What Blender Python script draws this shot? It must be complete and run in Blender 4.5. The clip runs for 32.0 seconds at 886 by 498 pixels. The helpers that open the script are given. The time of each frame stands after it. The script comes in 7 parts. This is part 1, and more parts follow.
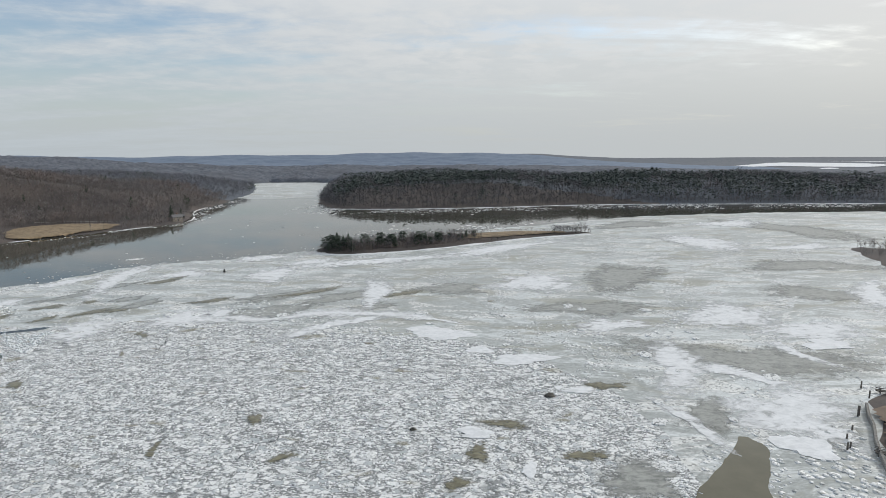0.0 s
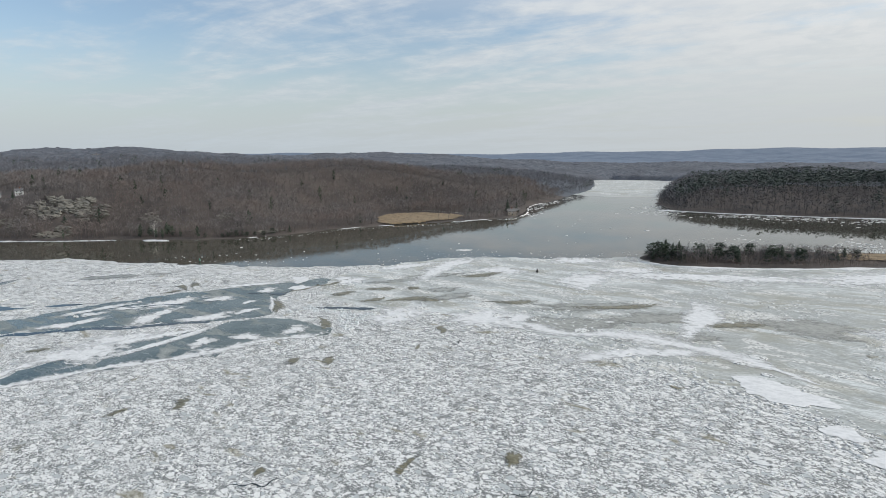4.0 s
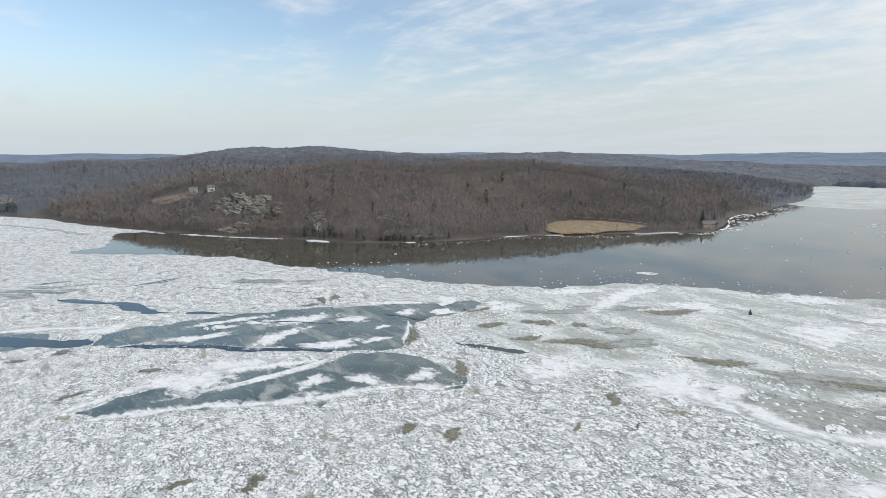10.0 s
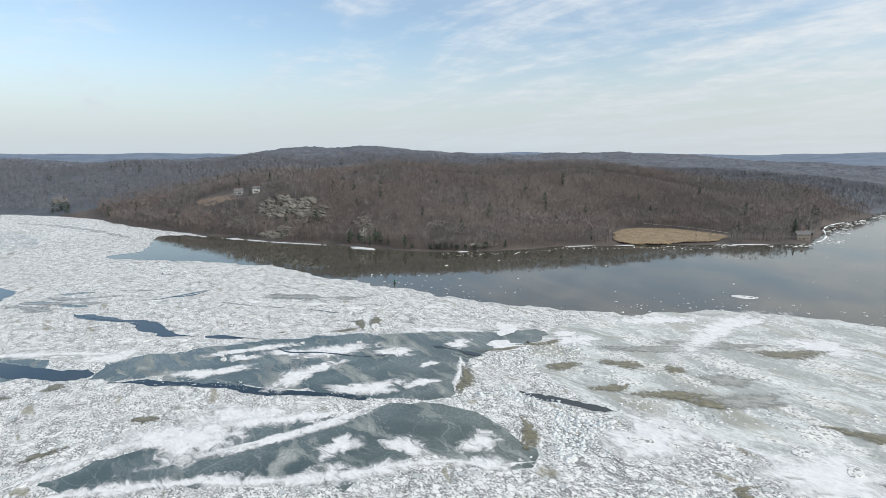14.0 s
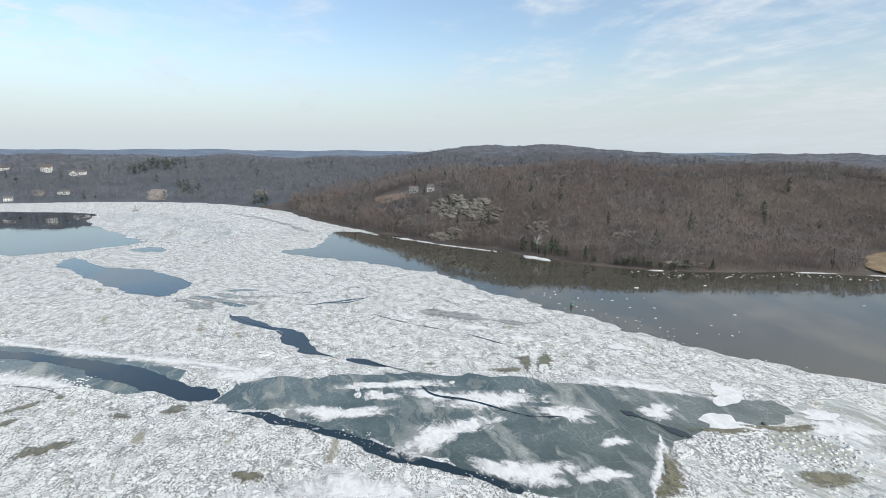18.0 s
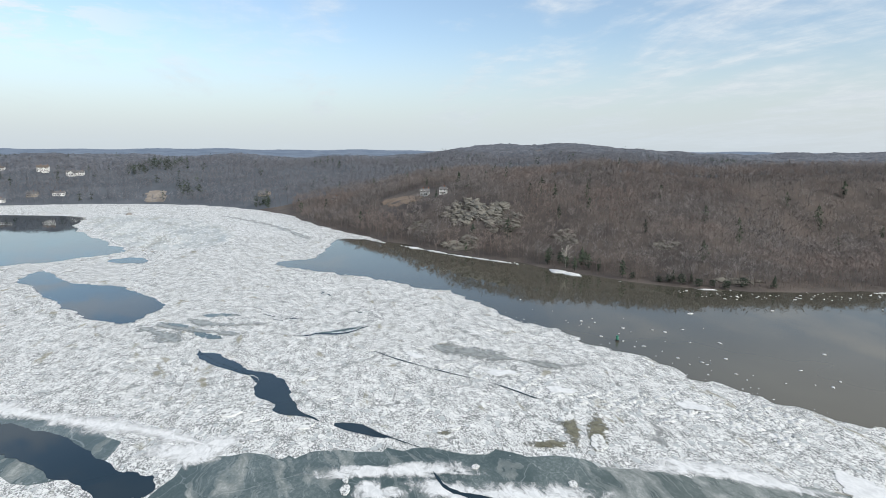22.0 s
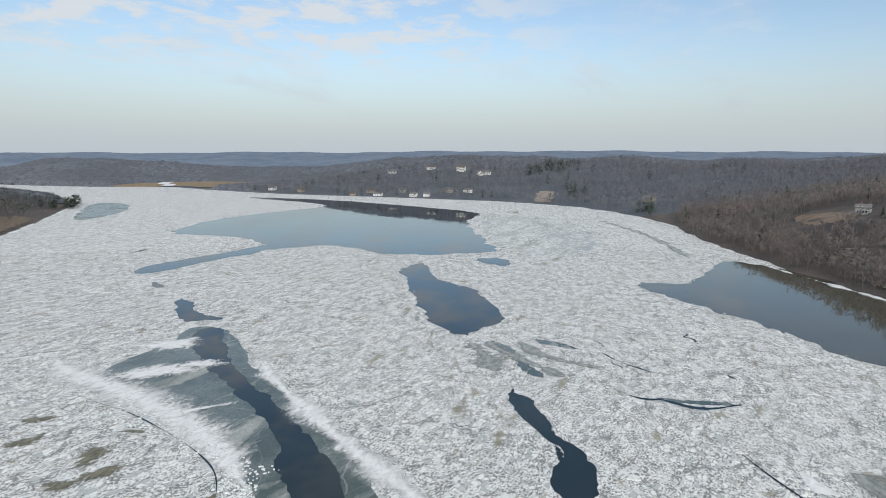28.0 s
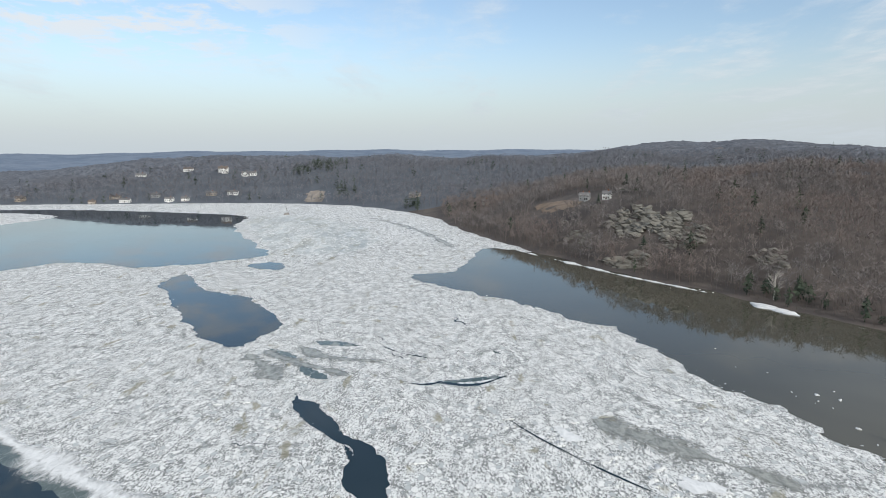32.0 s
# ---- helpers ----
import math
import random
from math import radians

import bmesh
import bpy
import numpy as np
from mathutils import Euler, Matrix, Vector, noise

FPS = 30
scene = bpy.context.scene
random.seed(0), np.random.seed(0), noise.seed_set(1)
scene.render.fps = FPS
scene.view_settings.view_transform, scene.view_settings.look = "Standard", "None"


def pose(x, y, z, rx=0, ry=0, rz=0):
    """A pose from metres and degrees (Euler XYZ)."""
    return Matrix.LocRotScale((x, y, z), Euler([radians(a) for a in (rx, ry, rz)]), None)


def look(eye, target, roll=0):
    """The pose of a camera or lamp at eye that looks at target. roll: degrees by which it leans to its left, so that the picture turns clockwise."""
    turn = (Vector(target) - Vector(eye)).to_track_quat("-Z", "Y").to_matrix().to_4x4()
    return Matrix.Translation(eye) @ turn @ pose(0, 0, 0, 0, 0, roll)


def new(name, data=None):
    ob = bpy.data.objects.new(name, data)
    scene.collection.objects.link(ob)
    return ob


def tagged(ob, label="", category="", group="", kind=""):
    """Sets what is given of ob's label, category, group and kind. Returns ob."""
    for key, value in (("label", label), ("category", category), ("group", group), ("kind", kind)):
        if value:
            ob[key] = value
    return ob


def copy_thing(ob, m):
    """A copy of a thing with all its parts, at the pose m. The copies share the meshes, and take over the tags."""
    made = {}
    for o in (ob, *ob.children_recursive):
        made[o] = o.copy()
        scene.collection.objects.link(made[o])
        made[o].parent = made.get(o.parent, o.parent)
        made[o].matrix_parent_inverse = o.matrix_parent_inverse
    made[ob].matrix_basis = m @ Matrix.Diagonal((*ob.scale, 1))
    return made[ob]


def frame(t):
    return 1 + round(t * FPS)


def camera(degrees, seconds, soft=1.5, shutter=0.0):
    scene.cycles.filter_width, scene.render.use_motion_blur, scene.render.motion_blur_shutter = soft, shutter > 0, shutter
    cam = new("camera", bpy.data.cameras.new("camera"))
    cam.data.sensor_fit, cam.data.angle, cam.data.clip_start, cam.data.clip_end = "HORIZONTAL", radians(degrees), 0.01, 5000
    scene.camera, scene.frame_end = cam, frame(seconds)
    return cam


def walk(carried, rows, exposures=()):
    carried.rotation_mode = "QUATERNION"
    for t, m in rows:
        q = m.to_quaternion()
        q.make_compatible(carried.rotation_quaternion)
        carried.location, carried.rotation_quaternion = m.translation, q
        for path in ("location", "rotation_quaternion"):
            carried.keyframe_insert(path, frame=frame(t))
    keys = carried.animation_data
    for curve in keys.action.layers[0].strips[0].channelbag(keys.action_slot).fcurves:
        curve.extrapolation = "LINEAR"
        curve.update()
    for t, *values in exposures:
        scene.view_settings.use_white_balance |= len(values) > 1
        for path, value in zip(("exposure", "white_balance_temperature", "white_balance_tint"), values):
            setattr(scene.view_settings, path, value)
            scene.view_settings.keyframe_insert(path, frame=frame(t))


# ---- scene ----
cam = camera(75.0, 32.0, 0.7)

# seconds, eye, yaw to the left of +y, pitch, roll (degrees)
PATH = [
    (0, -0.0, 0.0, 80.0, 0.00, -9.46, -0.35),
    (0.5, 0.5, 5.6, 79.7, -0.84, -9.45, -0.28),
    (0.9, 1.0, 10.1, 79.5, 6.63, -9.41, -0.05),
    (1, 1.2, 11.3, 79.5, 9.14, -9.44, -0.05),
    (1.5, 2.0, 17.1, 79.4, 10.76, -9.44, 0.02),
    (2, 2.0, 23.1, 79.2, 14.17, -9.45, 0.14),
    (2.3, 1.9, 26.6, 79.1, 23.40, -9.36, 0.31),
    (2.5, 1.9, 28.8, 78.9, 24.69, -9.49, 0.15),
    (4.5, 4.7, 41.8, 79.8, 34.80, -9.43, -0.90),
    (5, 2.8, 46.9, 79.6, 34.81, -9.45, -1.00),
    (5.1, 2.4, 48.0, 79.6, 35.91, -9.38, -0.96),
    (5.5, 0.8, 52.2, 79.6, 40.15, -9.42, -0.86),
    (6, -1.6, 57.6, 79.7, 41.54, -9.41, -0.76),
    (6.5, -4.9, 62.5, 79.8, 44.71, -9.41, -0.72),
    (7, -8.5, 67.2, 79.9, 47.85, -9.40, -0.57),
    (7.5, -12.2, 71.6, 80.0, 49.07, -9.41, -0.44),
    (8, -15.5, 76.2, 80.1, 53.29, -9.40, -0.27),
    (8.5, -18.9, 80.6, 80.2, 54.08, -9.38, -0.24),
    (9, -22.5, 84.5, 80.2, 51.91, -9.39, -0.28),
    (9.5, -27.2, 87.9, 80.2, 48.22, -9.36, -0.51),
    (10, -32.2, 91.7, 80.6, 50.45, -9.37, -0.43),
    (10.5, -36.9, 95.9, 80.6, 52.71, -9.35, -0.37),
    (11, -41.8, 99.8, 80.6, 53.85, -9.36, -0.34),
    (11.5, -46.9, 103.5, 80.7, 54.53, -9.36, -0.32),
    (12, -52.1, 106.8, 80.6, 55.28, -9.35, -0.35),
    (12.5, -57.0, 110.2, 80.7, 55.52, -9.35, -0.33),
    (13, -62.1, 113.4, 80.8, 55.56, -9.34, -0.37),
    (13.5, -67.5, 116.8, 80.9, 55.55, -9.35, -0.36),
    (15.5, -90.7, 129.5, 81.1, 55.60, -9.35, -0.38),
    (16, -97.6, 133.3, 80.8, 59.39, -9.36, -0.22),
    (16.1, -99.0, 134.1, 80.7, 61.24, -9.37, -0.14),
    (16.5, -104.2, 137.2, 80.3, 70.86, -9.34, 0.20),
    (17, -110.3, 140.7, 80.2, 70.66, -9.38, 0.21),
    (17.5, -116.3, 143.6, 80.1, 69.75, -9.40, 0.14),
    (18, -122.8, 146.7, 80.0, 73.14, -9.41, 0.21),
    (18.5, -129.4, 149.3, 79.8, 77.85, -9.44, 0.35),
    (19, -135.4, 151.6, 79.7, 76.24, -9.41, 0.04),
    (19.5, -141.4, 153.1, 80.0, 74.09, -9.46, 0.14),
    (20, -147.9, 154.5, 80.3, 73.95, -9.48, 0.15),
    (20.5, -155.2, 155.8, 80.4, 74.06, -9.49, 0.19),
    (21, -163.0, 157.3, 80.3, 74.15, -9.49, 0.21),
    (21.5, -170.4, 159.0, 80.2, 74.22, -9.48, 0.21),
    (22, -177.0, 160.5, 80.1, 74.26, -9.49, 0.17),
    (22.5, -183.2, 162.1, 80.1, 74.34, -9.49, 0.18),
    (23, -189.3, 163.5, 79.9, 74.38, -9.45, -0.07),
    (23.5, -196.4, 164.2, 79.6, 74.21, -9.46, 0.14),
    (24, -203.8, 164.8, 79.1, 74.02, -9.46, 0.30),
    (24.5, -211.2, 165.7, 78.7, 73.89, -9.46, 0.30),
    (26.5, -229.3, 173.6, 80.0, 87.74, -9.39, -0.32),
    (27, -232.6, 173.6, 80.3, 93.63, -9.42, -0.31),
    (27.1, -233.2, 173.6, 80.3, 97.01, -9.37, -0.30),
    (27.2, -233.8, 173.7, 80.3, 101.54, -9.38, -0.23),
    (27.3, -234.4, 173.8, 80.3, 105.86, -9.37, -0.18),
    (27.5, -235.6, 173.9, 80.3, 110.35, -9.40, 0.12),
    (28, -237.7, 174.1, 79.8, 112.04, -9.39, 0.17),
    (28.5, -239.0, 174.1, 79.8, 123.19, -9.41, 0.47),
    (28.6, -239.2, 174.2, 79.8, 127.91, -9.38, 0.47),
    (28.7, -239.4, 174.3, 79.8, 129.78, -9.36, 0.49),
    (29, -239.9, 174.7, 79.8, 133.24, -9.50, 0.48),
    (29.5, -240.4, 175.5, 79.9, 134.65, -9.47, 0.27),
    (29.6, -240.4, 175.6, 79.9, 134.71, -9.47, 0.17),
    (30, -240.5, 175.9, 79.9, 130.88, -9.49, 0.30),
    (30.1, -240.5, 175.9, 79.9, 128.51, -9.40, 0.23),
    (30.2, -240.4, 175.8, 79.9, 124.26, -9.42, 0.12),
    (30.4, -240.3, 175.6, 79.8, 109.57, -9.35, -0.06),
    (30.5, -240.2, 175.4, 79.8, 102.61, -9.46, -0.15),
    (30.8, -239.9, 174.8, 79.7, 95.70, -9.36, -0.43),
    (31, -239.8, 174.3, 79.5, 94.62, -9.47, -0.38),
    (31.5, -239.5, 173.6, 79.3, 93.72, -9.45, -0.41),
    (32, -239.2, 174.0, 79.6, 89.69, -9.49, -0.35),
]


def carried_pose(x, y, z, yaw, pitch, roll):
    a, b = radians(yaw), radians(pitch)
    ahead = (-math.sin(a) * math.cos(b), math.cos(a) * math.cos(b), math.sin(b))
    return look((x, y, z), (x + 2 * ahead[0], y + 2 * ahead[1], z + 2 * ahead[2]), roll)


walk(cam, [(t, carried_pose(*row)) for t, *row in PATH],
     [(0, -0.25), (2.0, -0.17), (4.5, -0.14), (7, 0.02), (13, 0.10), (19, 0.14), (24, 0.13), (27, 0.10), (28, -0.16), (29.5, -0.25), (31, -0.12), (32, 0.0)])

# ---- world and sun ----
SUN_AZ, SUN_EL = radians(58), radians(27)      # clockwise from +y, above the horizon
world = bpy.data.worlds.new("winter_sky")
scene.world = world
world.use_nodes = True
wn, wl = world.node_tree.nodes, world.node_tree.links
wn.clear()


def wnode(kind, **kw):
    n = wn.new(kind)
    for k, v in kw.items():
        n.inputs[k].default_value = v
    return n


def wmath(op, a, b=0.0, c=0.0, clamp=False):
    n = wn.new("ShaderNodeMath")
    n.operation, n.use_clamp = op, clamp
    for i, v in enumerate((a, b, c)):
        if isinstance(v, (int, float)):
            n.inputs[i].default_value = v
        else:
            wl.new(v, n.inputs[i])
    return n.outputs[0]


def wmix(f, a, b):
    n = wn.new("ShaderNodeMix")
    n.data_type = "RGBA"
    for i, v in ((0, f), (6, a), (7, b)):
        if isinstance(v, (tuple, float, int)):
            n.inputs[i].default_value = v
        else:
            wl.new(v, n.inputs[i])
    return n.outputs[2]


def wsmooth(v, lo, hi):
    n = wn.new("ShaderNodeMapRange")
    n.interpolation_type = "SMOOTHSTEP"
    wl.new(v, n.inputs[0])
    n.inputs[1].default_value, n.inputs[2].default_value = lo, hi
    return n.outputs[0]


sky = wn.new("ShaderNodeTexSky")
sky.sky_type, sky.sun_disc = "NISHITA", False
sky.sun_elevation, sky.sun_rotation = SUN_EL, SUN_AZ
sky.air_density, sky.dust_density, sky.ozone_density = 1.0, 1.5, 1.2
sky_lit = wn.new("ShaderNodeVectorMath")
sky_lit.operation = "SCALE"
wl.new(sky.outputs[0], sky_lit.inputs[0])
sky_lit.inputs["Scale"].default_value = 0.165
coord = wn.new("ShaderNodeTexCoord")
sep = wn.new("ShaderNodeSeparateXYZ")
wl.new(coord.outputs["Generated"], sep.inputs[0])
up = wmath("MAXIMUM", sep.outputs[2], 0.0)
flat = wmath("ADD", up, 0.10)
comb = wn.new("ShaderNodeCombineXYZ")
wl.new(wmath("DIVIDE", sep.outputs[0], flat), comb.inputs[0])
wl.new(wmath("DIVIDE", sep.outputs[1], flat), comb.inputs[1])
turn = wn.new("ShaderNodeMapping")
turn.inputs["Rotation"].default_value = (0, 0, radians(-25))
turn.inputs["Scale"].default_value = (0.45, 1.15, 1.0)
wl.new(comb.outputs[0], turn.inputs[0])
streak = wnode("ShaderNodeTexNoise", Scale=1.1, Detail=8.0, Roughness=0.58, Distortion=0.5)
wl.new(turn.outputs[0], streak.inputs["Vector"])
fluff = wnode("ShaderNodeTexNoise", Scale=4.2, Detail=7.0, Roughness=0.62, Distortion=0.2)
wl.new(comb.outputs[0], fluff.inputs["Vector"])
sunward = wmath("ADD", wmath("MULTIPLY", sep.outputs[0], math.sin(SUN_AZ)), wmath("MULTIPLY", sep.outputs[1], math.cos(SUN_AZ)))
amount = wmath("ADD", wmath("MULTIPLY", streak.outputs[0], 0.9), wmath("MULTIPLY", fluff.outputs[0], 0.22))
amount = wmath("ADD", amount, wmath("MULTIPLY", sunward, 0.20))
puffs = wnode("ShaderNodeTexNoise", Scale=3.4, Detail=9.0, Roughness=0.62, Distortion=0.3)
wl.new(comb.outputs[0], puffs.inputs["Vector"])
behind = wmath("ADD", wmath("MULTIPLY", sep.outputs[0], -0.52), wmath("MULTIPLY", sep.outputs[1], -0.85))
woolly = wmath("MULTIPLY", wmath("MULTIPLY", wsmooth(behind, 0.55, 0.85), wsmooth(up, 0.10, 0.19)), wsmooth(puffs.outputs[0], 0.43, 0.60))
cover = wmath("MULTIPLY", wsmooth(amount, 0.40, 0.70), 0.90)
grey = wmix(wsmooth(fluff.outputs[0], 0.35, 0.65), (0.62, 0.68, 0.75, 1), (0.77, 0.81, 0.84, 1))
bright = wmix(wsmooth(sunward, -0.4, 1.0), grey, (0.77, 0.785, 0.78, 1))
high = wmath("MULTIPLY", wsmooth(up, 0.17, 0.36), wsmooth(sunward, -0.65, 0.0))
bright = wmix(high, bright, (0.96, 0.975, 0.975, 1))     # thicker cloud overhead, towards the sun
cover = wmath("MAXIMUM", cover, wmath("MULTIPLY", high, 0.88))
clear = wmath("MULTIPLY", wsmooth(up, 0.24, 0.40), wsmooth(wmath("MULTIPLY", sunward, -1.0), 0.25, 0.65))
cover = wmath("MULTIPLY", cover, wmath("SUBTRACT", 1.0, wmath("MULTIPLY", clear, 0.75)))
clouded = wmix(cover, sky_lit.outputs[0], bright)
haze = wmix(wsmooth(sunward, -0.6, 1.0), (0.575, 0.645, 0.70, 1), (0.615, 0.65, 0.665, 1))
near_horizon = wmath("SUBTRACT", 1.0, wsmooth(up, 0.0, 0.20))
final = wmix(wmath("MULTIPLY", near_horizon, 0.92), clouded, haze)
dappled = wmath("MULTIPLY", wmath("MULTIPLY", wsmooth(sunward, 0.1, 0.6), wsmooth(up, 0.08, 0.18)), wsmooth(puffs.outputs[0], 0.42, 0.62))
final = wmix(wmath("MULTIPLY", dappled, 0.6), final, (0.86, 0.87, 0.87, 1))
final = wmix(wmath("MULTIPLY", woolly, 0.85), final, (0.80, 0.82, 0.84, 1))
back = wn.new("ShaderNodeBackground")
wl.new(final, back.inputs[0])
back.inputs[1].default_value = 1.0
out = wn.new("ShaderNodeOutputWorld")
wl.new(back.outputs[0], out.inputs[0])

sun_data = bpy.data.lights.new("sun", "SUN")
sun_data.energy, sun_data.angle, sun_data.color = 2.3, radians(4), (1.0, 0.985, 0.95)
sun = new("sun", sun_data)
sun.matrix_world = look((math.sin(SUN_AZ) * 900, math.cos(SUN_AZ) * 900, math.tan(SUN_EL) * 900), (0, 0, 0))

# ---- materials ----
class Mat:
    """A node material with a few short helpers."""

    def __init__(self, name, rough=0.8, metal=0.0):
        self.m = bpy.data.materials.new(name)
        self.m.use_nodes = True
        self.t = self.m.node_tree
        self.p = self.t.nodes["Principled BSDF"]
        self.p.inputs["Roughness"].default_value = rough
        self.p.inputs["Metallic"].default_value = metal
        self.co = self.t.nodes.new("ShaderNodeTexCoord").outputs["Object"]

        self.plain = self.co

    def warp(self, size, amount):
        """Bend the coordinates, so that cells get ragged sides."""
        n, v = self.t.nodes.new("ShaderNodeTexNoise"), self.t.nodes.new("ShaderNodeVectorMath")
        self.t.links.new(self.plain, n.inputs["Vector"])
        n.inputs["Scale"].default_value, n.inputs["Detail"].default_value, n.inputs["Roughness"].default_value = 1.0 / size, 3.0, 0.6
        v.operation = "MULTIPLY_ADD"
        self.t.links.new(n.outputs["Color"], v.inputs[0])
        v.inputs[1].default_value = (amount, amount, 0)
        self.t.links.new(self.plain, v.inputs[2])
        self.co = v.outputs[0]

    def straight(self):
        self.co = self.plain

    def split(self, colour):
        n = self.t.nodes.new("ShaderNodeSeparateColor")
        self.t.links.new(colour, n.inputs[0])
        return n.outputs[0]

    def put(self, socket, v):
        if hasattr(v, "is_output"):
            self.t.links.new(v, socket)
        else:
            socket.default_value = v

    def scaled(self, s, rot=0.0):
        n = self.t.nodes.new("ShaderNodeMapping")
        self.t.links.new(self.co, n.inputs[0])
        n.inputs["Scale"].default_value = s if isinstance(s, tuple) else (s, s, s)
        n.inputs["Rotation"].default_value = (0, 0, radians(rot))
        return n.outputs[0]

    def noise(self, s, detail=5.0, rough=0.55, dist=0.0, rot=0.0):
        n = self.t.nodes.new("ShaderNodeTexNoise")
        self.t.links.new(self.scaled(s, rot), n.inputs["Vector"])
        n.inputs["Scale"].default_value = 1.0
        n.inputs["Detail"].default_value, n.inputs["Roughness"].default_value, n.inputs["Distortion"].default_value = detail, rough, dist
        return n.outputs[0]

    def cells(self, s, feature="F1", rot=0.0, out="Distance"):
        n = self.t.nodes.new("ShaderNodeTexVoronoi")
        n.feature = feature
        self.t.links.new(self.scaled(s, rot), n.inputs["Vector"])
        n.inputs["Scale"].default_value = 1.0
        return n.outputs[out]

    def ramp(self, v, lo, hi, a=0.0, b=1.0):
        n = self.t.nodes.new("ShaderNodeMapRange")
        n.interpolation_type = "SMOOTHSTEP"
        self.put(n.inputs[0], v)
        for i, x in enumerate((lo, hi, a, b)):
            n.inputs[1 + i].default_value = x
        return n.outputs[0]

    def mix(self, f, a, b):
        n = self.t.nodes.new("ShaderNodeMix")
        n.data_type = "RGBA"
        for i, v in ((0, f), (6, a), (7, b)):
            self.put(n.inputs[i], v)
        return n.outputs[2]

    def math(self, op, a, b=0.0):
        n = self.t.nodes.new("ShaderNodeMath")
        n.operation = op
        self.put(n.inputs[0], a)
        self.put(n.inputs[1], b)
        return n.outputs[0]

    def island(self):
        return self.t.nodes.new("ShaderNodeNewGeometry").outputs["Random Per Island"]

    def each(self):
        return self.t.nodes.new("ShaderNodeObjectInfo").outputs["Random"]

    def bump(self, h, depth, strength=0.6):
        n = self.t.nodes.new("ShaderNodeBump")
        n.inputs["Strength"].default_value, n.inputs["Distance"].default_value = strength, depth
        self.put(n.inputs["Height"], h)
        self.t.links.new(n.outputs[0], self.p.inputs["Normal"])
        return self

    def base(self, c):
        self.put(self.p.inputs["Base Color"], c)
        return self

    def rough(self, v):
        self.put(self.p.inputs["Roughness"], v)
        return self


def make_water(name="river_water", lo=(0.014, 0.028, 0.038), hi=(0.024, 0.040, 0.050)):
    w = Mat(name, 0.04)
    tone = w.noise(0.012, 3)
    w.base(w.mix(w.ramp(tone, 0.35, 0.65), lo + (1,), hi + (1,)))
    w.p.inputs["IOR"].default_value = 1.33
    w.rough(w.ramp(w.noise((0.02, 0.05, 0.02), 4), 0.35, 0.7, 0.01, 0.05))
    w.bump(w.noise(0.5, 3), 0.01, 0.06)
    return w.m


def make_pack(name="brash_ice", loose=0.0):
    """Brash ice frozen together: a crumble of small angular bits, whole plates among them, wet grey slush in the gaps."""
    w = Mat(name, 0.8)
    x = w.t.nodes.new("ShaderNodeSeparateXYZ")
    w.t.links.new(w.plain, x.inputs[0])
    east = w.ramp(x.outputs[0], -300, -60)                                 # coarser plates towards the sea
    w.warp(0.8, 0.6)
    crumb = w.split(w.cells((2.6, 3.0, 1.0), "F1", 12, "Color"))
    tone = w.split(w.cells((0.52, 0.72, 0.4), "F1", 20, "Color"))
    rim = w.cells((0.52, 0.72, 0.4), "DISTANCE_TO_EDGE", 20)
    w.warp(9.0, 9.0)
    seam = w.cells((0.035, 0.055, 0.04), "DISTANCE_TO_EDGE", 30)
    w.straight()
    grain = w.ramp(w.noise(2.6, 5, 0.7), 0.36, 0.64)
    sliver = w.noise((1.2, 1.8, 0.6), 4, 0.74, 0.5, 24)
    open_ = w.noise((0.15, 0.25, 0.2), 6, 0.70, 0.5, 28)
    field = w.noise((0.018, 0.040, 0.02), 5, 0.6, 0.8, 30)
    share = w.math("ADD", w.ramp(open_, 0.36, 0.64, 0.418 + loose, 0.518 + loose), w.math("MULTIPLY", east, 0.030))
    solid = w.ramp(w.math("SUBTRACT", sliver, share), -0.008, 0.008)
    white = w.mix(w.ramp(crumb, 0.1, 0.9), (0.665, 0.676, 0.672, 1), (0.835, 0.844, 0.836, 1))
    slush = w.mix(grain, (0.085, 0.09, 0.09, 1), (0.29, 0.305, 0.305, 1))
    fine = w.mix(solid, slush, white)
    flat = w.mix(w.ramp(tone, 0.90, 0.93), w.mix(grain, (0.74, 0.748, 0.74, 1), (0.87, 0.872, 0.86, 1)), (0.48, 0.51, 0.52, 1))
    slab = w.mix(w.ramp(rim, 0.02, 0.045), slush, flat)
    whole = w.ramp(w.math("ADD", tone, w.math("MULTIPLY", east, 0.20)), 0.80, 0.81)
    c = w.mix(whole, fine, slab)
    c = w.mix(w.math("MULTIPLY", w.ramp(seam, 0.004, 0.016, 0.8, 0.0), w.ramp(open_, 0.44, 0.52)), c, slush)
    worn = w.noise((0.50, 0.62, 0.4), 5, 0.74, 0.4, 26)
    c = w.mix(w.ramp(worn, 0.55, 0.63, 0.0, 0.42), c, (0.36, 0.375, 0.375, 1))
    c = w.mix(w.ramp(field, 0.50, 0.68, 0.0, 0.28), c, (0.50, 0.51, 0.505, 1))
    silt = w.math("MULTIPLY", w.ramp(w.noise((0.07, 0.15, 0.08), 4, 0.55, 0.6, 25), 0.60, 0.69, 0.0, 0.7), w.ramp(field, 0.44, 0.52))
    w.base(w.mix(silt, c, (0.22, 0.20, 0.125, 1)))
    w.bump(w.math("ADD", w.math("MULTIPLY", solid, 0.7), w.math("MULTIPLY", crumb, 0.5)), 0.08, 0.4)
    return w.m


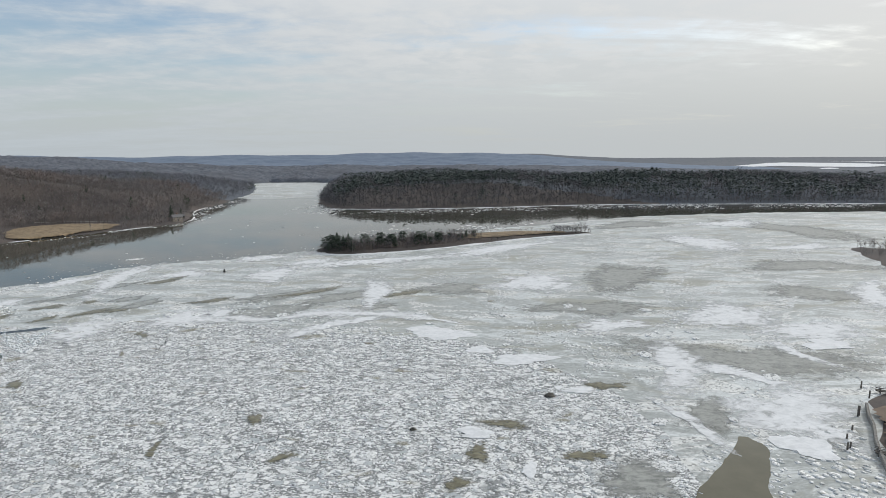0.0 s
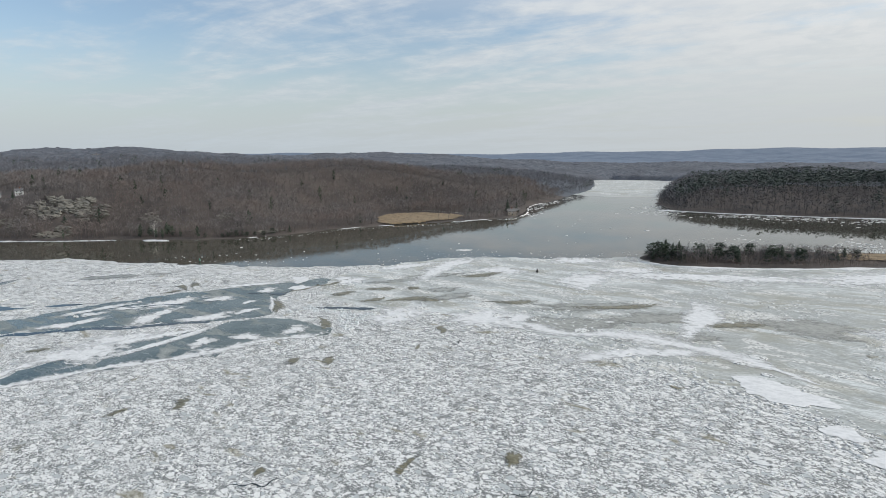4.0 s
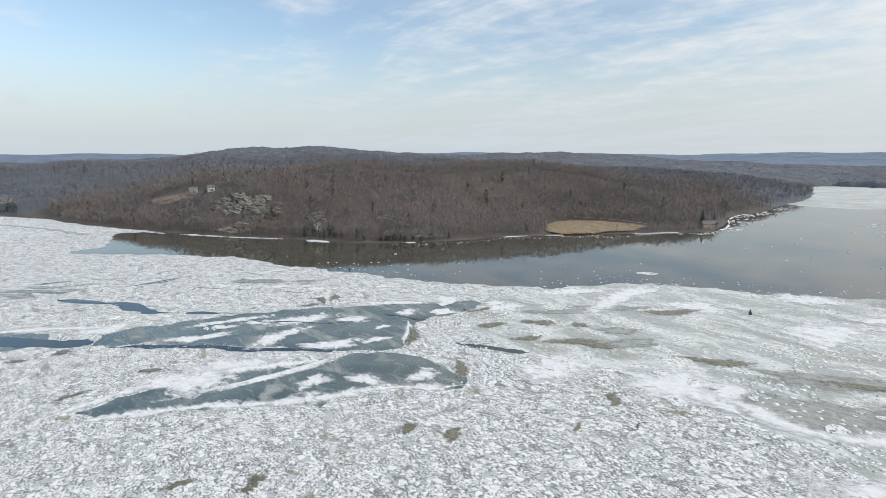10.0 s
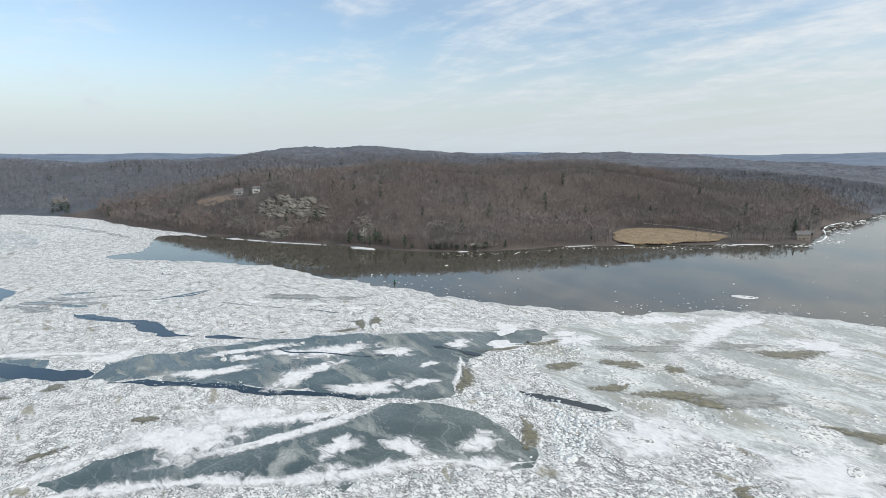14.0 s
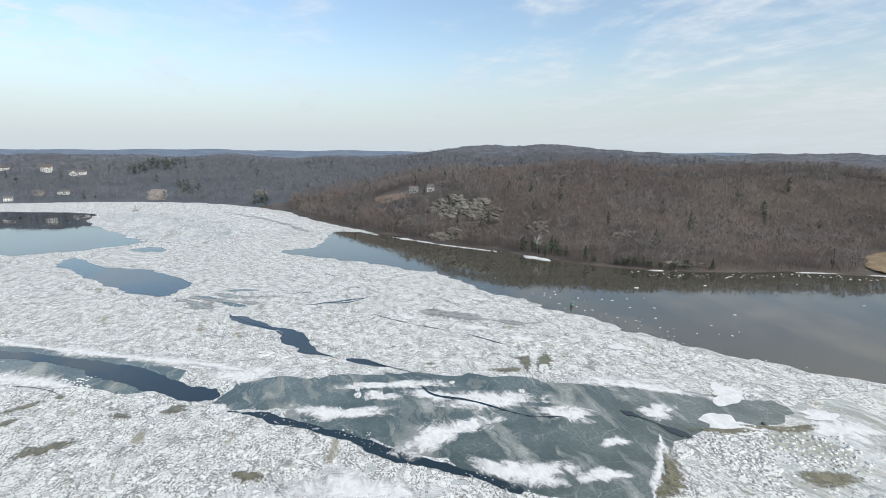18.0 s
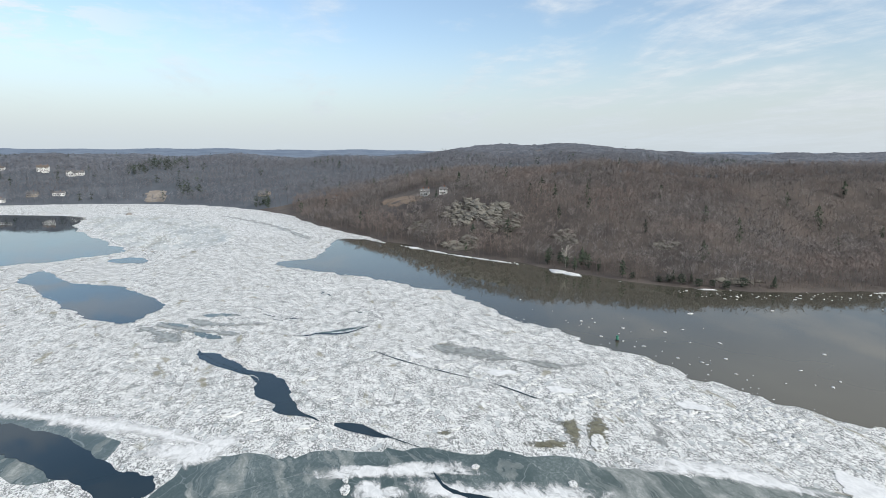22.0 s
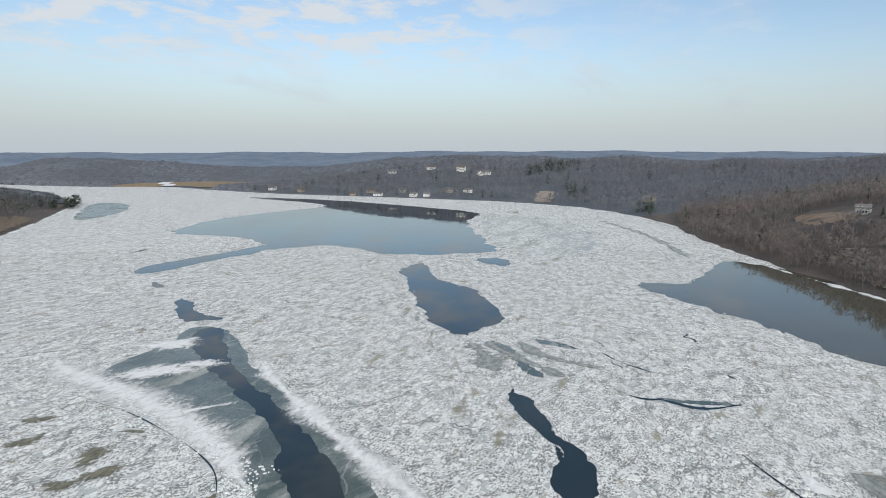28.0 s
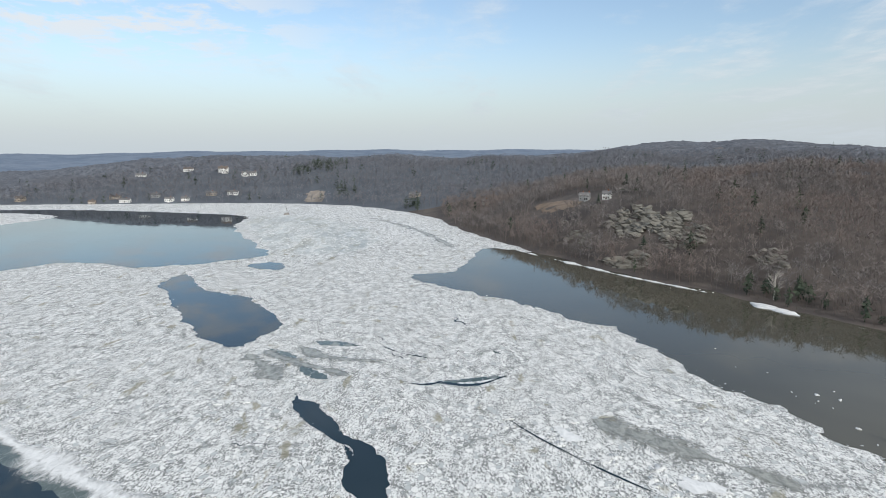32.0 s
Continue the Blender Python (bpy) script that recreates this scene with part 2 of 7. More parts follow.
def make_grey_ice():
    """Old wet sheet ice, marbled with drifted snow and silt in long swirls."""
    w = Mat("grey_sheet_ice", 0.55)
    w.warp(60.0, 42.0)
    swirl = w.noise((0.014, 0.046, 0.02), 7, 0.60, 1.2, 18)
    mid = w.noise((0.05, 0.17, 0.1), 8, 0.68, 1.4, 22)
    streaks = w.noise((0.10, 0.55, 0.1), 7, 0.66, 1.2, 20)
    silty = w.noise((0.016, 0.05, 0.03), 6, 0.62, 1.0, 30)
    w.warp(2.4, 1.6)
    crack = w.cells((0.11, 0.24, 0.2), "DISTANCE_TO_EDGE", 15)
    bit = w.split(w.cells((1.2, 1.6, 1.0), "F1", 30, "Color"))
    w.straight()
    small = w.ramp(w.noise((0.45, 0.9, 0.3), 8, 0.76, 0.8, 14), 0.36, 0.64)
    brash = w.ramp(w.noise((0.03, 0.075, 0.05), 5, 0.65, 1.0, 40), 0.52, 0.58)
    grey = w.mix(small, (0.265, 0.282, 0.272, 1), (0.44, 0.466, 0.452, 1))
    snow = w.mix(small, (0.50, 0.525, 0.52, 1), (0.74, 0.77, 0.765, 1))
    both = w.math("ADD", w.math("ADD", w.math("MULTIPLY", swirl, 0.46), w.math("MULTIPLY", mid, 0.34)), w.math("MULTIPLY", streaks, 0.20))
    c = w.mix(w.ramp(both, 0.47, 0.56), grey, snow)
    c = w.mix(w.ramp(streaks, 0.56, 0.66, 0.0, 0.55), c, snow)
    broken = w.mix(w.ramp(bit, 0.24, 0.27), (0.26, 0.26, 0.25, 1), w.mix(bit, (0.58, 0.58, 0.56, 1), (0.90, 0.90, 0.87, 1)))
    c = w.mix(w.math("MULTIPLY", brash, 0.75), c, broken)
    c = w.mix(w.ramp(crack, 0.0, 0.03, 0.30, 0.0), c, (0.20, 0.205, 0.19, 1))
    c = w.mix(w.ramp(silty, 0.50, 0.63, 0.0, 0.6), c, (0.285, 0.275, 0.21, 1))
    w.base(c).rough(w.ramp(both, 0.46, 0.6, 0.36, 0.85))
    w.bump(w.math("ADD", both, w.math("MULTIPLY", w.math("MULTIPLY", brash, bit), 0.4)), 0.12, 0.4)
    return w.m


def make_dark_ice():
    """Thin new ice, dark and smooth, dusted with frost, with hairline cracks."""
    w = Mat("thin_dark_ice", 0.35)
    w.warp(14.0, 9.0)
    drift = w.noise((0.030, 0.10, 0.05), 8, 0.62, 0.8, 62)
    crack = w.cells((0.045, 0.075, 0.05), "DISTANCE_TO_EDGE", 60)
    w.straight()
    broad = w.noise(0.05, 4, 0.6)
    frost = w.ramp(w.noise((0.9, 1.2, 0.6), 7, 0.78, 0.6, 38), 0.42, 0.66)
    dark = w.mix(w.ramp(broad, 0.35, 0.65), (0.060, 0.086, 0.080, 1), (0.100, 0.130, 0.122, 1))
    dark = w.mix(w.math("MULTIPLY", frost, w.ramp(broad, 0.40, 0.62, 0.12, 0.5)), dark, (0.30, 0.335, 0.325, 1))
    thin = w.mix(frost, (0.40, 0.425, 0.42, 1), (0.64, 0.65, 0.64, 1))
    c = w.mix(w.ramp(drift, 0.50, 0.68, 0.0, 0.62), dark, thin)
    c = w.mix(w.ramp(crack, 0.0, 0.006, 0.3, 0.0), c, (0.50, 0.53, 0.52, 1))
    w.base(c).rough(w.ramp(drift, 0.52, 0.62, 0.22, 0.8))
    return w.m


def make_floe():
    w = Mat("ice_floe", 0.8)
    r = w.island()
    grain = w.ramp(w.noise(2.6, 6, 0.72), 0.36, 0.64)
    light = w.mix(grain, (0.67, 0.68, 0.676, 1), (0.83, 0.838, 0.83, 1))
    c = w.mix(w.ramp(r, 0.0, 1.0, 0.0, 0.35), light, (0.60, 0.605, 0.59, 1))
    c = w.mix(w.ramp(r, 0.74, 0.84, 0.0, 0.8), c, (0.44, 0.46, 0.46, 1))
    sliver = w.noise((1.2, 1.8, 0.6), 4, 0.74, 0.5, 24)
    c = w.mix(w.ramp(sliver, 0.445, 0.462, 0.9, 0.0), c, (0.19, 0.20, 0.20, 1))
    field = w.noise((0.018, 0.040, 0.02), 5, 0.6, 0.8, 30)
    silt = w.math("MULTIPLY", w.ramp(w.noise((0.07, 0.15, 0.08), 4, 0.55, 0.6, 25), 0.60, 0.69, 0.0, 0.6), w.ramp(field, 0.44, 0.52))
    w.base(w.mix(silt, c, (0.22, 0.20, 0.125, 1)))
    w.bump(grain, 0.03, 0.4)
    return w.m


def make_snow(name="wind_packed_snow", lo=(0.64, 0.655, 0.66), hi=(0.80, 0.81, 0.815), rough=0.85, feather=True, ragged=3.8, wisps=0.2):
    """A cover that thins out into wisps towards its rim."""
    w = Mat(name, rough)
    g = w.noise((0.30, 0.5, 0.3), 8, 0.72, 0.8, 25)
    w.base(w.mix(w.ramp(g, 0.36, 0.62), lo + (1,), hi + (1,)))
    w.bump(g, 0.08, 0.4)
    if feather:
        rim = w.t.nodes.new("ShaderNodeAttribute")
        rim.attribute_name = "inward"
        wisp = w.noise((0.8 * wisps, 1.25 * wisps, wisps), 8, 0.70, 0.8, 25)
        fill = w.math("ADD", rim.outputs["Fac"], w.math("MULTIPLY", w.math("SUBTRACT", wisp, 0.5), ragged))
        w.put(w.p.inputs["Alpha"], w.ramp(fill, 0.0, 1.15))
    return w.m


def make_ground():
    """Leaf litter, winter grass and bare soil."""
    w = Mat("leaf_litter", 0.95)
    a, b = w.noise(0.03, 6, 0.6), w.noise(0.5, 6, 0.7)
    c = w.mix(w.ramp(a, 0.35, 0.65), (0.076, 0.066, 0.062, 1), (0.125, 0.104, 0.092, 1))
    c = w.mix(w.ramp(b, 0.45, 0.75, 0.0, 0.6), c, (0.075, 0.068, 0.064, 1))
    w.base(c).bump(b, 0.4, 0.5)
    return w.m


def make_plain(name, lo, hi, s, rough=0.85, depth=0.0, dist=0.0, detail=6.0):
    w = Mat(name, rough)
    n = w.noise(s, detail, 0.65, dist)
    w.base(w.mix(w.ramp(n, 0.3, 0.7), lo + (1,), hi + (1,)))
    if depth:
        w.bump(n, depth, 0.6)
    return w.m


def make_bark(name, lo, hi, warm=None, size=0.11):
    """Wood and twigs: each tree a little different, stands of warmer and greyer trees."""
    w = Mat(name, 0.9)
    tree = w.noise(size, 2, 0.5)
    c = w.mix(w.ramp(tree, 0.32, 0.68), lo + (1,), hi + (1,))
    patch = w.noise(0.014, 5, 0.6)
    if warm:
        c = w.mix(w.ramp(patch, 0.40, 0.66, 0.0, 0.75), c, warm + (1,))
    w.base(c)
    return w.m


def make_rock():
    w = Mat("lichen_ledge_rock", 0.9)
    a, b = w.noise((0.12, 0.12, 0.5), 7, 0.65, 0.8), w.noise(0.6, 6, 0.7)
    c = w.mix(w.ramp(a, 0.35, 0.65), (0.105, 0.10, 0.085, 1), (0.30, 0.285, 0.25, 1))
    c = w.mix(w.ramp(b, 0.5, 0.75, 0.0, 0.6), c, (0.12, 0.115, 0.09, 1))
    w.base(c).bump(b, 0.5, 0.8)
    return w.m


def make_glass():
    w = Mat("window_glass", 0.08)
    w.base((0.03, 0.035, 0.04, 1))
    return w.m


SLUSH = make_pack("river_slush", 0.012)
BAY_WATER = make_water("silty_bay_water", (0.066, 0.064, 0.050), (0.084, 0.081, 0.064))
WATER, PACK, GREY_ICE, DARK_ICE, FLOE, SNOW = make_water(), make_pack(), make_grey_ice(), make_dark_ice(), make_floe(), make_snow("shore_snow", feather=False)
GROUND, ROCK, GLASS = make_ground(), make_rock(), make_glass()
BARK = make_bark("bare_wood", (0.125, 0.115, 0.113), (0.265, 0.243, 0.234), (0.225, 0.178, 0.157))
# bark of the middle distance, bluer: aerial haze put into the colour
BARK_MID_HAZED = make_bark("upland_wood_hazed", (0.120, 0.127, 0.146), (0.240, 0.248, 0.272), (0.178, 0.176, 0.188))
MUD_WATER = make_plain("silty_pool_water", (0.105, 0.098, 0.062), (0.135, 0.125, 0.082), 0.08, 0.06)
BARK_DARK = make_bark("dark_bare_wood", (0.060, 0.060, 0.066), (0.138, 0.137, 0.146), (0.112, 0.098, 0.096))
# bark farther off, its blue-grey also painted haze
BARK_FAR_HAZED = make_bark("distant_wood_hazed", (0.100, 0.108, 0.125), (0.200, 0.208, 0.228), (0.150, 0.140, 0.142), 0.06)
BARK_PALE = make_bark("pale_bark", (0.50, 0.47, 0.42), (0.66, 0.63, 0.58))


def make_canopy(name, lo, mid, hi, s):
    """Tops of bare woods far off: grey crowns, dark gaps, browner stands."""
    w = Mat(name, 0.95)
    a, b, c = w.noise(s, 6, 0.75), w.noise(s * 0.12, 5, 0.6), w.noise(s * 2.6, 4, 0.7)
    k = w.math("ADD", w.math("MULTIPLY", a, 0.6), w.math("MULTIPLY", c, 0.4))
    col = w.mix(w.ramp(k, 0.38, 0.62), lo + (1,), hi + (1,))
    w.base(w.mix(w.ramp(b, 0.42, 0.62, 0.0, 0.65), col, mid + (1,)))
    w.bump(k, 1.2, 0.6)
    return w.m


# all three tones lean blue: haze over the hills is in the colour
CANOPY_HAZED = make_canopy("hazed_hill_canopy", (0.058, 0.067, 0.086), (0.092, 0.097, 0.112), (0.165, 0.180, 0.208), 0.09)
# needles of the pine point, lightened and blued to imitate haze
NEEDLE_HAZED = make_bark("hazed_point_needles", (0.036, 0.050, 0.046), (0.085, 0.104, 0.090))
NEEDLE = make_bark("evergreen_needles", (0.024, 0.040, 0.028), (0.070, 0.092, 0.058))
REED = make_plain("dry_reed", (0.17, 0.125, 0.075), (0.31, 0.235, 0.145), (0.15, 0.3, 0.15), 0.95, 0.5)
LAWN = make_plain("winter_lawn", (0.075, 0.074, 0.045), (0.140, 0.125, 0.080), 0.08, 0.95, 0.1)
BROWN_REED = make_plain("brown_reed", (0.105, 0.080, 0.055), (0.19, 0.148, 0.105), 0.3, 0.95, 0.3)
PALE_GRASS = make_plain("pale_cleared_ground", (0.20, 0.175, 0.15), (0.30, 0.265, 0.23), 0.1, 0.95, 0.1)
HILL_GRASS = make_plain("dry_hill_grass", (0.155, 0.115, 0.085), (0.25, 0.19, 0.14), 0.1, 0.95, 0.1)
GRAVEL = make_plain("pale_gravel", (0.36, 0.34, 0.30), (0.50, 0.47, 0.42), 0.6, 0.9, 0.05)
TIMBER = make_plain("weathered_timber", (0.075, 0.065, 0.055), (0.17, 0.15, 0.13), (0.5, 2.0, 2.0), 0.85, 0.02)
STONE = make_plain("mortared_fieldstone", (0.16, 0.15, 0.14), (0.34, 0.32, 0.29), 0.9, 0.9, 0.1)
WHITE_PAINT = make_plain("white_clapboard", (0.70, 0.70, 0.68), (0.82, 0.82, 0.80), (0.3, 0.3, 5.0), 0.6, 0.01)
TAN_PAINT = make_plain("weathered_shingle_wall", (0.28, 0.24, 0.20), (0.42, 0.37, 0.31), (0.4, 0.4, 4.0), 0.8, 0.01)
GREY_PAINT = make_plain("grey_shingle_wall", (0.26, 0.27, 0.28), (0.38, 0.39, 0.39), (0.4, 0.4, 4.0), 0.8, 0.01)
ROOF_GREY = make_plain("asphalt_shingle_roof", (0.11, 0.11, 0.115), (0.21, 0.205, 0.20), (0.5, 3.0, 3.0), 0.9, 0.02)
ROOF_BROWN = make_plain("brown_shingle_roof", (0.10, 0.083, 0.07), (0.18, 0.15, 0.13), (0.5, 3.0, 3.0), 0.9, 0.02)
BRICK_RED = make_plain("chimney_brick", (0.19, 0.09, 0.065), (0.30, 0.15, 0.11), 1.5, 0.9, 0.02)
DARK_METAL = make_plain("dark_painted_steel", (0.03, 0.03, 0.03), (0.06, 0.06, 0.055), 2.0, 0.5)
DRIFT = make_snow()
RUBBLE = make_plain("blue_white_ice", (0.54, 0.585, 0.60), (0.78, 0.80, 0.80), 0.9, 0.7, 0.05)
DRIFT_SMOOTH = make_snow("smooth_snow_bank", ragged=2.4, wisps=0.30)
MUDDY = make_snow("silty_meltwater_ice", (0.095, 0.088, 0.048), (0.21, 0.195, 0.125), 0.35, True, 5.0, 0.5)
DARK_GREY_ICE = make_snow("wet_grey_ice", (0.185, 0.195, 0.18), (0.37, 0.378, 0.352), 0.35, True, 3.0, 0.2)
LUMP = make_plain("silt_dark_ice", (0.05, 0.047, 0.04), (0.14, 0.13, 0.11), 1.0)
BRUSH = make_bark("brown_brush", (0.095, 0.080, 0.072), (0.20, 0.158, 0.132))
# wood floor of far hills, distance haze painted in as blue-grey
HAZED_GROUND = make_plain("hazed_wood_floor", (0.078, 0.092, 0.112), (0.120, 0.134, 0.155), 0.02, 0.95)
GREEN_PAINT = make_plain("faded_green_paint", (0.03, 0.16, 0.11), (0.06, 0.25, 0.18), 2.0, 0.5)
PAVED = make_plain("pale_road", (0.26, 0.25, 0.24), (0.36, 0.35, 0.33), 0.4, 0.9)

# ---- the plan: shores and heights ----
SHORE_NORTH = [(-1682, -2393), (-1389, -2016), (-1175, -1678), (-1163, -1343), (-1189, -1118), (-1272, -936), (-1226, -808), (-1177, -562),
               (-1187, -318), (-1185, -130), (-1161, -31), (-1117, 58), (-981, 160), (-866, 188), (-770, 219), (-672, 261), (-608, 293),
               (-553, 334), (-501, 359), (-459, 395), (-439, 441), (-423, 493), (-402, 533), (-364, 584), (-340, 628), (-309, 668),
               (-312, 719), (-362, 823), (-356, 926), (-376, 1040), (-389, 1193), (-445, 1384), (-543, 1643), (-297, 1618),
               (-283, 1475), (-246, 1174), (-183, 847), (-67, 833), (82, 853), (235, 895), (448, 887), (675, 877), (950, 888)]
NORTH_BACK = [(1800, 1000), (5400, 1400), (5400, 5400), (-5400, 5400), (-5400, -5400), (-2600, -3300)]
SHORE_SOUTH = [(-1979, -3865), (-1753, -3609), (-1355, -2944), (-1083, -2329), (-1012, -1761), (-989, -1242), (-961, -985), (-924, -825), (-856, -699),
               (-770, -606), (-696, -529), (-621, -457), (-554, -396), (-489, -346), (-413, -276), (-366, -243), (-322, -214), (-284, -200),
               (-178, -190), (-43, -145), (68, 5), (106, 109), (114, 139), (124, 155), (134, 171), (153, 189), (221, 261),
               (295, 364), (324, 441), (340, 481), (363, 471), (403, 413), (680, 344)]
SOUTH_BACK = [(1500, 500), (5400, 700), (5400, -5400), (-3200, -5400)]
ISLAND = [(-108, 468), (-81, 454), (-46, 466), (-9, 480), (34, 510), (80, 540), (120, 559), (152, 573), (147, 580), (122, 580), (78, 583), (26, 575),
          (-30, 554), (-71, 521), (-107, 491)]
# hills: x, y, height, reach along, reach across, turn in degrees
HILLS = [(-640, 660, 28, 230, 150, 40), (-672, 345, 17, 100, 50, 28), (-810, 390, 12, 150, 90, 20), (-1740, 830, 66, 420, 225, 20), (-1150, 640, 24, 420, 260, 20), (-1450, 340, 14, 400, 250, 20),
         (-1530, -270, 46, 170, 400, 0), (-1500, 1750, 55, 420, 420, 30), (250, 1060, 15, 520, 140, -2),
         (-1500, -1480, 34, 300, 190, 60), (-340, -1000, 54, 260, 240, 10), (-330, -600, 16, 260, 200, 20), (-700, 1250, 6, 220, 220, 0)]


def inside(px, py, poly):
    hit = np.zeros(px.shape, bool)
    for (x0, y0), (x1, y1) in zip(poly, poly[1:] + poly[:1]):
        if y0 != y1:
            hit ^= ((y0 > py) != (y1 > py)) & (px < (x1 - x0) * (py - y0) / (y1 - y0) + x0)
    return hit


def edge_distance(px, py, poly, closed=True):
    best = np.full(px.shape, 1e12)
    for (x0, y0), (x1, y1) in list(zip(poly, poly[1:])) + ([(poly[-1], poly[0])] if closed else []):
        dx, dy = x1 - x0, y1 - y0
        f = np.clip(((px - x0) * dx + (py - y0) * dy) / max(dx * dx + dy * dy, 1e-9), 0, 1)
        best = np.minimum(best, (px - x0 - f * dx) ** 2 + (py - y0 - f * dy) ** 2)
    return np.sqrt(best)


def within(px, py, poly):
    """Signed distance to a closed outline, positive inside."""
    return np.where(inside(px, py, poly), 1, -1) * edge_distance(px, py, poly)


def rounded(poly, rounds=2, closed=True):
    pts = np.array(poly, float)
    for _ in range(rounds):
        nxt = np.roll(pts, -1, 0) if closed else pts[1:]
        cur = pts if closed else pts[:-1]
        mid = np.stack([0.75 * cur + 0.25 * nxt, 0.25 * cur + 0.75 * nxt], 1).reshape(-1, 2)
        pts = mid if closed else np.concatenate([pts[:1], mid, pts[-1:]])
    return [tuple(p) for p in pts]


def waves(px, py, scale, seed=0):
    """Smooth uneven values of about -1 to 1, from a few crossing waves."""
    r = np.random.RandomState(seed)
    total = np.zeros(px.shape)
    for k in range(9):
        a, s = r.uniform(0, 2 * np.pi), scale * r.uniform(0.5, 1.8)
        total += np.sin((px * np.cos(a) + py * np.sin(a)) * 2 * np.pi / s + r.uniform(0, 6.3)) / 3
    return total


NORTH = rounded(SHORE_NORTH, 1, False) + NORTH_BACK
SOUTH = rounded(SHORE_SOUTH, 1, False) + SOUTH_BACK
ISLE = rounded(ISLAND, 1)
FAR_RIDGE = 2450.0
# height of the horizon's ridge by its direction, degrees anticlockwise from +x
RIM_TURN = [0, 30, 50, 60, 75, 90, 105, 120, 135, 150, 165, 180, 195, 210, 225, 240, 255, 270, 360]
RIM_HIGH = [30, 40, 50, 62, 68, 68, 58, 54, 74, 64, 76, 82, 82, 72, 68, 62, 56, 40, 30]


def inland(px, py):
    """Distance from the water, positive on land, for north shore, south shore and island."""
    wob = 2.5 * waves(px, py, 40, 3) + 1.0 * waves(px, py, 13, 5)
    beyond = np.hypot(px + 150, py - 150) - 3300
    return np.maximum(within(px, py, NORTH), beyond) + wob, within(px, py, SOUTH) + 0.6 * wob, within(px, py, ISLE) + 0.5 * wob


def ease(v, lo, hi):
    f = np.clip((v - lo) / (hi - lo), 0, 1)
    return f * f * (3 - 2 * f)


def height(px, py):
    px, py = np.asarray(px, float), np.asarray(py, float)
    dn, ds, di = inland(px, py)
    d = np.maximum(np.maximum(dn, ds), di)
    bank = np.clip(d * 0.30, -2.5, 1.3)
    hills = np.zeros(px.shape)
    for x, y, h, a, b, turn in HILLS:
        c, s = np.cos(np.radians(turn)), np.sin(np.radians(turn))
        u, v = (px - x) * c + (py - y) * s, -(px - x) * s + (py - y) * c
        hills += h * np.exp(-0.5 * (u / a) ** 2 - 0.5 * (v / b) ** 2)
    rough = 4.0 * waves(px, py, 260, 1) + 1.5 * waves(px, py, 70, 2)
    low = 14 * ease(d, 10, 260) * (1 - 0.75 * ease(ds, 0, 40))
    flat = np.minimum.reduce([np.hypot(px + 412, py - 600) / 135, np.hypot(px + 1330, py + 930) / 260, np.hypot(px - 1700, py - 2000) / 900, np.hypot(px - 2300, py - 3100) / 1500])
    flat = ease(flat, 0.7, 1.5)
    up = low + (hills * ease(d, 0, 75) + rough * ease(d, 20, 200)) * np.where(di > -30, 0.05, 1)
    far = np.hypot(px + 150, py - 150)
    around = np.arctan2(py - 150, px + 150)
    rim = np.interp(np.degrees(around) % 360, RIM_TURN, RIM_HIGH) + 3 * np.sin(around * 23 + 2) + 2 * np.sin(around * 61)
    ridge = rim * ease(far, FAR_RIDGE, FAR_RIDGE + 900) * (1 - 0.6 * ease(far, 4200, 5200)) * ease(d, 0, 320)
    up = up * (1 - 0.85 * ease(far, FAR_RIDGE, 3100)) + ridge
    return np.where(d > 0, bank + up * flat + 0.0, bank)


# ---- end of the plan ----
def z_at(x, y):
    return float(height(np.array([x]), np.array([y]))[0])


def mesh_from(name, verts, faces, mats, smooth=False):
    """A mesh from arrays: verts (n, 3); faces (m, k) with one k."""
    me = bpy.data.meshes.new(name)
    verts, faces = np.asarray(verts, np.float32), np.asarray(faces, np.int32)
    m, k = faces.shape
    me.vertices.add(len(verts))
    me.vertices.foreach_set("co", verts.ravel())
    me.loops.add(m * k)
    me.loops.foreach_set("vertex_index", faces.ravel())
    me.polygons.add(m)
    me.polygons.foreach_set("loop_start", np.arange(0, m * k, k, dtype=np.int32))
    if smooth:
        me.polygons.foreach_set("use_smooth", np.ones(m, bool))
    for mat in mats:
        me.materials.append(mat)
    me.update(calc_edges=True)
    return me


def part(name, bm, material, parent=None, label=""):
    """Links a bmesh as one mesh object under a thing or a part."""
    me = bpy.data.meshes.new(name)
    bm.to_mesh(me)
    bm.free()
    me.materials.append(material)
    ob = new(name, me)
    if parent:
        ob.parent = parent
    if label:
        ob["label"] = label
    return ob


def box(bm, cx, cy, cz, sx, sy, sz, turn=0.0, bevel=0.0):
    m = Matrix.Translation((cx, cy, cz)) @ Matrix.Rotation(turn, 4, "Z") @ Matrix.Diagonal((sx, sy, sz, 1))
    made = bmesh.ops.create_cube(bm, size=1, matrix=m)["verts"]
    if bevel:
        edges = list({e for v in made for e in v.link_edges})
        bmesh.ops.bevel(bm, geom=edges, offset=bevel, segments=1, affect="EDGES")


def rod(bm, a, b, r0, r1, sides=6):
    a, b = Vector(a), Vector(b)
    m = Matrix.Translation((a + b) / 2) @ (b - a).to_track_quat("Z", "Y").to_matrix().to_4x4()
    bmesh.ops.create_cone(bm, cap_ends=True, segments=sides, radius1=r0, radius2=r1, depth=(b - a).length, matrix=m)


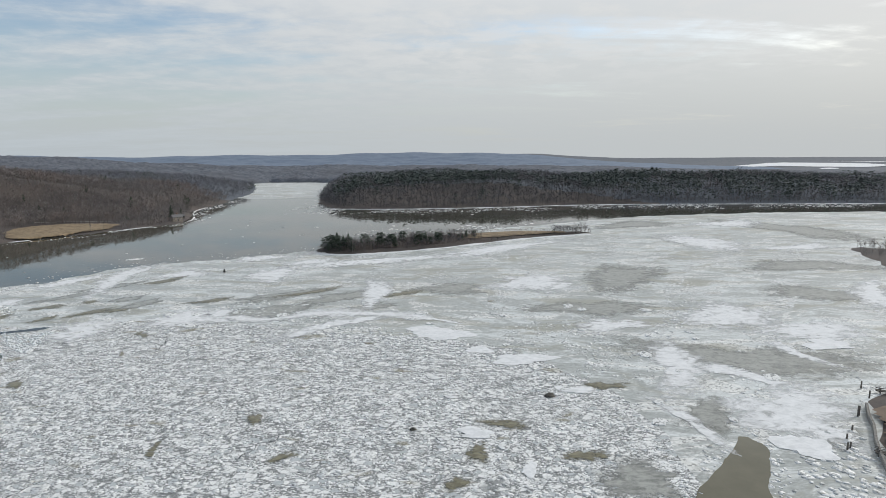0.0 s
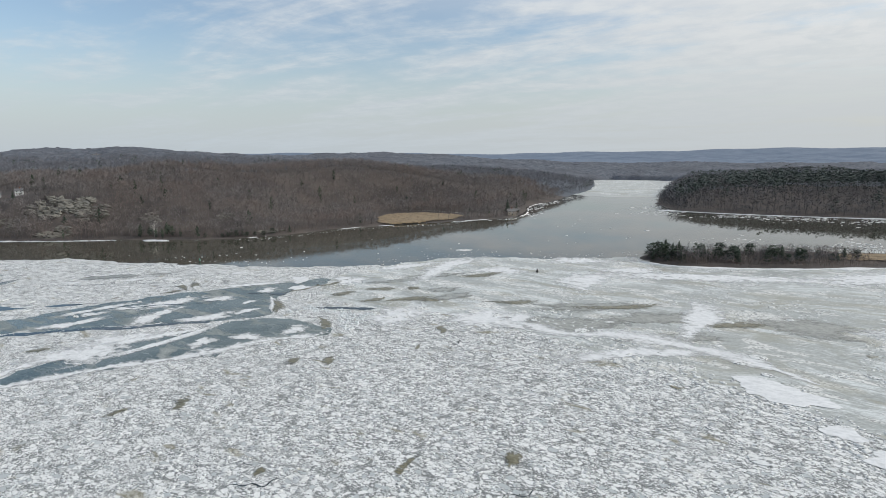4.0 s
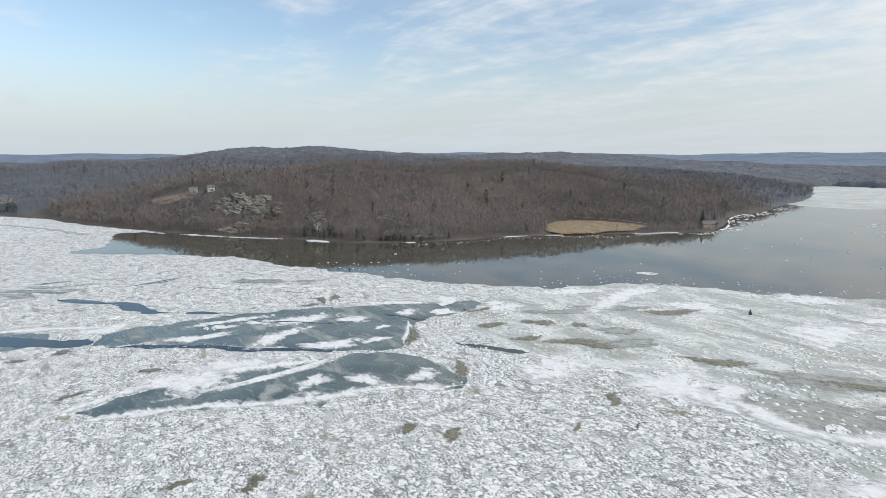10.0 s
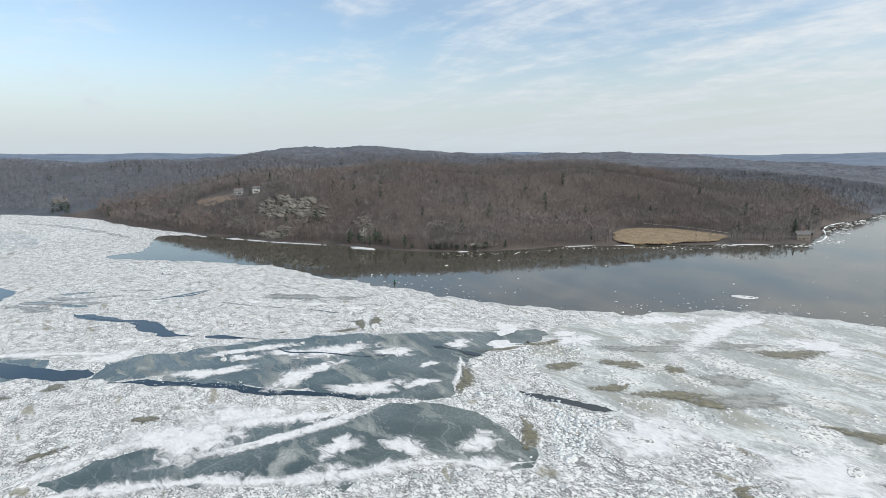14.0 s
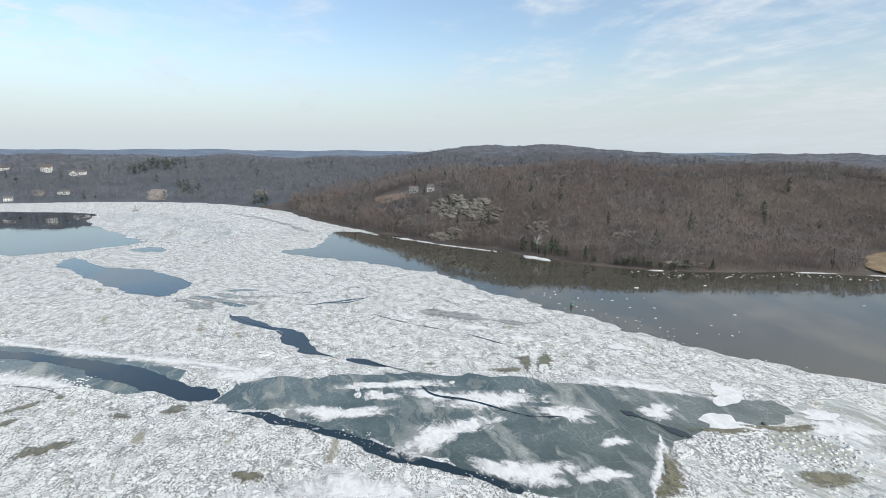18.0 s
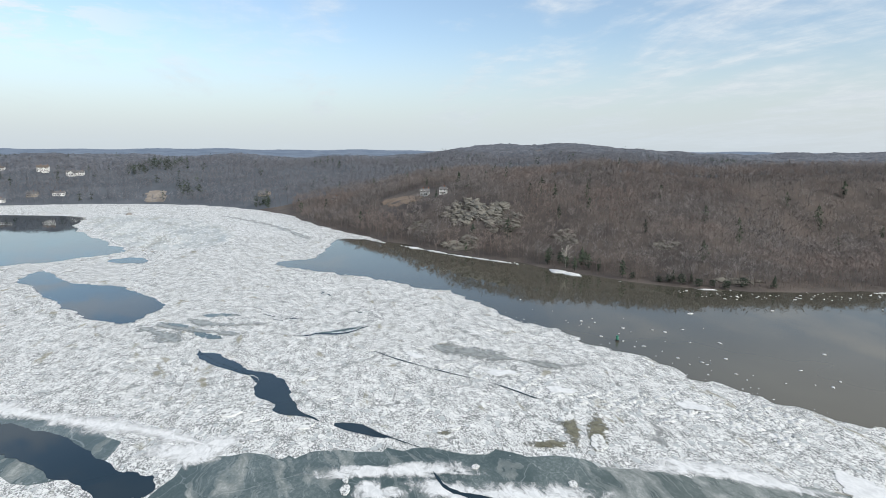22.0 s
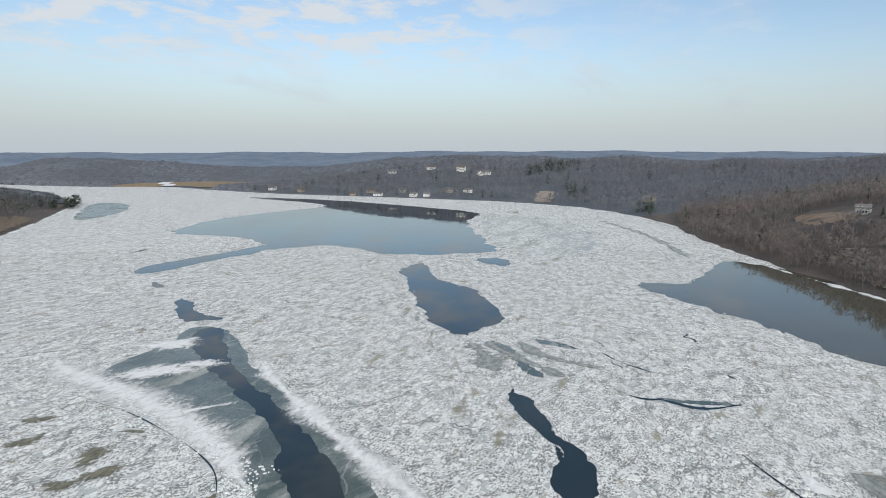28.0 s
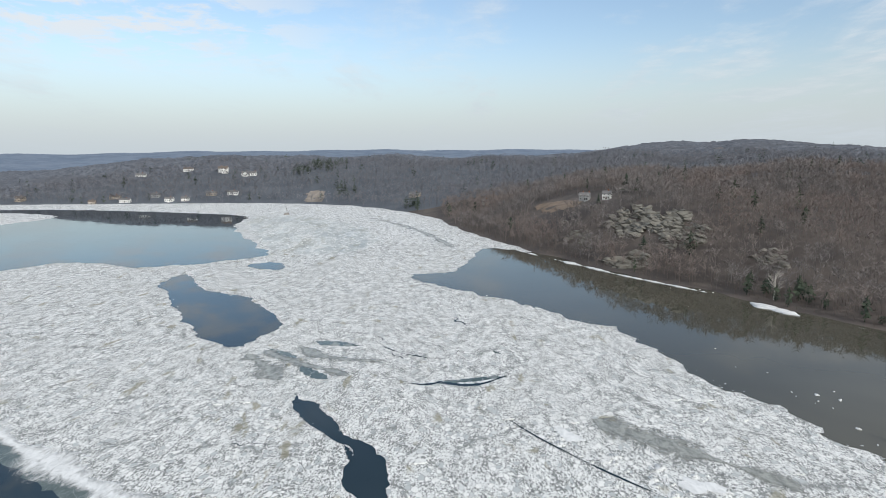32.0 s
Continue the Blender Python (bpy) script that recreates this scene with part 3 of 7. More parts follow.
# ---- ground: one sheet to the horizon ----
def spaced(lo, hi, inner_lo, inner_hi, fine, coarse):
    left = list(np.arange(inner_lo, lo - coarse, -coarse))[::-1]
    return np.unique(np.concatenate([left, np.arange(inner_lo, inner_hi, fine), np.arange(inner_hi, hi + coarse, coarse)]))


def build_ground():
    xs, ys = spaced(-5200, 5200, -1450, 760, 12.5, 75.0), spaced(-5200, 5200, -1150, 1600, 12.5, 75.0)
    gx, gy = np.meshgrid(xs, ys)
    gz = height(gx, gy)
    n, m = len(xs), len(ys)
    i = (np.arange(m - 1)[:, None] * n + np.arange(n - 1)[None, :]).ravel()
    ob = new("ground", mesh_from("ground", np.stack([gx.ravel(), gy.ravel(), gz.ravel()], 1), np.stack([i, i + 1, i + n + 1, i + n], 1), [GROUND, HAZED_GROUND], True))
    # faces beyond these distances take the haze-tinted floor
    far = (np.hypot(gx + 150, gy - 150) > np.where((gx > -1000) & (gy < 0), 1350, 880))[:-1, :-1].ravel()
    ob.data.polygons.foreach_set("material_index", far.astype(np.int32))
    tagged(ob, "hilly ground with brown leaf litter under winter woods", "ground", kind="structure")


build_ground()


# ---- river: ice and open water, sheet on sheet ----
from mathutils.geometry import tessellate_polygon


def jagged(poly, step, rough, seed, rounds=2):
    """An outline rounded off, then broken up as an ice edge is."""
    pts = np.array(rounded(poly, rounds) if rounds else poly, float)
    nxt = np.roll(pts, -1, 0)
    out = []
    for a, b in zip(pts, nxt):
        k = max(1, int(np.hypot(*(b - a)) / step))
        out += [a + (b - a) * j / k for j in range(k)]
    out = np.array(out)
    r = np.random.RandomState(seed)
    wob = np.stack([waves(out[:, 0], out[:, 1], 30, seed), waves(out[:, 0], out[:, 1], 30, seed + 1)], 1)
    wob2 = np.stack([waves(out[:, 0], out[:, 1], 9, seed + 2), waves(out[:, 0], out[:, 1], 9, seed + 3)], 1)
    return out + rough * (1.1 * wob + 0.6 * wob2 + r.uniform(-0.35, 0.35, out.shape))


def sheet(name, poly, z, mat, label, category, step=4.0, rough=1.2, seed=1, rounds=2, kind="structure", group=""):
    pts = jagged(poly, step, rough, seed, rounds)
    me = bpy.data.meshes.new(name)
    me.from_pydata([(x, y, z) for x, y in pts], [], tessellate_polygon([[Vector((x, y, 0)) for x, y in pts]]))
    me.materials.append(mat)
    me.update()
    if len(me.polygons) and me.polygons[0].normal.z < 0:
        me.flip_normals()
    return tagged(new(name, me), label, category, group, kind)


BAY = [(-726, 216), (-703, 203), (-615, 187), (-621, 154), (-591, 158), (-549, 210), (-515, 233), (-493, 256), (-442, 266), (-395, 286), (-348, 301), (-299, 327), (-254, 354),
       (-243, 384), (-227, 408), (-188, 430), (-163, 437), (-123, 464), (-61, 524), (21, 591), (114, 643), (262, 733), (478, 764), (662, 751), (713, 948), (54, 914), (-147, 998),
       (-212, 1153), (-419, 1120), (-440, 820), (-392, 646), (-466, 512), (-491, 406), (-594, 331), (-648, 297)]
COVE = [(-200, 1052), (-427, 1038), (-461, 1383), (-605, 1677), (-251, 1657), (-269, 1381), (-212, 1176)]
EAST_ICE = [(-261, 292), (-203, 253), (-138, 279), (-47, 250), (16, 240), (45, 207), (59, 182), (62, 151), (62, 100), (48, 4), (203, 49), (319, 306), (737, 366), (720, 784),
            (478, 775), (262, 744), (114, 654), (21, 601), (-61, 533), (-115, 470), (-161, 442), (-191, 434), (-231, 412), (-248, 382), (-260, 354)]
LAKE = [(-663, -294), (-731, -329), (-782, -344), (-893, -338), (-976, -312), (-1023, -354), (-1072, -550), (-1088, -545), (-1089, -368), (-1047, -224), (-995, -77), (-946, -64), (-875, -58),
        (-756, 5), (-696, 40), (-675, 26), (-654, -9), (-641, -42), (-663, -77), (-668, -109), (-643, -128), (-611, -146), (-650, -160), (-673, -206), (-671, -253)]
ARM = [(-509, -164), (-538, -175), (-580, -166), (-623, -160), (-654, -161), (-614, -135), (-566, -149), (-516, -144)]
POOL = [(-603, -8), (-624, 7), (-585, 23), (-561, 49), (-559, 65), (-534, 79), (-511, 99), (-481, 97), (-468, 90), (-476, 77), (-498, 56), (-542, 32)]
POOL_NORTH = [(-649, 29), (-666, 55), (-630, 68), (-634, 52)]
PIT = [(-472, -80), (-472, -70), (-453, -46), (-451, -24), (-438, -38), (-443, -52)]
PIT_SMALL = [(-500, -130), (-490, -107), (-483, -112)]
LEAD = [(-429, -26), (-434, -24), (-437, -16), (-424, -4), (-413, 8), (-393, 34), (-382, 54), (-376, 66), (-366, 80), (-357, 93), (-348, 102), (-335, 112), (-320, 130), (-311, 126),
        (-316, 118), (-332, 102), (-340, 93), (-349, 81), (-357, 77), (-365, 68), (-375, 52), (-385, 34), (-397, 12), (-405, -1), (-418, -16)]
LEAD_TWO = [(-424, 122), (-416, 128), (-417, 134), (-403, 141), (-389, 149), (-385, 155), (-377, 160), (-362, 162), (-350, 165), (-343, 169), (-348, 164), (-350, 159), (-356, 154), (-371, 150), (-385, 148),
            (-393, 142), (-401, 135), (-409, 130)]
LEAD_END = [(-343, 171), (-340, 181), (-334, 184), (-327, 188), (-333, 179)]
CRACK = [(-309, 129), (-299, 142), (-284, 160), (-270, 175), (-253, 192), (-240, 203), (-238, 200), (-251, 188), (-269, 170), (-284, 155), (-299, 137)]
POND = [(55, 116), (64, 131), (79, 146), (85, 154), (90, 147), (83, 137), (75, 122), (69, 102)]
THIN_MID = [(-328, 129), (-329, 149), (-324, 173), (-320, 193), (-314, 208), (-306, 227), (-296, 245), (-288, 260), (-280, 275), (-268, 299), (-254, 307), (-248, 302), (-248, 287),
            (-252, 265), (-250, 255), (-240, 245), (-223, 231), (-224, 222), (-233, 209), (-243, 199), (-253, 192), (-270, 174), (-280, 163), (-292, 153), (-300, 143), (-312, 128)]
THIN_LOW = [(-239, 107), (-245, 121), (-248, 134), (-247, 152), (-236, 175), (-231, 195), (-229, 212), (-216, 226), (-197, 230), (-181, 224), (-179, 212), (-190, 201), (-195, 188), (-200, 172),
            (-208, 157), (-217, 144), (-224, 130)]
THIN_SOUTH = [(-373, -20), (-416, -21), (-435, -32), (-439, -12), (-399, 34), (-387, 63), (-366, 95), (-343, 122), (-326, 99), (-338, 85), (-355, 57), (-368, 9)]
LAPSED = [(-908, -53), (-760, 13), (-700, 44), (-691, 89), (-736, 127), (-869, 94), (-974, 13), (-999, -66)]

river = sheet("river_ice", [(-1900, -2500), (900, -900), (900, 1600), (-1500, 1600), (-1500, 0)], 0.0, PACK, "jammed brash ice frozen across the wide river", "ice", 60, 0.0, 1, 0)
sheet("grey_ice", EAST_ICE, 0.02, GREY_ICE, "wet grey sheet ice with drifted snow swirls", "ice", 5, 1.4, 11)
sheet("cove_ice", COVE, 0.10, GREY_ICE, "grey ice over the narrow cove", "ice", 8, 1.0, 12)
sheet("thin_ice", THIN_MID, 0.035, DARK_ICE, "thin dark new ice with streaks of drifted snow", "ice", 2.5, 1.9, 13)
sheet("thin_ice", THIN_LOW, 0.038, DARK_ICE, "thin dark new ice with a long drift across it", "ice", 2.5, 2.2, 18)
sheet("thin_ice", THIN_SOUTH, 0.042, DARK_ICE, "thin dark new ice beside an open lead", "ice", 3, 0.9, 14)
sheet("open_water", BAY, 0.06, BAY_WATER, "calm dark open water below a wooded shore", "water", 2.5, 2.3, 21)
for poly, seed, rough, text in ((LAKE, 22, 1.6, "broad pool of open water reflecting the sky"), (ARM, 23, 1.0, "narrow arm of open water in the ice"),
                                (POOL, 24, 1.2, "open pool in the pack ice"), (POOL_NORTH, 25, 1.0, "small open pool in the pack ice"),
                                (PIT, 26, 1.3, "ragged hole of open water in the ice"), (PIT_SMALL, 27, 0.5, "small hole in the ice"),
                                (LEAD, 28, 1.1, "long dark lead of open water in the ice"), (LEAD_TWO, 29, 1.2, "dark lead of open water in the ice"),
                                (LEAD_END, 30, 0.4, "short dark gap in the ice"), (CRACK, 31, 1.0, "long crack of dark water with brash"),
                                (POND, 32, 0.5, "muddy pool of open water by the shore")):
    sheet("open_water", poly, 0.06 + 0.004 * (seed - 21), MUD_WATER if poly is POND else WATER, text, "water", 1.4 if len(poly) > 10 else 2.0, rough, seed, 1)

# ---- broken ice: plates frozen into the pack ----
def plates(px, py, size, seed, z=0.02, thick=0.07, tilt=0.5, sides=6, skirt=True):
    """Angular ice plates as arrays: a flat top with a skirt each."""
    r = np.random.RandomState(seed)
    n = len(px)
    ang = np.sort(r.uniform(0, 1, (n, sides)) * 0.75 + np.arange(sides) * 1.0, 1) / sides * 2 * np.pi + r.uniform(0, 6.3, (n, 1))
    rad = size[:, None] * r.uniform(0.62, 1.12, (n, sides))
    squash, turn = r.uniform(0.6, 1.0, (n, 1)), r.uniform(0, np.pi, (n, 1))
    u, v = rad * np.cos(ang), rad * np.sin(ang) * squash
    x, y = u * np.cos(turn) - v * np.sin(turn), u * np.sin(turn) + v * np.cos(turn)
    tx, ty = np.tan(np.radians(r.normal(0, tilt, (n, 1)))), np.tan(np.radians(r.normal(0, tilt, (n, 1))))
    top = z + thick * r.uniform(0.3, 1.3, (n, 1)) + np.clip(x * tx + y * ty, -0.3, 0.5)
    up = np.stack([x + px[:, None], y + py[:, None], np.maximum(top, z + 0.02)], -1)
    low = np.stack([x * 1.06 + px[:, None], y * 1.06 + py[:, None], np.full_like(x, -0.02)], -1)
    verts = np.concatenate([up, low], 1).reshape(-1, 3)
    base = (np.arange(n) * 2 * sides)[:, None]
    k = np.arange(sides)
    side = np.stack([base + sides + k, base + sides + (k + 1) % sides, base + (k + 1) % sides, base + k], -1).reshape(-1, 4)
    caps = [base + np.array([[0, 1, 2, 3]]), base + np.array([[0, 3, 4, 5]])]
    return verts, np.concatenate(([side] if skirt else []) + caps), n


def scatter(x0, x1, y0, y1, gap, seed):
    r = np.random.RandomState(seed)
    gx, gy = np.meshgrid(np.arange(x0, x1, gap), np.arange(y0, y1, gap))
    return (gx + r.uniform(-0.5, 0.5, gx.shape) * gap).ravel(), (gy + r.uniform(-0.5, 0.5, gy.shape) * gap).ravel()


FLIGHT = [(0, 0), (0, 30), (-20, 85), (-90, 137), (-190, 173), (-243, 186)]
OPEN = [BAY, LAKE, ARM, POOL, POOL_NORTH, PIT, PIT_SMALL, LEAD, LEAD_TWO, LEAD_END, CRACK, POND]
THIN = [THIN_MID, THIN_LOW, THIN_SOUTH]


def on_ice(px, py, polys, margin):
    ok = np.ones(px.shape, bool)
    for p in polys:
        pts = np.array(p)
        near = (px > pts[:, 0].min() - 5) & (px < pts[:, 0].max() + 5) & (py > pts[:, 1].min() - 5) & (py < pts[:, 1].max() + 5)
        d = np.full(px.shape, -9.0)
        d[near] = within(px[near], py[near], rounded(p, 2))
        ok &= d < -margin
    return ok


def build_pack():
    for zone, (gap, near, far, small, large, seed) in enumerate(((1.9, 0, 270, 0.28, 1.0, 41), (2.8, 270, 540, 0.7, 1.7, 42))):
        px, py = scatter(-900, 420, -420, 560, gap, seed)
        away = edge_distance(px, py, FLIGHT, False)
        keep = (away >= near) & (away < far)
        px, py, away = px[keep], py[keep], away[keep]
        # never in view: the stretch behind the camera
        keep = ~((py < 60 + 0.2 * (px + 60)) & (px > -150)) & ~((py < np.minimum(-40 + 0.9 * (px + 230), 95)) & (px > -230))
        px, py = px[keep], py[keep]
        dn, ds, di = inland(px, py)
        keep = (np.maximum(np.maximum(dn, ds), di) < -1) & on_ice(px, py, OPEN, -0.6) & on_ice(px, py, THIN, -0.4)
        px, py = px[keep], py[keep]
        r = np.random.RandomState(seed + 5)
        east = inside(px, py, EAST_ICE)
        loose = waves(px, py, 60, 7) + 0.5 * waves(px, py, 21, 8)
        keep = np.where(east, (loose > 0.25) & (r.uniform(size=px.shape) < 0.75), r.uniform(size=px.shape) < 0.36 + 0.20 * np.clip(loose, -1.5, 1) + 0.24 * (px > -180))
        px, py = px[keep], py[keep]
        size = (small + (large - small) * r.uniform(size=len(px)) ** 1.8) * np.where(r.uniform(size=len(px)) < 0.03, 2.4, 1.0) * np.interp(px, [-330, -120], [0.5, 1.25])
        v, f, n = plates(px, py, size, seed + 9, skirt=zone == 0)
        if zone == 1:
            v[:, 2] = np.maximum(v[:, 2], 0.03)
        ob = new("brash_ice", mesh_from("brash_ice", v, f, [FLOE]))
        tagged(ob, "white and grey broken ice plates jammed together", "ice", kind="stuff")


build_pack()
sheet("river_slush", [(-240, -420), (-470, -330), (-700, -120), (-760, 120), (-700, 300), (-560, 560), (-100, 640), (60, 600), (60, -40), (-150, -160)], 0.008, SLUSH, "grey slush between jammed ice plates", "ice", 10, 9.0, 16)


def build_drift_brash():
    """Small bits that float loose on the open water, thickest along the far shores."""
    r = np.random.RandomState(51)
    px, py = scatter(-760, 640, 170, 1000, 3.2, 52)
    d = within(px, py, rounded(BAY, 2))
    dn, ds, di = inland(px, py)
    shore = np.maximum(np.maximum(dn, ds), di)
    band = waves(px, py, 80, 9)
    near_pine = np.exp(-((shore + 30) / 28.0) ** 2) * (py > 560) * (px > -220)
    near_west = np.exp(-((shore + 13) / 10.0) ** 2) * (px < -250) * (py > 380)
    chance = 0.002 + 0.55 * near_pine * (band > -0.5) + 0.5 * near_west * (band > -0.3) + 0.24 * np.exp(-((d - 8) / 16) ** 2) * (py > 290) * (px < -100) * (band > -0.4)
    keep = (d > 1) & (shore < -1) & (r.uniform(size=px.shape) < chance)
    px, py = px[keep], py[keep]
    size = (0.2 + 1.1 * r.uniform(size=len(px)) ** 2.2) * np.where(py > 600, 2.4, 1.0)
    v, f, n = plates(px, py, size, 53, 0.07, 0.15, 1.0)
    tagged(new("drift_ice", mesh_from("drift_ice", v, f, [FLOE])), "small loose ice pieces drifting on open water", "ice", kind="stuff")
    r = np.random.RandomState(54)
    px, py = scatter(-1040, -700, -60, 160, 4.0, 55)
    keep = (within(px, py, rounded(LAPSED, 2)) > 0) & (r.uniform(size=px.shape) < 0.8)
    v, f, n = plates(px[keep], py[keep], r.uniform(1.0, 2.2, keep.sum()), 56, 0.07, 0.12, 1.0)
    tagged(new("drift_ice", mesh_from("drift_ice", v, f, [FLOE])), "loosely packed grey ice pieces", "ice", kind="stuff")


build_drift_brash()
sheet("thin_ice", LAPSED, 0.03, GREY_ICE, "loose grey ice beside a broad pool", "ice", 4, 1.6, 15)


# ---- snow patches on the sheet ice: x, y, length, width, turn ----
def snow_patch(x, y, a, b, turn, seed, mat=None, name="snow_patch", label="wind-packed white snow patch on sheet ice", z=0.09, category="snow"):
    r = np.random.RandomState(seed)
    k = 44
    ang = np.arange(k) / k * 2 * np.pi
    ph = r.uniform(0, 6.3, 5)
    rad = 1 + 0.22 * np.sin(2 * ang + ph[0]) + 0.15 * np.sin(3 * ang + ph[1]) + 0.10 * np.sin(5 * ang + ph[2]) + 0.07 * np.sin(9 * ang + ph[3]) + r.uniform(-0.06, 0.06, k)
    c, s = math.cos(radians(turn)), math.sin(radians(turn))
    bend = r.uniform(-0.25, 0.25)
    u, v = np.cos(ang) * rad * a * 0.62, np.sin(ang) * rad * b * 0.62
    v = v + bend * u * u / max(a, 1)
    rings = [(1.0, z), (0.82, z + 0.03), (0.45, z + 0.05)]
    vs, fs = [], []
    for scale, h in rings:
        vs += [(x + (p * c - q * s) * scale, y + (p * s + q * c) * scale, h) for p, q in zip(u, v)]
    vs.append((x, y, z + 0.055))
    for ring in range(2):
        fs += [(ring * k + i, ring * k + (i + 1) % k, (ring + 1) * k + (i + 1) % k, (ring + 1) * k + i) for i in range(k)]
    fs += [(2 * k + i, 2 * k + (i + 1) % k, 3 * k) for i in range(k)]
    me = bpy.data.meshes.new(name)
    me.from_pydata(vs, [], fs)
    me.materials.append(mat or DRIFT)
    me.update()
    me.attributes.new("inward", "FLOAT", "POINT").data.foreach_set("value", np.concatenate([np.zeros(k), np.full(k, 0.35), np.full(k, 1.0), [1.4]]).astype(np.float32))
    return tagged(new(name, me), label, category, "patches on the river ice")


DRIFTS_A = [(-249, 164, 27, 11, 55), (-246, 206, 16, 9, 55), (-303, 179, 7, 6, 55), (-290, 214, 26, 8, 74), (-214, 182, 9, 7, 54), (-193, 215, 9, 7, 55), (-267, 261, 8, 7, 144),
            (-284, 271, 24, 5, 54), (-241, 306, 14, 12, 54), (-166, 261, 19, 16, 55), (-239, 360, 30, 12, 54), (-274, 233, 13, 6, 54), (-299, 197, 11, 6, 54), (-229, 172, 40, 4.5, 89), (-273, 193, 22, 8, 104)]
DRIFTS_B = [(-254, 238, 5, 4, 73), (-335, 135, 15, 10, 74), (-311, 187, 24, 5, 74), (-294, 165, 19, 7, 74), (-240, 224, 9, 4, 73), (-292, 260, 18, 5, 74), (-39, 329, 50, 11, 99), (-115, 380, 33, 20, 110),
            (-128, 276, 26, 18, 39), (-167, 255, 18, 14, 130), (-52, 264, 38, 8, 40), (-114, 285, 12, 9, 55), (-214, 373, 60, 14, 93), (-142, 441, 28, 18, 46), (-98, 425, 24, 16, 19), (-175, 382, 28, 14, 48)]
DRIFTS_C = [(58, 351, 45, 26, -2), (108, 168, 27, 24, 59), (167, 250, 30, 22, -1), (78, 261, 26, 13, -1), (140, 274, 38, 26, -1), (89, 209, 38, 12, 68), (241, 317, 60, 12, 54), (107, 201, 30, 7, -49), (141, 221, 21, 5, -73),
            (74, 163, 20, 4, -73), (229, 507, 75, 33, -62), (320, 641, 79, 26, 29), (301, 477, 45, 19, 13), (-51, 427, 87, 18, 22), (48, 482, 99, 18, 34)]
DRIFTS_D = [(-243, 146, 24, 15, 75), (-411, -20, 16, 11, 136), (-386, 1, 26, 7, 136), (-398, 8, 14, 5, 136), (-366, 37, 12, 2.4, 135), (-362, 33, 11, 4, 135), (-204, 197, 8, 7, 149)]
BARE_A = [(-88, 288, 37, 20, 39), (-55, 318, 34, 18, 39), (-44, 292, 41, 8, 39), (-91, 322, 51, 10, 39), (116, 368, 58, 40, 73), (78, 291, 42, 24, -8), (118, 214, 60, 30, -14), (81, 166, 17, 13, 66), (112, 153, 16, 8, 56),
          (5, 337, 37, 20, -1), (48, 131, 17, 12, -1), (213, 318, 41, 30, -1), (258, 400, 58, 36, -2), (362, 589, 116, 60, -75), (212, 638, 85, 36, 14), (-177, 315, 16, 7, 55), (-164, 304, 23, 8, 55), (-214, 322, 26, 8, 55), (-204, 346, 35, 8, 55)]
SILT_A = [(-233, 240, 20, 4.5, 142), (-189, 230, 16, 3.7, 135), (-197, 276, 12, 5, 55), (-171, 291, 10, 6, 55), (-178, 361, 20, 10, 55), (-195, 309, 8, 5, 122), (-210, 298, 12, 7, 55), (-222, 278, 15, 5, 74), (-319, 240, 12, 4.5, 155),
          (-317, 247, 18, 4, 153), (-250, 272, 13, 3.5, 73), (-246, 290, 15, 3.5, 73), (-313, 230, 10, 4, 73), (-181, 288, 17, 8, 39), (-76, 329, 30, 7, 39), (-23, 324, 17, 8, 40), (-128, 310, 22, 6, 39)]
SILT_B = [(56, 189, 10, 6, -1), (9, 144, 7, 6, 86), (38, 143, 9, 5, -1), (18, 161, 10, 5, -1), (3, 130, 5.5, 5, -1), (-302, -35, 7.7, 5, -108), (-287, -23, 5.5, 4, -106), (-286, -34, 10, 6, 132), (-286, 8, 10, 7, 132),
          (-278, 16, 6, 5, -106), (-297, 7, 5.4, 4, 132), (-318, -10, 8, 4, 132), (-333, 10, 9, 4, 131), (-335, 34, 8.6, 6, -125), (-330, 44, 7, 5, 132), (-308, 0, 7, 4.5, 132), (-314, 7, 8, 2.4, -115)]
SILT_C = [(-322, 40, 6, 4, 132), (-304, 55, 5.5, 4, -119), (-310, 62, 5, 3.3, 132), (-315, 69, 5, 3.4, 132), (-326, 69, 8.6, 3.3, 132), (-307, 30, 4, 4, 131), (-309, 39, 4.5, 4, 130), (-332, 78, 4, 2, -133), (-294, 85, 10, 6, 107)]
SLABS = [(-271, 292, 15, 11, 137), (-253, 276, 15, 12, 74), (-250, 308, 12, 6, 74), (-2, 250, 24, 18, -1), (15, 227, 10, 8, 86), (31, 216, 20, 12, -1), (99, 147, 14, 12, 58), (9, 156, 10, 6, -1), (22, 136, 6, 4, 82), (45, 186, 11, 6, -1),
         (160, 231, 21, 11, -1), (-366, 236, 9, 6, 60), (-392, 210, 8, 5, 40), (-346, 250, 8, 6, 50), (-323, 285, 9, 6, 70)]
CRACKS_A = [(-433, 186, 26, 6, 103), (-505, 183, 19, 2, 18), (-474, 131, 22, 5, 74), (-461, 197, 7, 6, 34), (-457, 157, 12, 2, 35), (-452, 118, 49, 7, 43)]
for n, (x, y, a, b, turn) in enumerate(DRIFTS_A + DRIFTS_B + DRIFTS_C + DRIFTS_D):
    snow_patch(x, y, 1.4 * a, 1.55 * b, turn, 200 + n, z=0.09 + 0.0007 * n)
for n, (x, y, a, b, turn) in enumerate(BARE_A):
    snow_patch(x, y, 1.25 * a, 1.25 * b, turn, 300 + n, DARK_GREY_ICE, "bare_ice_patch", "wet bare grey patch of sheet ice", 0.055 + 0.001 * n, "ice")
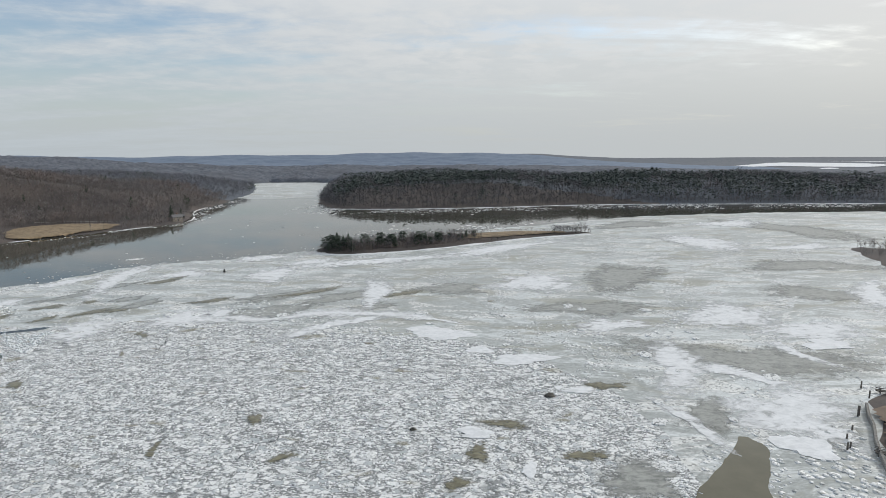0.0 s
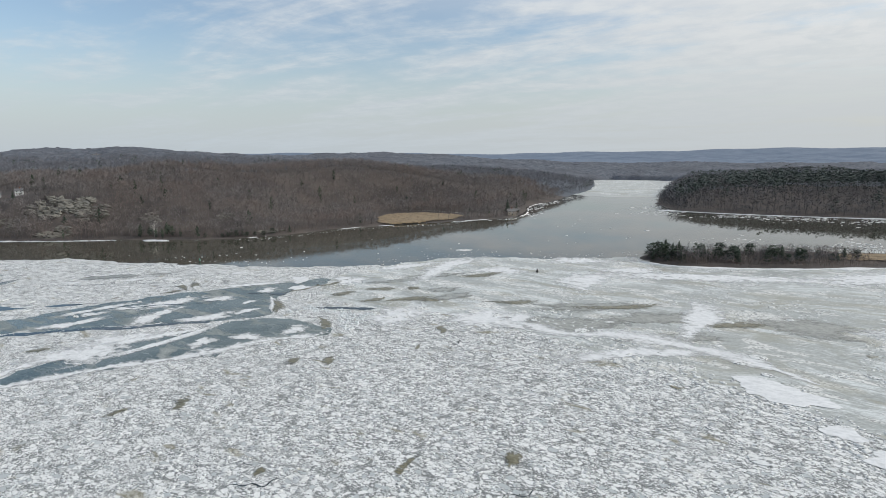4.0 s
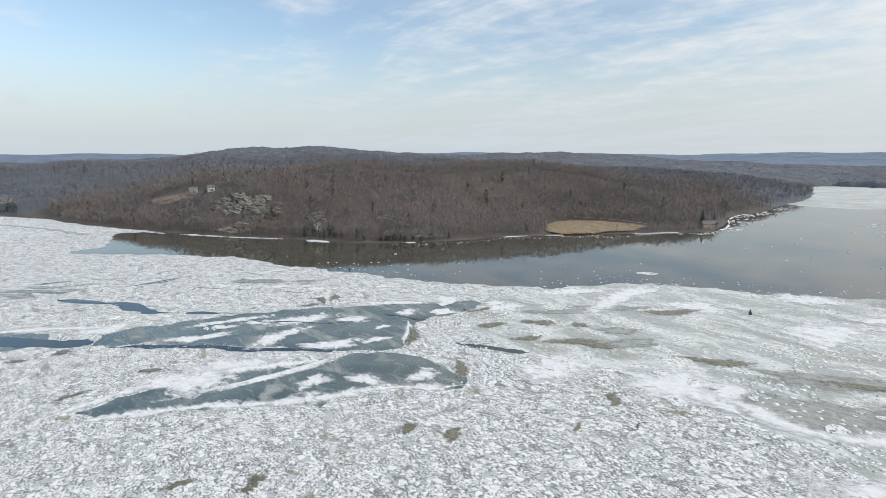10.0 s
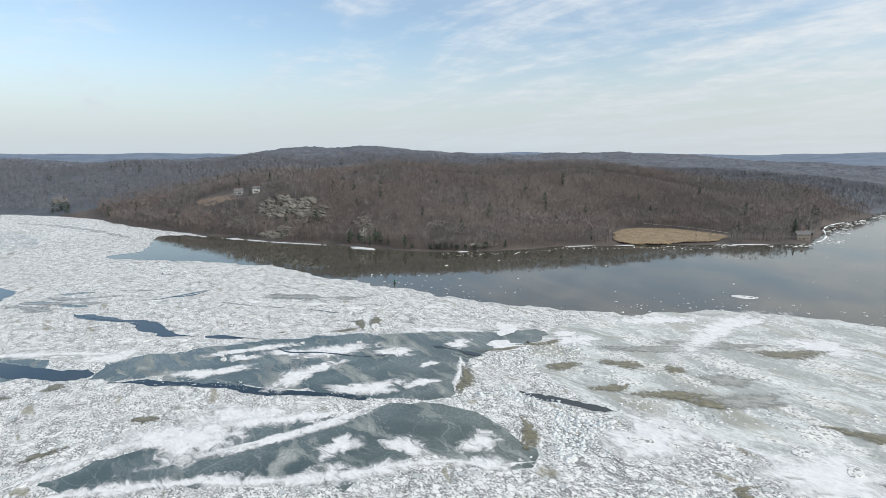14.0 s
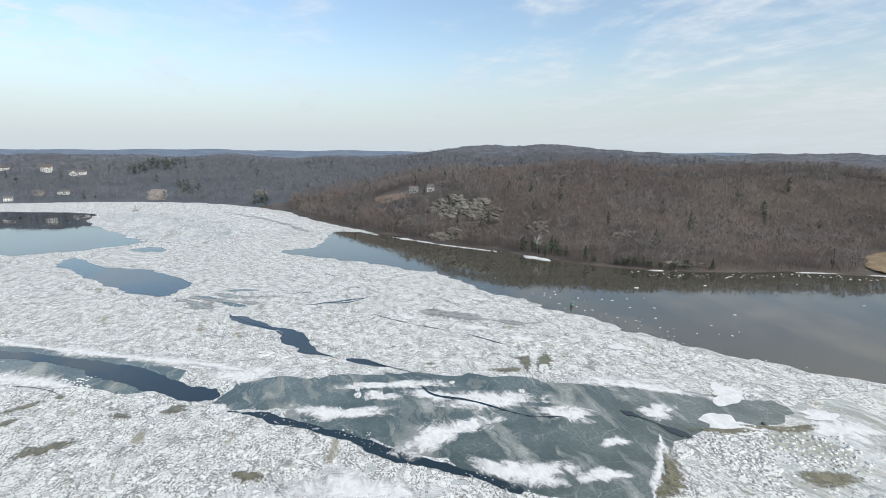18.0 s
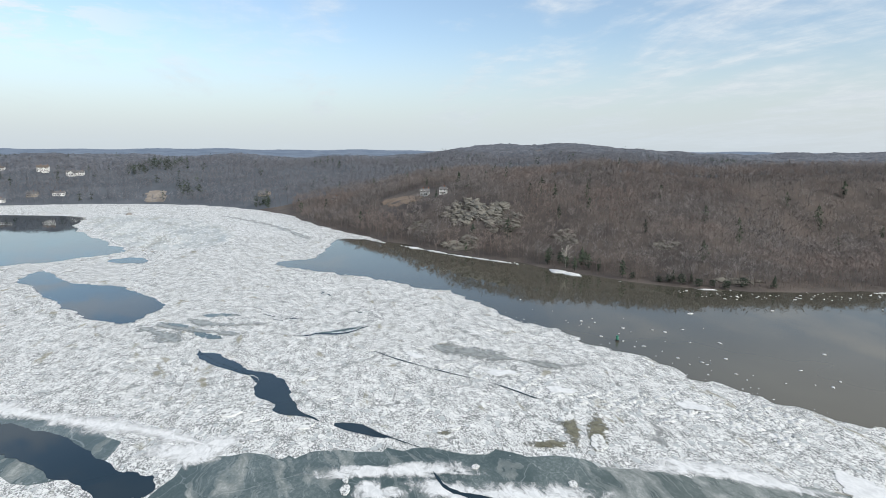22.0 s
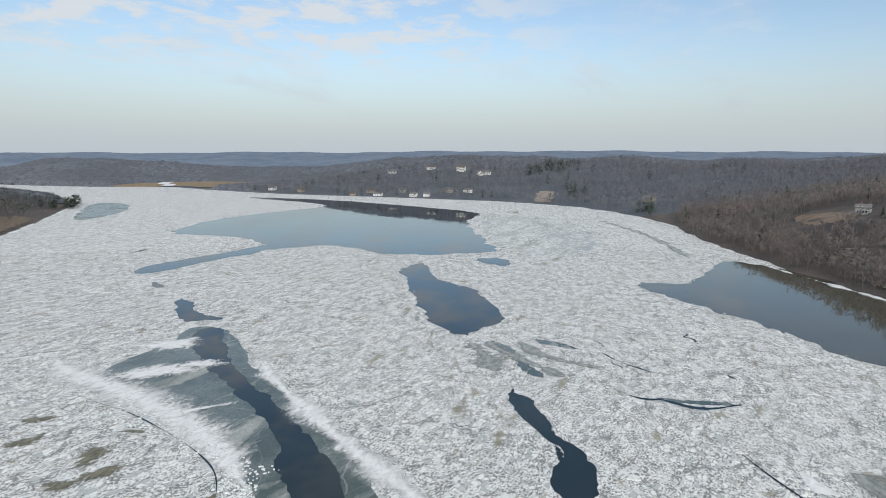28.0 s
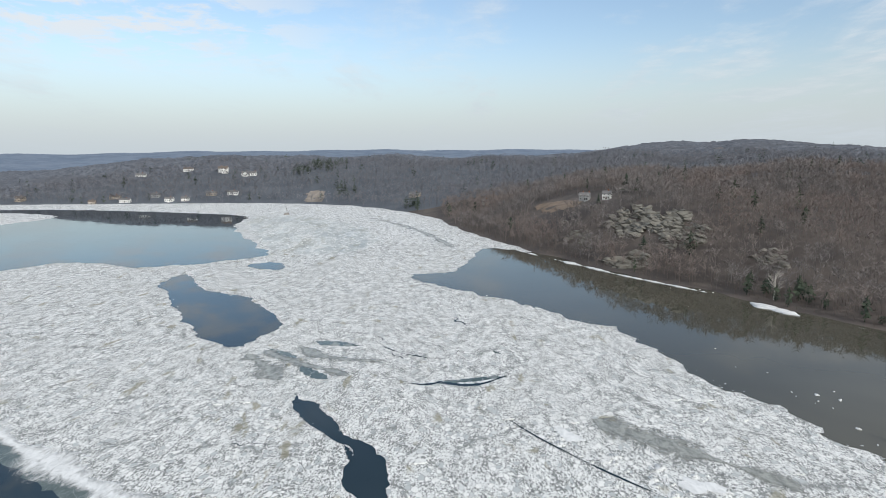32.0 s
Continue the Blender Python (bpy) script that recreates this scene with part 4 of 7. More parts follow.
for n, (x, y, a, b, turn) in enumerate(SILT_A + SILT_B + SILT_C):
    snow_patch(x, y, 1.15 * a, 1.15 * b, turn, 330 + n, MUDDY, "melt_patch", "silty brown melt patch in the ice", 0.17 + 0.001 * n, "ice")
for n, (x, y, a, b, turn) in enumerate(SLABS):
    snow_patch(x, y, 0.85 * a, 0.85 * b, turn, 380 + n, SNOW, "ice_slab", "smooth white snow-covered slab frozen into the ice", 0.16 + 0.001 * n, "ice floe")


def strip(name, line, width, z, mat, label, category, seed, rough=0.8, step=2.5, kind="", skirt=0.0, group=""):
    """A ragged band along a line, such as a crack, a drift along an edge or a ledge of shore ice."""
    pts = np.array(rounded(line, 2, False), float)
    gaps = np.hypot(*np.diff(pts, axis=0).T)
    at = np.concatenate([[0], np.cumsum(gaps)])
    s = np.arange(0, at[-1], step)
    c = np.stack([np.interp(s, at, pts[:, 0]), np.interp(s, at, pts[:, 1])], 1)
    d = np.gradient(c, axis=0)
    d /= np.hypot(*d.T)[:, None] + 1e-9
    nrm = np.stack([-d[:, 1], d[:, 0]], 1)
    r = np.random.RandomState(seed)
    w = width / 2 * (1 + rough * 0.5 * waves(c[:, 0], c[:, 1], 22, seed) + rough * r.uniform(-0.3, 0.3, len(c)))
    w = np.maximum(w, 0.06 * width) * np.clip(np.minimum(np.arange(len(c)), np.arange(len(c))[::-1]) / 3.0, 0.05, 1)
    if rough >= 1.2 and skirt:                # ledges that come and go
        w *= np.clip(1.8 * waves(c[:, 0], c[:, 1], 60, seed + 50) + 0.5, 0.02, 1)
    l, q = c + nrm * w[:, None], c - nrm * w[:, None]
    n = len(c)
    tops = np.full(n, z)
    if rough >= 1.2 and skirt:                # thin stretches melt down to the water
        tops = z - (z + 0.3) * np.clip(1 - w / (0.12 * width), 0, 1)
    v = np.concatenate([np.c_[l, tops], np.c_[c, tops + skirt * 0.3], np.c_[q, tops]])
    i = np.arange(n - 1)
    f = np.concatenate([np.stack([i, n + i, n + i + 1, i + 1], 1), np.stack([n + i, 2 * n + i, 2 * n + i + 1, n + i + 1], 1)])
    if skirt:
        low = v.copy()
        low[:, 2] = np.minimum(z, v[:, 2]) - skirt
        m = 3 * n
        v = np.concatenate([v, low])
        f = np.concatenate([f, np.stack([i, i + 1, m + i + 1, m + i], 1), np.stack([2 * n + i + 1, 2 * n + i, m + 2 * n + i, m + 2 * n + i + 1], 1)])
    ob = new(name, mesh_from(name, v, f[:, ::-1], [mat]))
    inward = np.concatenate([np.zeros(n), np.full(n, 1.2), np.zeros(n)] * (2 if skirt else 1))
    ob.data.attributes.new("inward", "FLOAT", "POINT").data.foreach_set("value", inward.astype(np.float32))
    return tagged(ob, label, category, group, kind)


def crack_line(x, y, a, b, turn, seed):
    c, s = math.cos(radians(turn)) * a / 2, math.sin(radians(turn)) * a / 2
    k = np.random.RandomState(seed).uniform(-0.12, 0.12, 3) * a
    if b <= 2:                                # a hairline crack that wanders
        w = np.random.RandomState(seed + 1).normal(0, 0.055, 12) * 2
        u = np.linspace(-1, 1, 12)
        w += 0.25 * k[0] / a * (1 - u * u) * 8
        return [(x + c * q - s * o, y + s * q + c * o) for q, o in zip(u, w)]
    return [(x - c, y - s), (x - c / 2 - s * k[0] / a, y - s / 2 + c * k[0] / a), (x + k[1] * 0.2, y - k[1] * 0.2), (x + c / 2 - s * k[2] / a, y + s / 2 + c * k[2] / a), (x + c, y + s)]


for n, (x, y, a, b, turn) in enumerate(CRACKS_A):
    strip("ice_crack", crack_line(x, y, a, b, turn, 400 + n), min(b, 4) * (1.0 if b > 4 else 0.35), 0.07 + 0.002 * n, DARK_ICE if b > 4 else WATER, "dark ragged crack between ice plates", "crack", 400 + n, 1.2, 1.5, "structure")
# drifts heaped along the thin ice beside the long lead, and the ice ledges left along the shores
strip("snow_bank", [(-380, -46), (-373, -32), (-369, 5), (-360, 41), (-349, 66), (-341, 78), (-338, 84)], 20, 0.155, DRIFT_SMOOTH, "white pressure ridge along the thin ice", "snow", 412, 0.4, 5.0, "structure")
strip("snow_bank", [(-408, 30), (-403, 36), (-386, 60), (-376, 78), (-360, 103), (-352, 120), (-338, 138)], 11, 0.158, DRIFT_SMOOTH, "long snow drift along thin ice", "snow", 421, 0.8, 4.0, "structure")
strip("snow_bank", [(-150, 272), (-124, 277), (-106, 278), (-93, 272), (-79, 274), (-66, 285), (-51, 284), (-30, 282), (-12, 277), (12, 262)], 15, 0.150, DRIFT_SMOOTH, "curling white drift on grey sheet ice", "snow", 422, 0.8, 4.0, "structure")
strip("snow_bank", [(-138, 268), (-131, 273), (-121, 275), (-110, 273), (-98, 267)], 18, 0.153, DRIFT_SMOOTH, "thick white snow drift on sheet ice", "snow", 423, 0.5, 4.0, "structure")
strip("snow_bank", [(-254, 252), (-244, 246), (-234, 236), (-224, 228)], 5, 0.156, DRIFT_SMOOTH, "white rim along thin ice", "snow", 424, 0.6, 3.0, "structure")
strip("snow_bank", [(-232, 112), (-226, 128), (-219, 143), (-210, 156), (-202, 171), (-197, 187), (-192, 200), (-181, 211), (-176, 222)], 8, 0.151, DRIFT, "snow drifted along the edge of thin ice", "snow", 425, 1.0, 3.0, "structure")
strip("snow_bank", [(-242, 104), (-247, 121), (-250, 134), (-249, 152), (-239, 174), (-234, 193)], 9, 0.154, DRIFT, "snow drifted between two sheets of thin ice", "snow", 427, 1.0, 3.0, "structure")
for n, (line, wide) in enumerate((([(-214, 248), (-206, 250), (-199, 255), (-191, 258), (-183, 263)], 3.6), ([(-308, 195), (-298, 196), (-292, 207), (-280, 216), (-274, 222), (-272, 231)], 1.3),
                                  ([(-271, 250), (-262, 255), (-255, 257), (-249, 260)], 3.0), ([(-359, 1), (-358, 19), (-353, 40), (-347, 59), (-341, 71), (-332, 79)], 0.3), ([(-335, 182), (-328, 188), (-318, 197)], 0.8))):
    strip("ice_crack", line, wide, 0.175 + 0.002 * n, WATER, "dark lead of open water between ice plates", "crack", 450 + n, 1.0, 1.2, "structure")
strip("shore_ice", [(-700, 240), (-660, 262), (-625, 282), (-606, 291), (-552, 331), (-520, 347), (-500, 355), (-460, 392), (-440, 440)], 2.2, 0.45, SNOW, "white ledge of ice left along the rocky shore", "ice", 413, 2.4, 2.0, "structure", 0.6)
strip("shore_ice", [(-535, 338), (-520, 345), (-508, 349)], 8, 0.47, SNOW, "wide shelf of white shore ice", "ice", 414, 0.7, 2.0, "structure", 0.6)
strip("shore_ice", [(-440, 440), (-425, 492), (-404, 532), (-364, 582), (-338, 628), (-307, 668), (-309, 720), (-360, 824), (-352, 926)], 1.5, 0.35, SNOW, "thin white rim of shore ice", "ice", 415, 1.2, 3.0, "structure", 0.5)
strip("shore_ice", [(-856, -697), (-768, -603), (-694, -526), (-552, -392), (-486, -342), (-410, -272), (-362, -238), (-318, -208), (-284, -195)], 6, 0.30, SNOW, "white shelf of shore ice below the gardens", "ice", 416, 1.2, 3.0, "structure", 0.4)
strip("shore_ice", [(-104, 462), (-80, 452), (-45, 462), (-8, 480), (34, 508), (80, 538), (120, 556), (150, 565)], 6, 0.25, SNOW, "white ice along the island's edge", "ice", 417, 1.0, 3.0, "structure", 0.3)
strip("shore_ice", [(-183, 842), (-67, 828), (82, 848), (235, 890), (448, 882), (675, 872)], 6, 0.3, SNOW, "white ice rim below the pine point", "ice", 418, 1.0, 4.0, "structure", 0.3)


# ---- short dark cracks all over the pack, and more silt spots ----
def scatter_cracks():
    r = np.random.RandomState(71)
    made = 0
    while made < 30:
        x, y = r.uniform(-640, -40), r.uniform(-140, 330)
        at = np.array([x]), np.array([y])
        shore = max(float(v[0]) for v in inland(*at))
        if shore > -12 or not on_ice(*at, OPEN + THIN + [EAST_ICE], 6)[0] or edge_distance(*at, FLIGHT, False)[0] > 430:
            continue
        a, turn = r.uniform(6, 26), r.normal(35, 30)
        strip("ice_crack", crack_line(x, y, a, 2, turn, 500 + made), r.uniform(0.10, 0.28), 0.135 + 0.0006 * made, WATER, "thin dark crack in the jammed ice", "crack", 500 + made, 1.6, 0.8, "structure")
        made += 1
    made = 0
    while made < 30:
        x, y = (r.uniform(-350, -230), r.uniform(-70, 110)) if made < 10 else (r.uniform(-330, -20), r.uniform(90, 260))
        at = np.array([x]), np.array([y])
        if not on_ice(*at, OPEN + THIN, 4)[0] or max(float(v[0]) for v in inland(*at)) > -12:
            continue
        a = r.uniform(3.5, 9)
        snow_patch(x, y, a, a * r.uniform(0.3, 0.55), r.normal(30, 20) + (90 if made < 26 else 0), 600 + made, MUDDY, "melt_patch", "silty brown melt patch in the ice", 0.22 + 0.0006 * made, "ice")
        made += 1


scatter_cracks()


# ---- rubble: tilted blocks pushed up along leads and cracks ----
def rubble(outline, gap, low, high, tilt, seed, label, mat=None):
    pts = np.array(outline)
    px, py = scatter(pts[:, 0].min(), pts[:, 0].max(), pts[:, 1].min(), pts[:, 1].max(), gap, seed)
    r = np.random.RandomState(seed)
    d = within(px, py, outline) + 4 * waves(px, py, 14, seed)
    keep = (d > 0) & (r.uniform(size=px.shape) < 0.8)
    px, py = px[keep], py[keep]
    v, f, n = plates(px, py, low + (high - low) * r.uniform(size=len(px)) ** 2, seed, 0.10, 0.16 if tilt >= 2 else 0.05, tilt * 0.4)
    tagged(new("ice_rubble", mesh_from("ice_rubble", v, f, [mat or FLOE])), label, "ice", kind="stuff")


rubble([(-219, 241), (-204, 242), (-193, 241), (-181, 233), (-174, 228), (-168, 234), (-176, 247), (-183, 255), (-190, 250), (-200, 248), (-215, 248), (-226, 248)], 1.3, 0.35, 1.1, 3, 81, "pale blue-white ice rubble pushed up along a crack", RUBBLE)
rubble([(-248, 264), (-251, 281), (-242, 294), (-227, 303), (-221, 294), (-229, 279), (-223, 262), (-230, 252)], 1.5, 0.4, 1.2, 2, 85, "broken white ice rubble beside thin ice")
rubble(CRACK, 1.6, 0.15, 0.45, 1, 89, "loose brash floating in a long crack")
rubble([(-361, 9), (-350, 44), (-343, 67), (-332, 81), (-332, 88), (-340, 92), (-353, 66), (-362, 42), (-370, 6)], 1.3, 0.25, 0.7, 2, 82, "pale ice rubble ridge beside thin ice", RUBBLE)
rubble([(-401, 193), (-384, 206), (-358, 232), (-339, 245), (-326, 268), (-334, 278), (-360, 250), (-374, 226), (-395, 207)], 3.4, 0.8, 2.4, 0.6, 84, "larger white plates frozen along a crack")
rubble([(-337, 258), (-335, 290), (-313, 310), (-300, 315), (-290, 304), (-306, 286), (-325, 264)], 3.0, 0.7, 2.2, 0.6, 86, "large white plates along the edge of the pack")
rubble([(82, 108), (88, 130), (96, 150), (112, 165), (118, 152), (108, 132), (98, 104)], 2.1, 0.9, 1.9, 0.5, 87, "large broken plates heaped beside the landing")
rubble([(-120, 300), (-60, 250), (0, 225), (40, 200), (20, 235), (-40, 268), (-100, 310)], 3.6, 0.8, 2.0, 0.6, 88, "flat plates frozen into the grey ice")


# ---- bands of fine dark brash between the floes, and longer cracks ----
for n, (line, wide) in enumerate((([(-402, 219), (-391, 230), (-383, 240), (-370, 255), (-362, 260)], 7), ([(-466, 102), (-455, 114), (-446, 128), (-438, 142)], 6),
                                  ([(-462, 96), (-445, 110), (-434, 116)], 7), ([(-473, 114), (-459, 124), (-453, 143), (-453, 152)], 5), ([(-953, 90), (-844, 151), (-722, 186)], 6))):
    strip("brash_band", line, wide * 1.5, 0.15 + 0.002 * n, DARK_GREY_ICE, "band of fine wet grey brash between floes", "ice", 430 + n, 1.0, 1.5, "structure")
for n, (line, wide) in enumerate((([(-431, 174), (-427, 186), (-438, 199)], 1.2), ([(-419, 126), (-406, 136), (-387, 148), (-378, 151)], 1.6), ([(-403, 194), (-391, 201), (-372, 216), (-358, 230), (-340, 240)], 0.4),
                                  ([(-434, 158), (-428, 168), (-433, 176)], 1.0), ([(-470, 150), (-462, 157), (-455, 170)], 0.8))):
    strip("ice_crack", line, wide, 0.165 + 0.002 * n, WATER, "dark ragged crack through the pack ice", "crack", 440 + n, 1.6, 0.7, "structure")
sheet("thin_ice", [(-845, -655), (-900, -690), (-895, -625), (-816, -535), (-745, -490), (-705, -480), (-725, -520), (-790, -590)], 0.16, DARK_ICE, "thin grey ice off a wooded point", "ice", 4, 1.5, 17)

# ---- woods ----
def bare_template(seed, limbs, twigs, wide, high=1.0):
    """A leafless tree of unit height as triangles: trunk, limbs and a haze of twigs."""
    r = np.random.RandomState(seed)
    tris = []

    def blade(a, b, w):
        a, b = np.array(a), np.array(b)
        t = r.uniform(0, np.pi)
        side = np.array([np.cos(t), np.sin(t), 0]) * w
        tris.append([a - side, a + side, b])

    for t in (0, 1.57):
        side = np.array([np.cos(t), np.sin(t), 0]) * 0.010
        tris.append([np.array([0, 0, -0.03]) - side, np.array([0, 0, -0.03]) + side, np.array([0.01, 0.01, 0.8])])
    ends = []
    for k in range(limbs):
        z0, a = r.uniform(0.30, 0.70), r.uniform(0, 6.3)
        reach = r.uniform(0.12, 0.30)
        z1 = min(0.97, z0 + r.uniform(0.15, 0.34))
        end = (reach * np.cos(a), reach * np.sin(a), z1)
        blade((0, 0, z0), end, 0.007)
        ends.append(((0, 0, z0), end))
    for k in range(twigs):
        a, b = ends[r.randint(len(ends))]
        f = r.uniform(0.45, 1.0)
        p = np.array(a) * (1 - f) + np.array(b) * f
        q = p + np.array([r.normal(0, 0.10), r.normal(0, 0.10), r.uniform(-0.04, 0.13)])
        q[2] = min(q[2], 1.0)
        blade(p, q, wide)
    return np.array(tris)


def pine_template(seed, tiers, per):
    """A conifer of unit height: trunk and drooping boughs in uneven tiers."""
    r = np.random.RandomState(seed)
    tris = []
    for t in (0, 1.57):
        side = np.array([np.cos(t), np.sin(t), 0]) * 0.016
        tris.append([-side + [0, 0, -0.03], side + [0, 0, -0.03], np.array([0, 0, 0.95])])
    for k in range(tiers):
        f = k / (tiers - 1)
        z = 0.16 + 0.80 * f
        for j in range(per):
            a = j / per * 6.283 + r.uniform(0, 1.5)
            reach = (0.24 * (1 - f * f) ** 0.9 * (0.45 + 0.55 * min(1, f * 3)) + 0.035) * r.uniform(0.55, 1.3)
            w = r.uniform(0.45, 0.7)
            tip = np.array([reach * np.cos(a), reach * np.sin(a), z - 0.09 * r.uniform(-0.6, 1.6)])
            p = np.array([reach * 0.8 * np.cos(a + w), reach * 0.8 * np.sin(a + w), z - 0.02])
            tris.append([np.array([r.normal(0, 0.02), r.normal(0, 0.02), z + 0.07]), tip, p])
    return np.array(tris)


def clump_template(seed, count, low=0.25, wide=0.24):
    """A full evergreen crown of unit height, rounded and uneven, made of many small sprays."""
    r = np.random.RandomState(seed)
    tris = []
    for t in (0, 1.57):
        side = np.array([np.cos(t), np.sin(t), 0]) * 0.014
        tris.append([-side + [0, 0, -0.03], side + [0, 0, -0.03], np.array([0, 0, 0.8])])
    for k in range(count):
        f, a = r.uniform(0, 1), r.uniform(0, 6.283)
        reach = wide * np.sqrt(np.sin(np.pi * (0.10 + 0.82 * f))) * r.uniform(0.35, 1.1)
        c = np.array([reach * np.cos(a), reach * np.sin(a), low + (1 - low) * f])
        tris.append([c + r.normal(0, 1, 3) * [0.065, 0.065, 0.035] for _ in range(3)])
    return np.array(tris)


def grow(name, templates, px, py, tall, mat, label, category, kind="stuff", lift=0.0, spread=1.0):
    """Plants the templates at the places given and joins them into one object."""
    r = np.random.RandomState(len(px))
    pz = height(px, py)
    pick = r.randint(0, len(templates), len(px))
    chunks = []
    for k, tpl in enumerate(templates):
        m = np.where(pick == k)[0]
        if not len(m):
            continue
        a = r.uniform(0, 6.3, len(m))
        wide = tall[m] * r.uniform(0.85, 1.2, len(m)) * spread
        c, s = np.cos(a) * wide, np.sin(a) * wide
        t = tpl.reshape(-1, 3)
        x = c[:, None] * t[:, 0] - s[:, None] * t[:, 1] + px[m, None]
        y = s[:, None] * t[:, 0] + c[:, None] * t[:, 1] + py[m, None]
        z = tall[m, None] * t[:, 2] + pz[m, None] + lift
        chunks.append(np.stack([x, y, z], -1).reshape(-1, 3))
    v = np.concatenate(chunks)
    f = np.arange(len(v)).reshape(-1, 3)
    return tagged(new(name, mesh_from(name, v, f, [mat])), label, category, kind=kind)


BARE_NEAR = [bare_template(s, 8, 72, 0.0125) for s in range(61, 67)]
BARE_MID = [bare_template(s, 5, 34, 0.022) for s in range(71, 76)]
BARE_FAR = [bare_template(s, 3, 7, 0.035) for s in range(81, 85)]
PINE_NEAR = [pine_template(s, 9, 7) for s in range(91, 95)]
PINE_MID = [pine_template(s, 6, 5) for s in range(95, 98)]
FULL_MID = [clump_template(s, 34) for s in range(195, 199)]

# places kept free of woods: x, y, reach
CLEAR = [(-790, 292, 40), (-749, 322, 15), (-776, 309, 15), (-726, 315, 15), (-754, 303, 14), (-668, 322, 19), (-640, 338, 12), (-628, 304, 9), (-954, 231, 9), (-1118, 137, 12), (-1413, 736, 14), (-320, 692, 22), (-328, 722, 10), (-1375, -246, 18), (-1359, -191, 18), (-1385, -318, 12), (-1357, -397, 12), (-1222, -607, 10), (-1200, -262, 20), (-1205, -30, 30), (-370, 660, 22), (-1320, -930, 190)]
FIELD = [(-403, 529), (-436, 566), (-462, 606), (-461, 632), (-440, 654), (-423, 662), (-374, 662), (-352, 625), (-373, 572)]
VILLAGE = [(-284, -193), (-413, -268), (-554, -392), (-770, -612), (-671, -697), (-608, -834), (-440, -833), (-294, -701), (-147, -465), (-178, -190)]


def free_of_things(px, py):
    ok = ~inside(px, py, FIELD)
    for x, y, reach in CLEAR:
        ok &= np.hypot(px - x, py - y) > reach * (1 + 0.2 * waves(px, py, 25, 4))
    return ok


def openness(px, py):
    """0 in a clearing to 1 a few metres outside it."""
    v = np.clip(-within(px, py, FIELD) / 20, 0, 1)
    for x, y, reach in CLEAR:
        v = np.minimum(v, np.clip((np.hypot(px - x, py - y) / reach - 0.9) * max(reach, 20) / 18, 0, 1))
    return v


def plant_all():
    r = np.random.RandomState(100)
    pine_at = lambda px, py: waves(px, py, 330, 21) + 0.5 * waves(px, py, 90, 22)
    # near slopes
    px, py = scatter(-1020, -240, 180, 1000, 6.2, 101)
    dn, ds, di = inland(px, py)
    keep = (dn > 3) & (dn < 330) & free_of_things(px, py)
    px, py, dn = px[keep], py[keep], dn[keep]
    ever = (pine_at(px, py) > 1.55) & (r.uniform(size=len(px)) < 0.35) | (r.uniform(size=len(px)) < 0.008)
    tall = r.uniform(11, 18, len(px)) * np.where(dn < 10, 0.75, 1)
    grow("hillside_woodland", BARE_NEAR, px[~ever], py[~ever], tall[~ever], BARK, "bare brown winter hardwoods on a steep hillside", "woodland")
    grow("evergreens", PINE_NEAR, px[ever], py[ever], tall[ever] * 0.95, NEEDLE, "dark evergreens scattered among bare hardwoods", "trees")
    # middle distance
    px, py = scatter(-1700, 1500, -1100, 1700, 9.0, 102)
    dn, ds, di = inland(px, py)
    away = np.hypot(px + 150, py - 150)
    far_bank = ((px < -1020) | (py > 1000) | (dn >= 330)) & (px < -170 + 0.0 * py)
    keep = (dn > 4) & far_bank & (away < 2350) & (py > -1050) & free_of_things(px, py)
    mx, my = px[keep], py[keep]
    ever = (pine_at(mx, my) > 1.35) & (r.uniform(size=len(mx)) < 0.5) | (r.uniform(size=len(mx)) < 0.012)
    tall = r.uniform(11, 17, len(mx))
    near = np.hypot(mx + 150, my - 150) < 1350
    thin_out = np.hypot(mx + 150, my - 150) < 1420
    mx, my, ever, tall, near = mx[thin_out], my[thin_out], ever[thin_out], tall[thin_out], near[thin_out]
    grow("upland_woodland", BARE_MID, mx[~ever & near], my[~ever & near], tall[~ever & near], BARK_MID_HAZED, "bare hardwoods covering the low hills, greyed blue for haze", "woodland", spread=1.25)
    grow("upland_woodland", BARE_FAR, mx[~ever & ~near], my[~ever & ~near], tall[~ever & ~near], BARK_FAR_HAZED, "bare hardwoods on the farther hills, tinted blue-grey for haze", "woodland", spread=1.4)
    grow("evergreens", PINE_MID, mx[ever], my[ever], tall[ever], NEEDLE, "dark evergreen stands among bare hardwoods", "trees", spread=1.3)
    # pine-clad point beyond the island
    px, py = scatter(-300, 1250, 800, 1750, 9.2, 103)
    dn, ds, di = inland(px, py)
    keep = (dn > 3) & (px > -290 + 0.0 * py) & (dn < 380)
    px, py, dn = px[keep], py[keep], dn[keep]
    ever = waves(px, py, 300, 24) + 0.6 * waves(px, py, 60, 25) + 0.5 - 0.0006 * px > 0.15
    ever &= (dn > 22) & (r.uniform(size=len(px)) < 0.8)
    tall = r.uniform(12, 19, len(px)) * np.where(dn < 14, 0.75, 1)
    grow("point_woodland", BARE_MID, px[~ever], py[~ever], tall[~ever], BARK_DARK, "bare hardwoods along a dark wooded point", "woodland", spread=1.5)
    grow("pine_woodland", FULL_MID, px[ever], py[ever], tall[ever] * r.uniform(0.7, 1.1, ever.sum()), NEEDLE_HAZED, "dense dark pines on a wooded point", "woodland", spread=1.5)
    px, py = scatter(-300, 1250, 800, 1300, 5.5, 111)
    dn, ds, di = inland(px, py)
    keep = (dn > 2) & (dn < 26) & (px > -290) & (px < 1000)
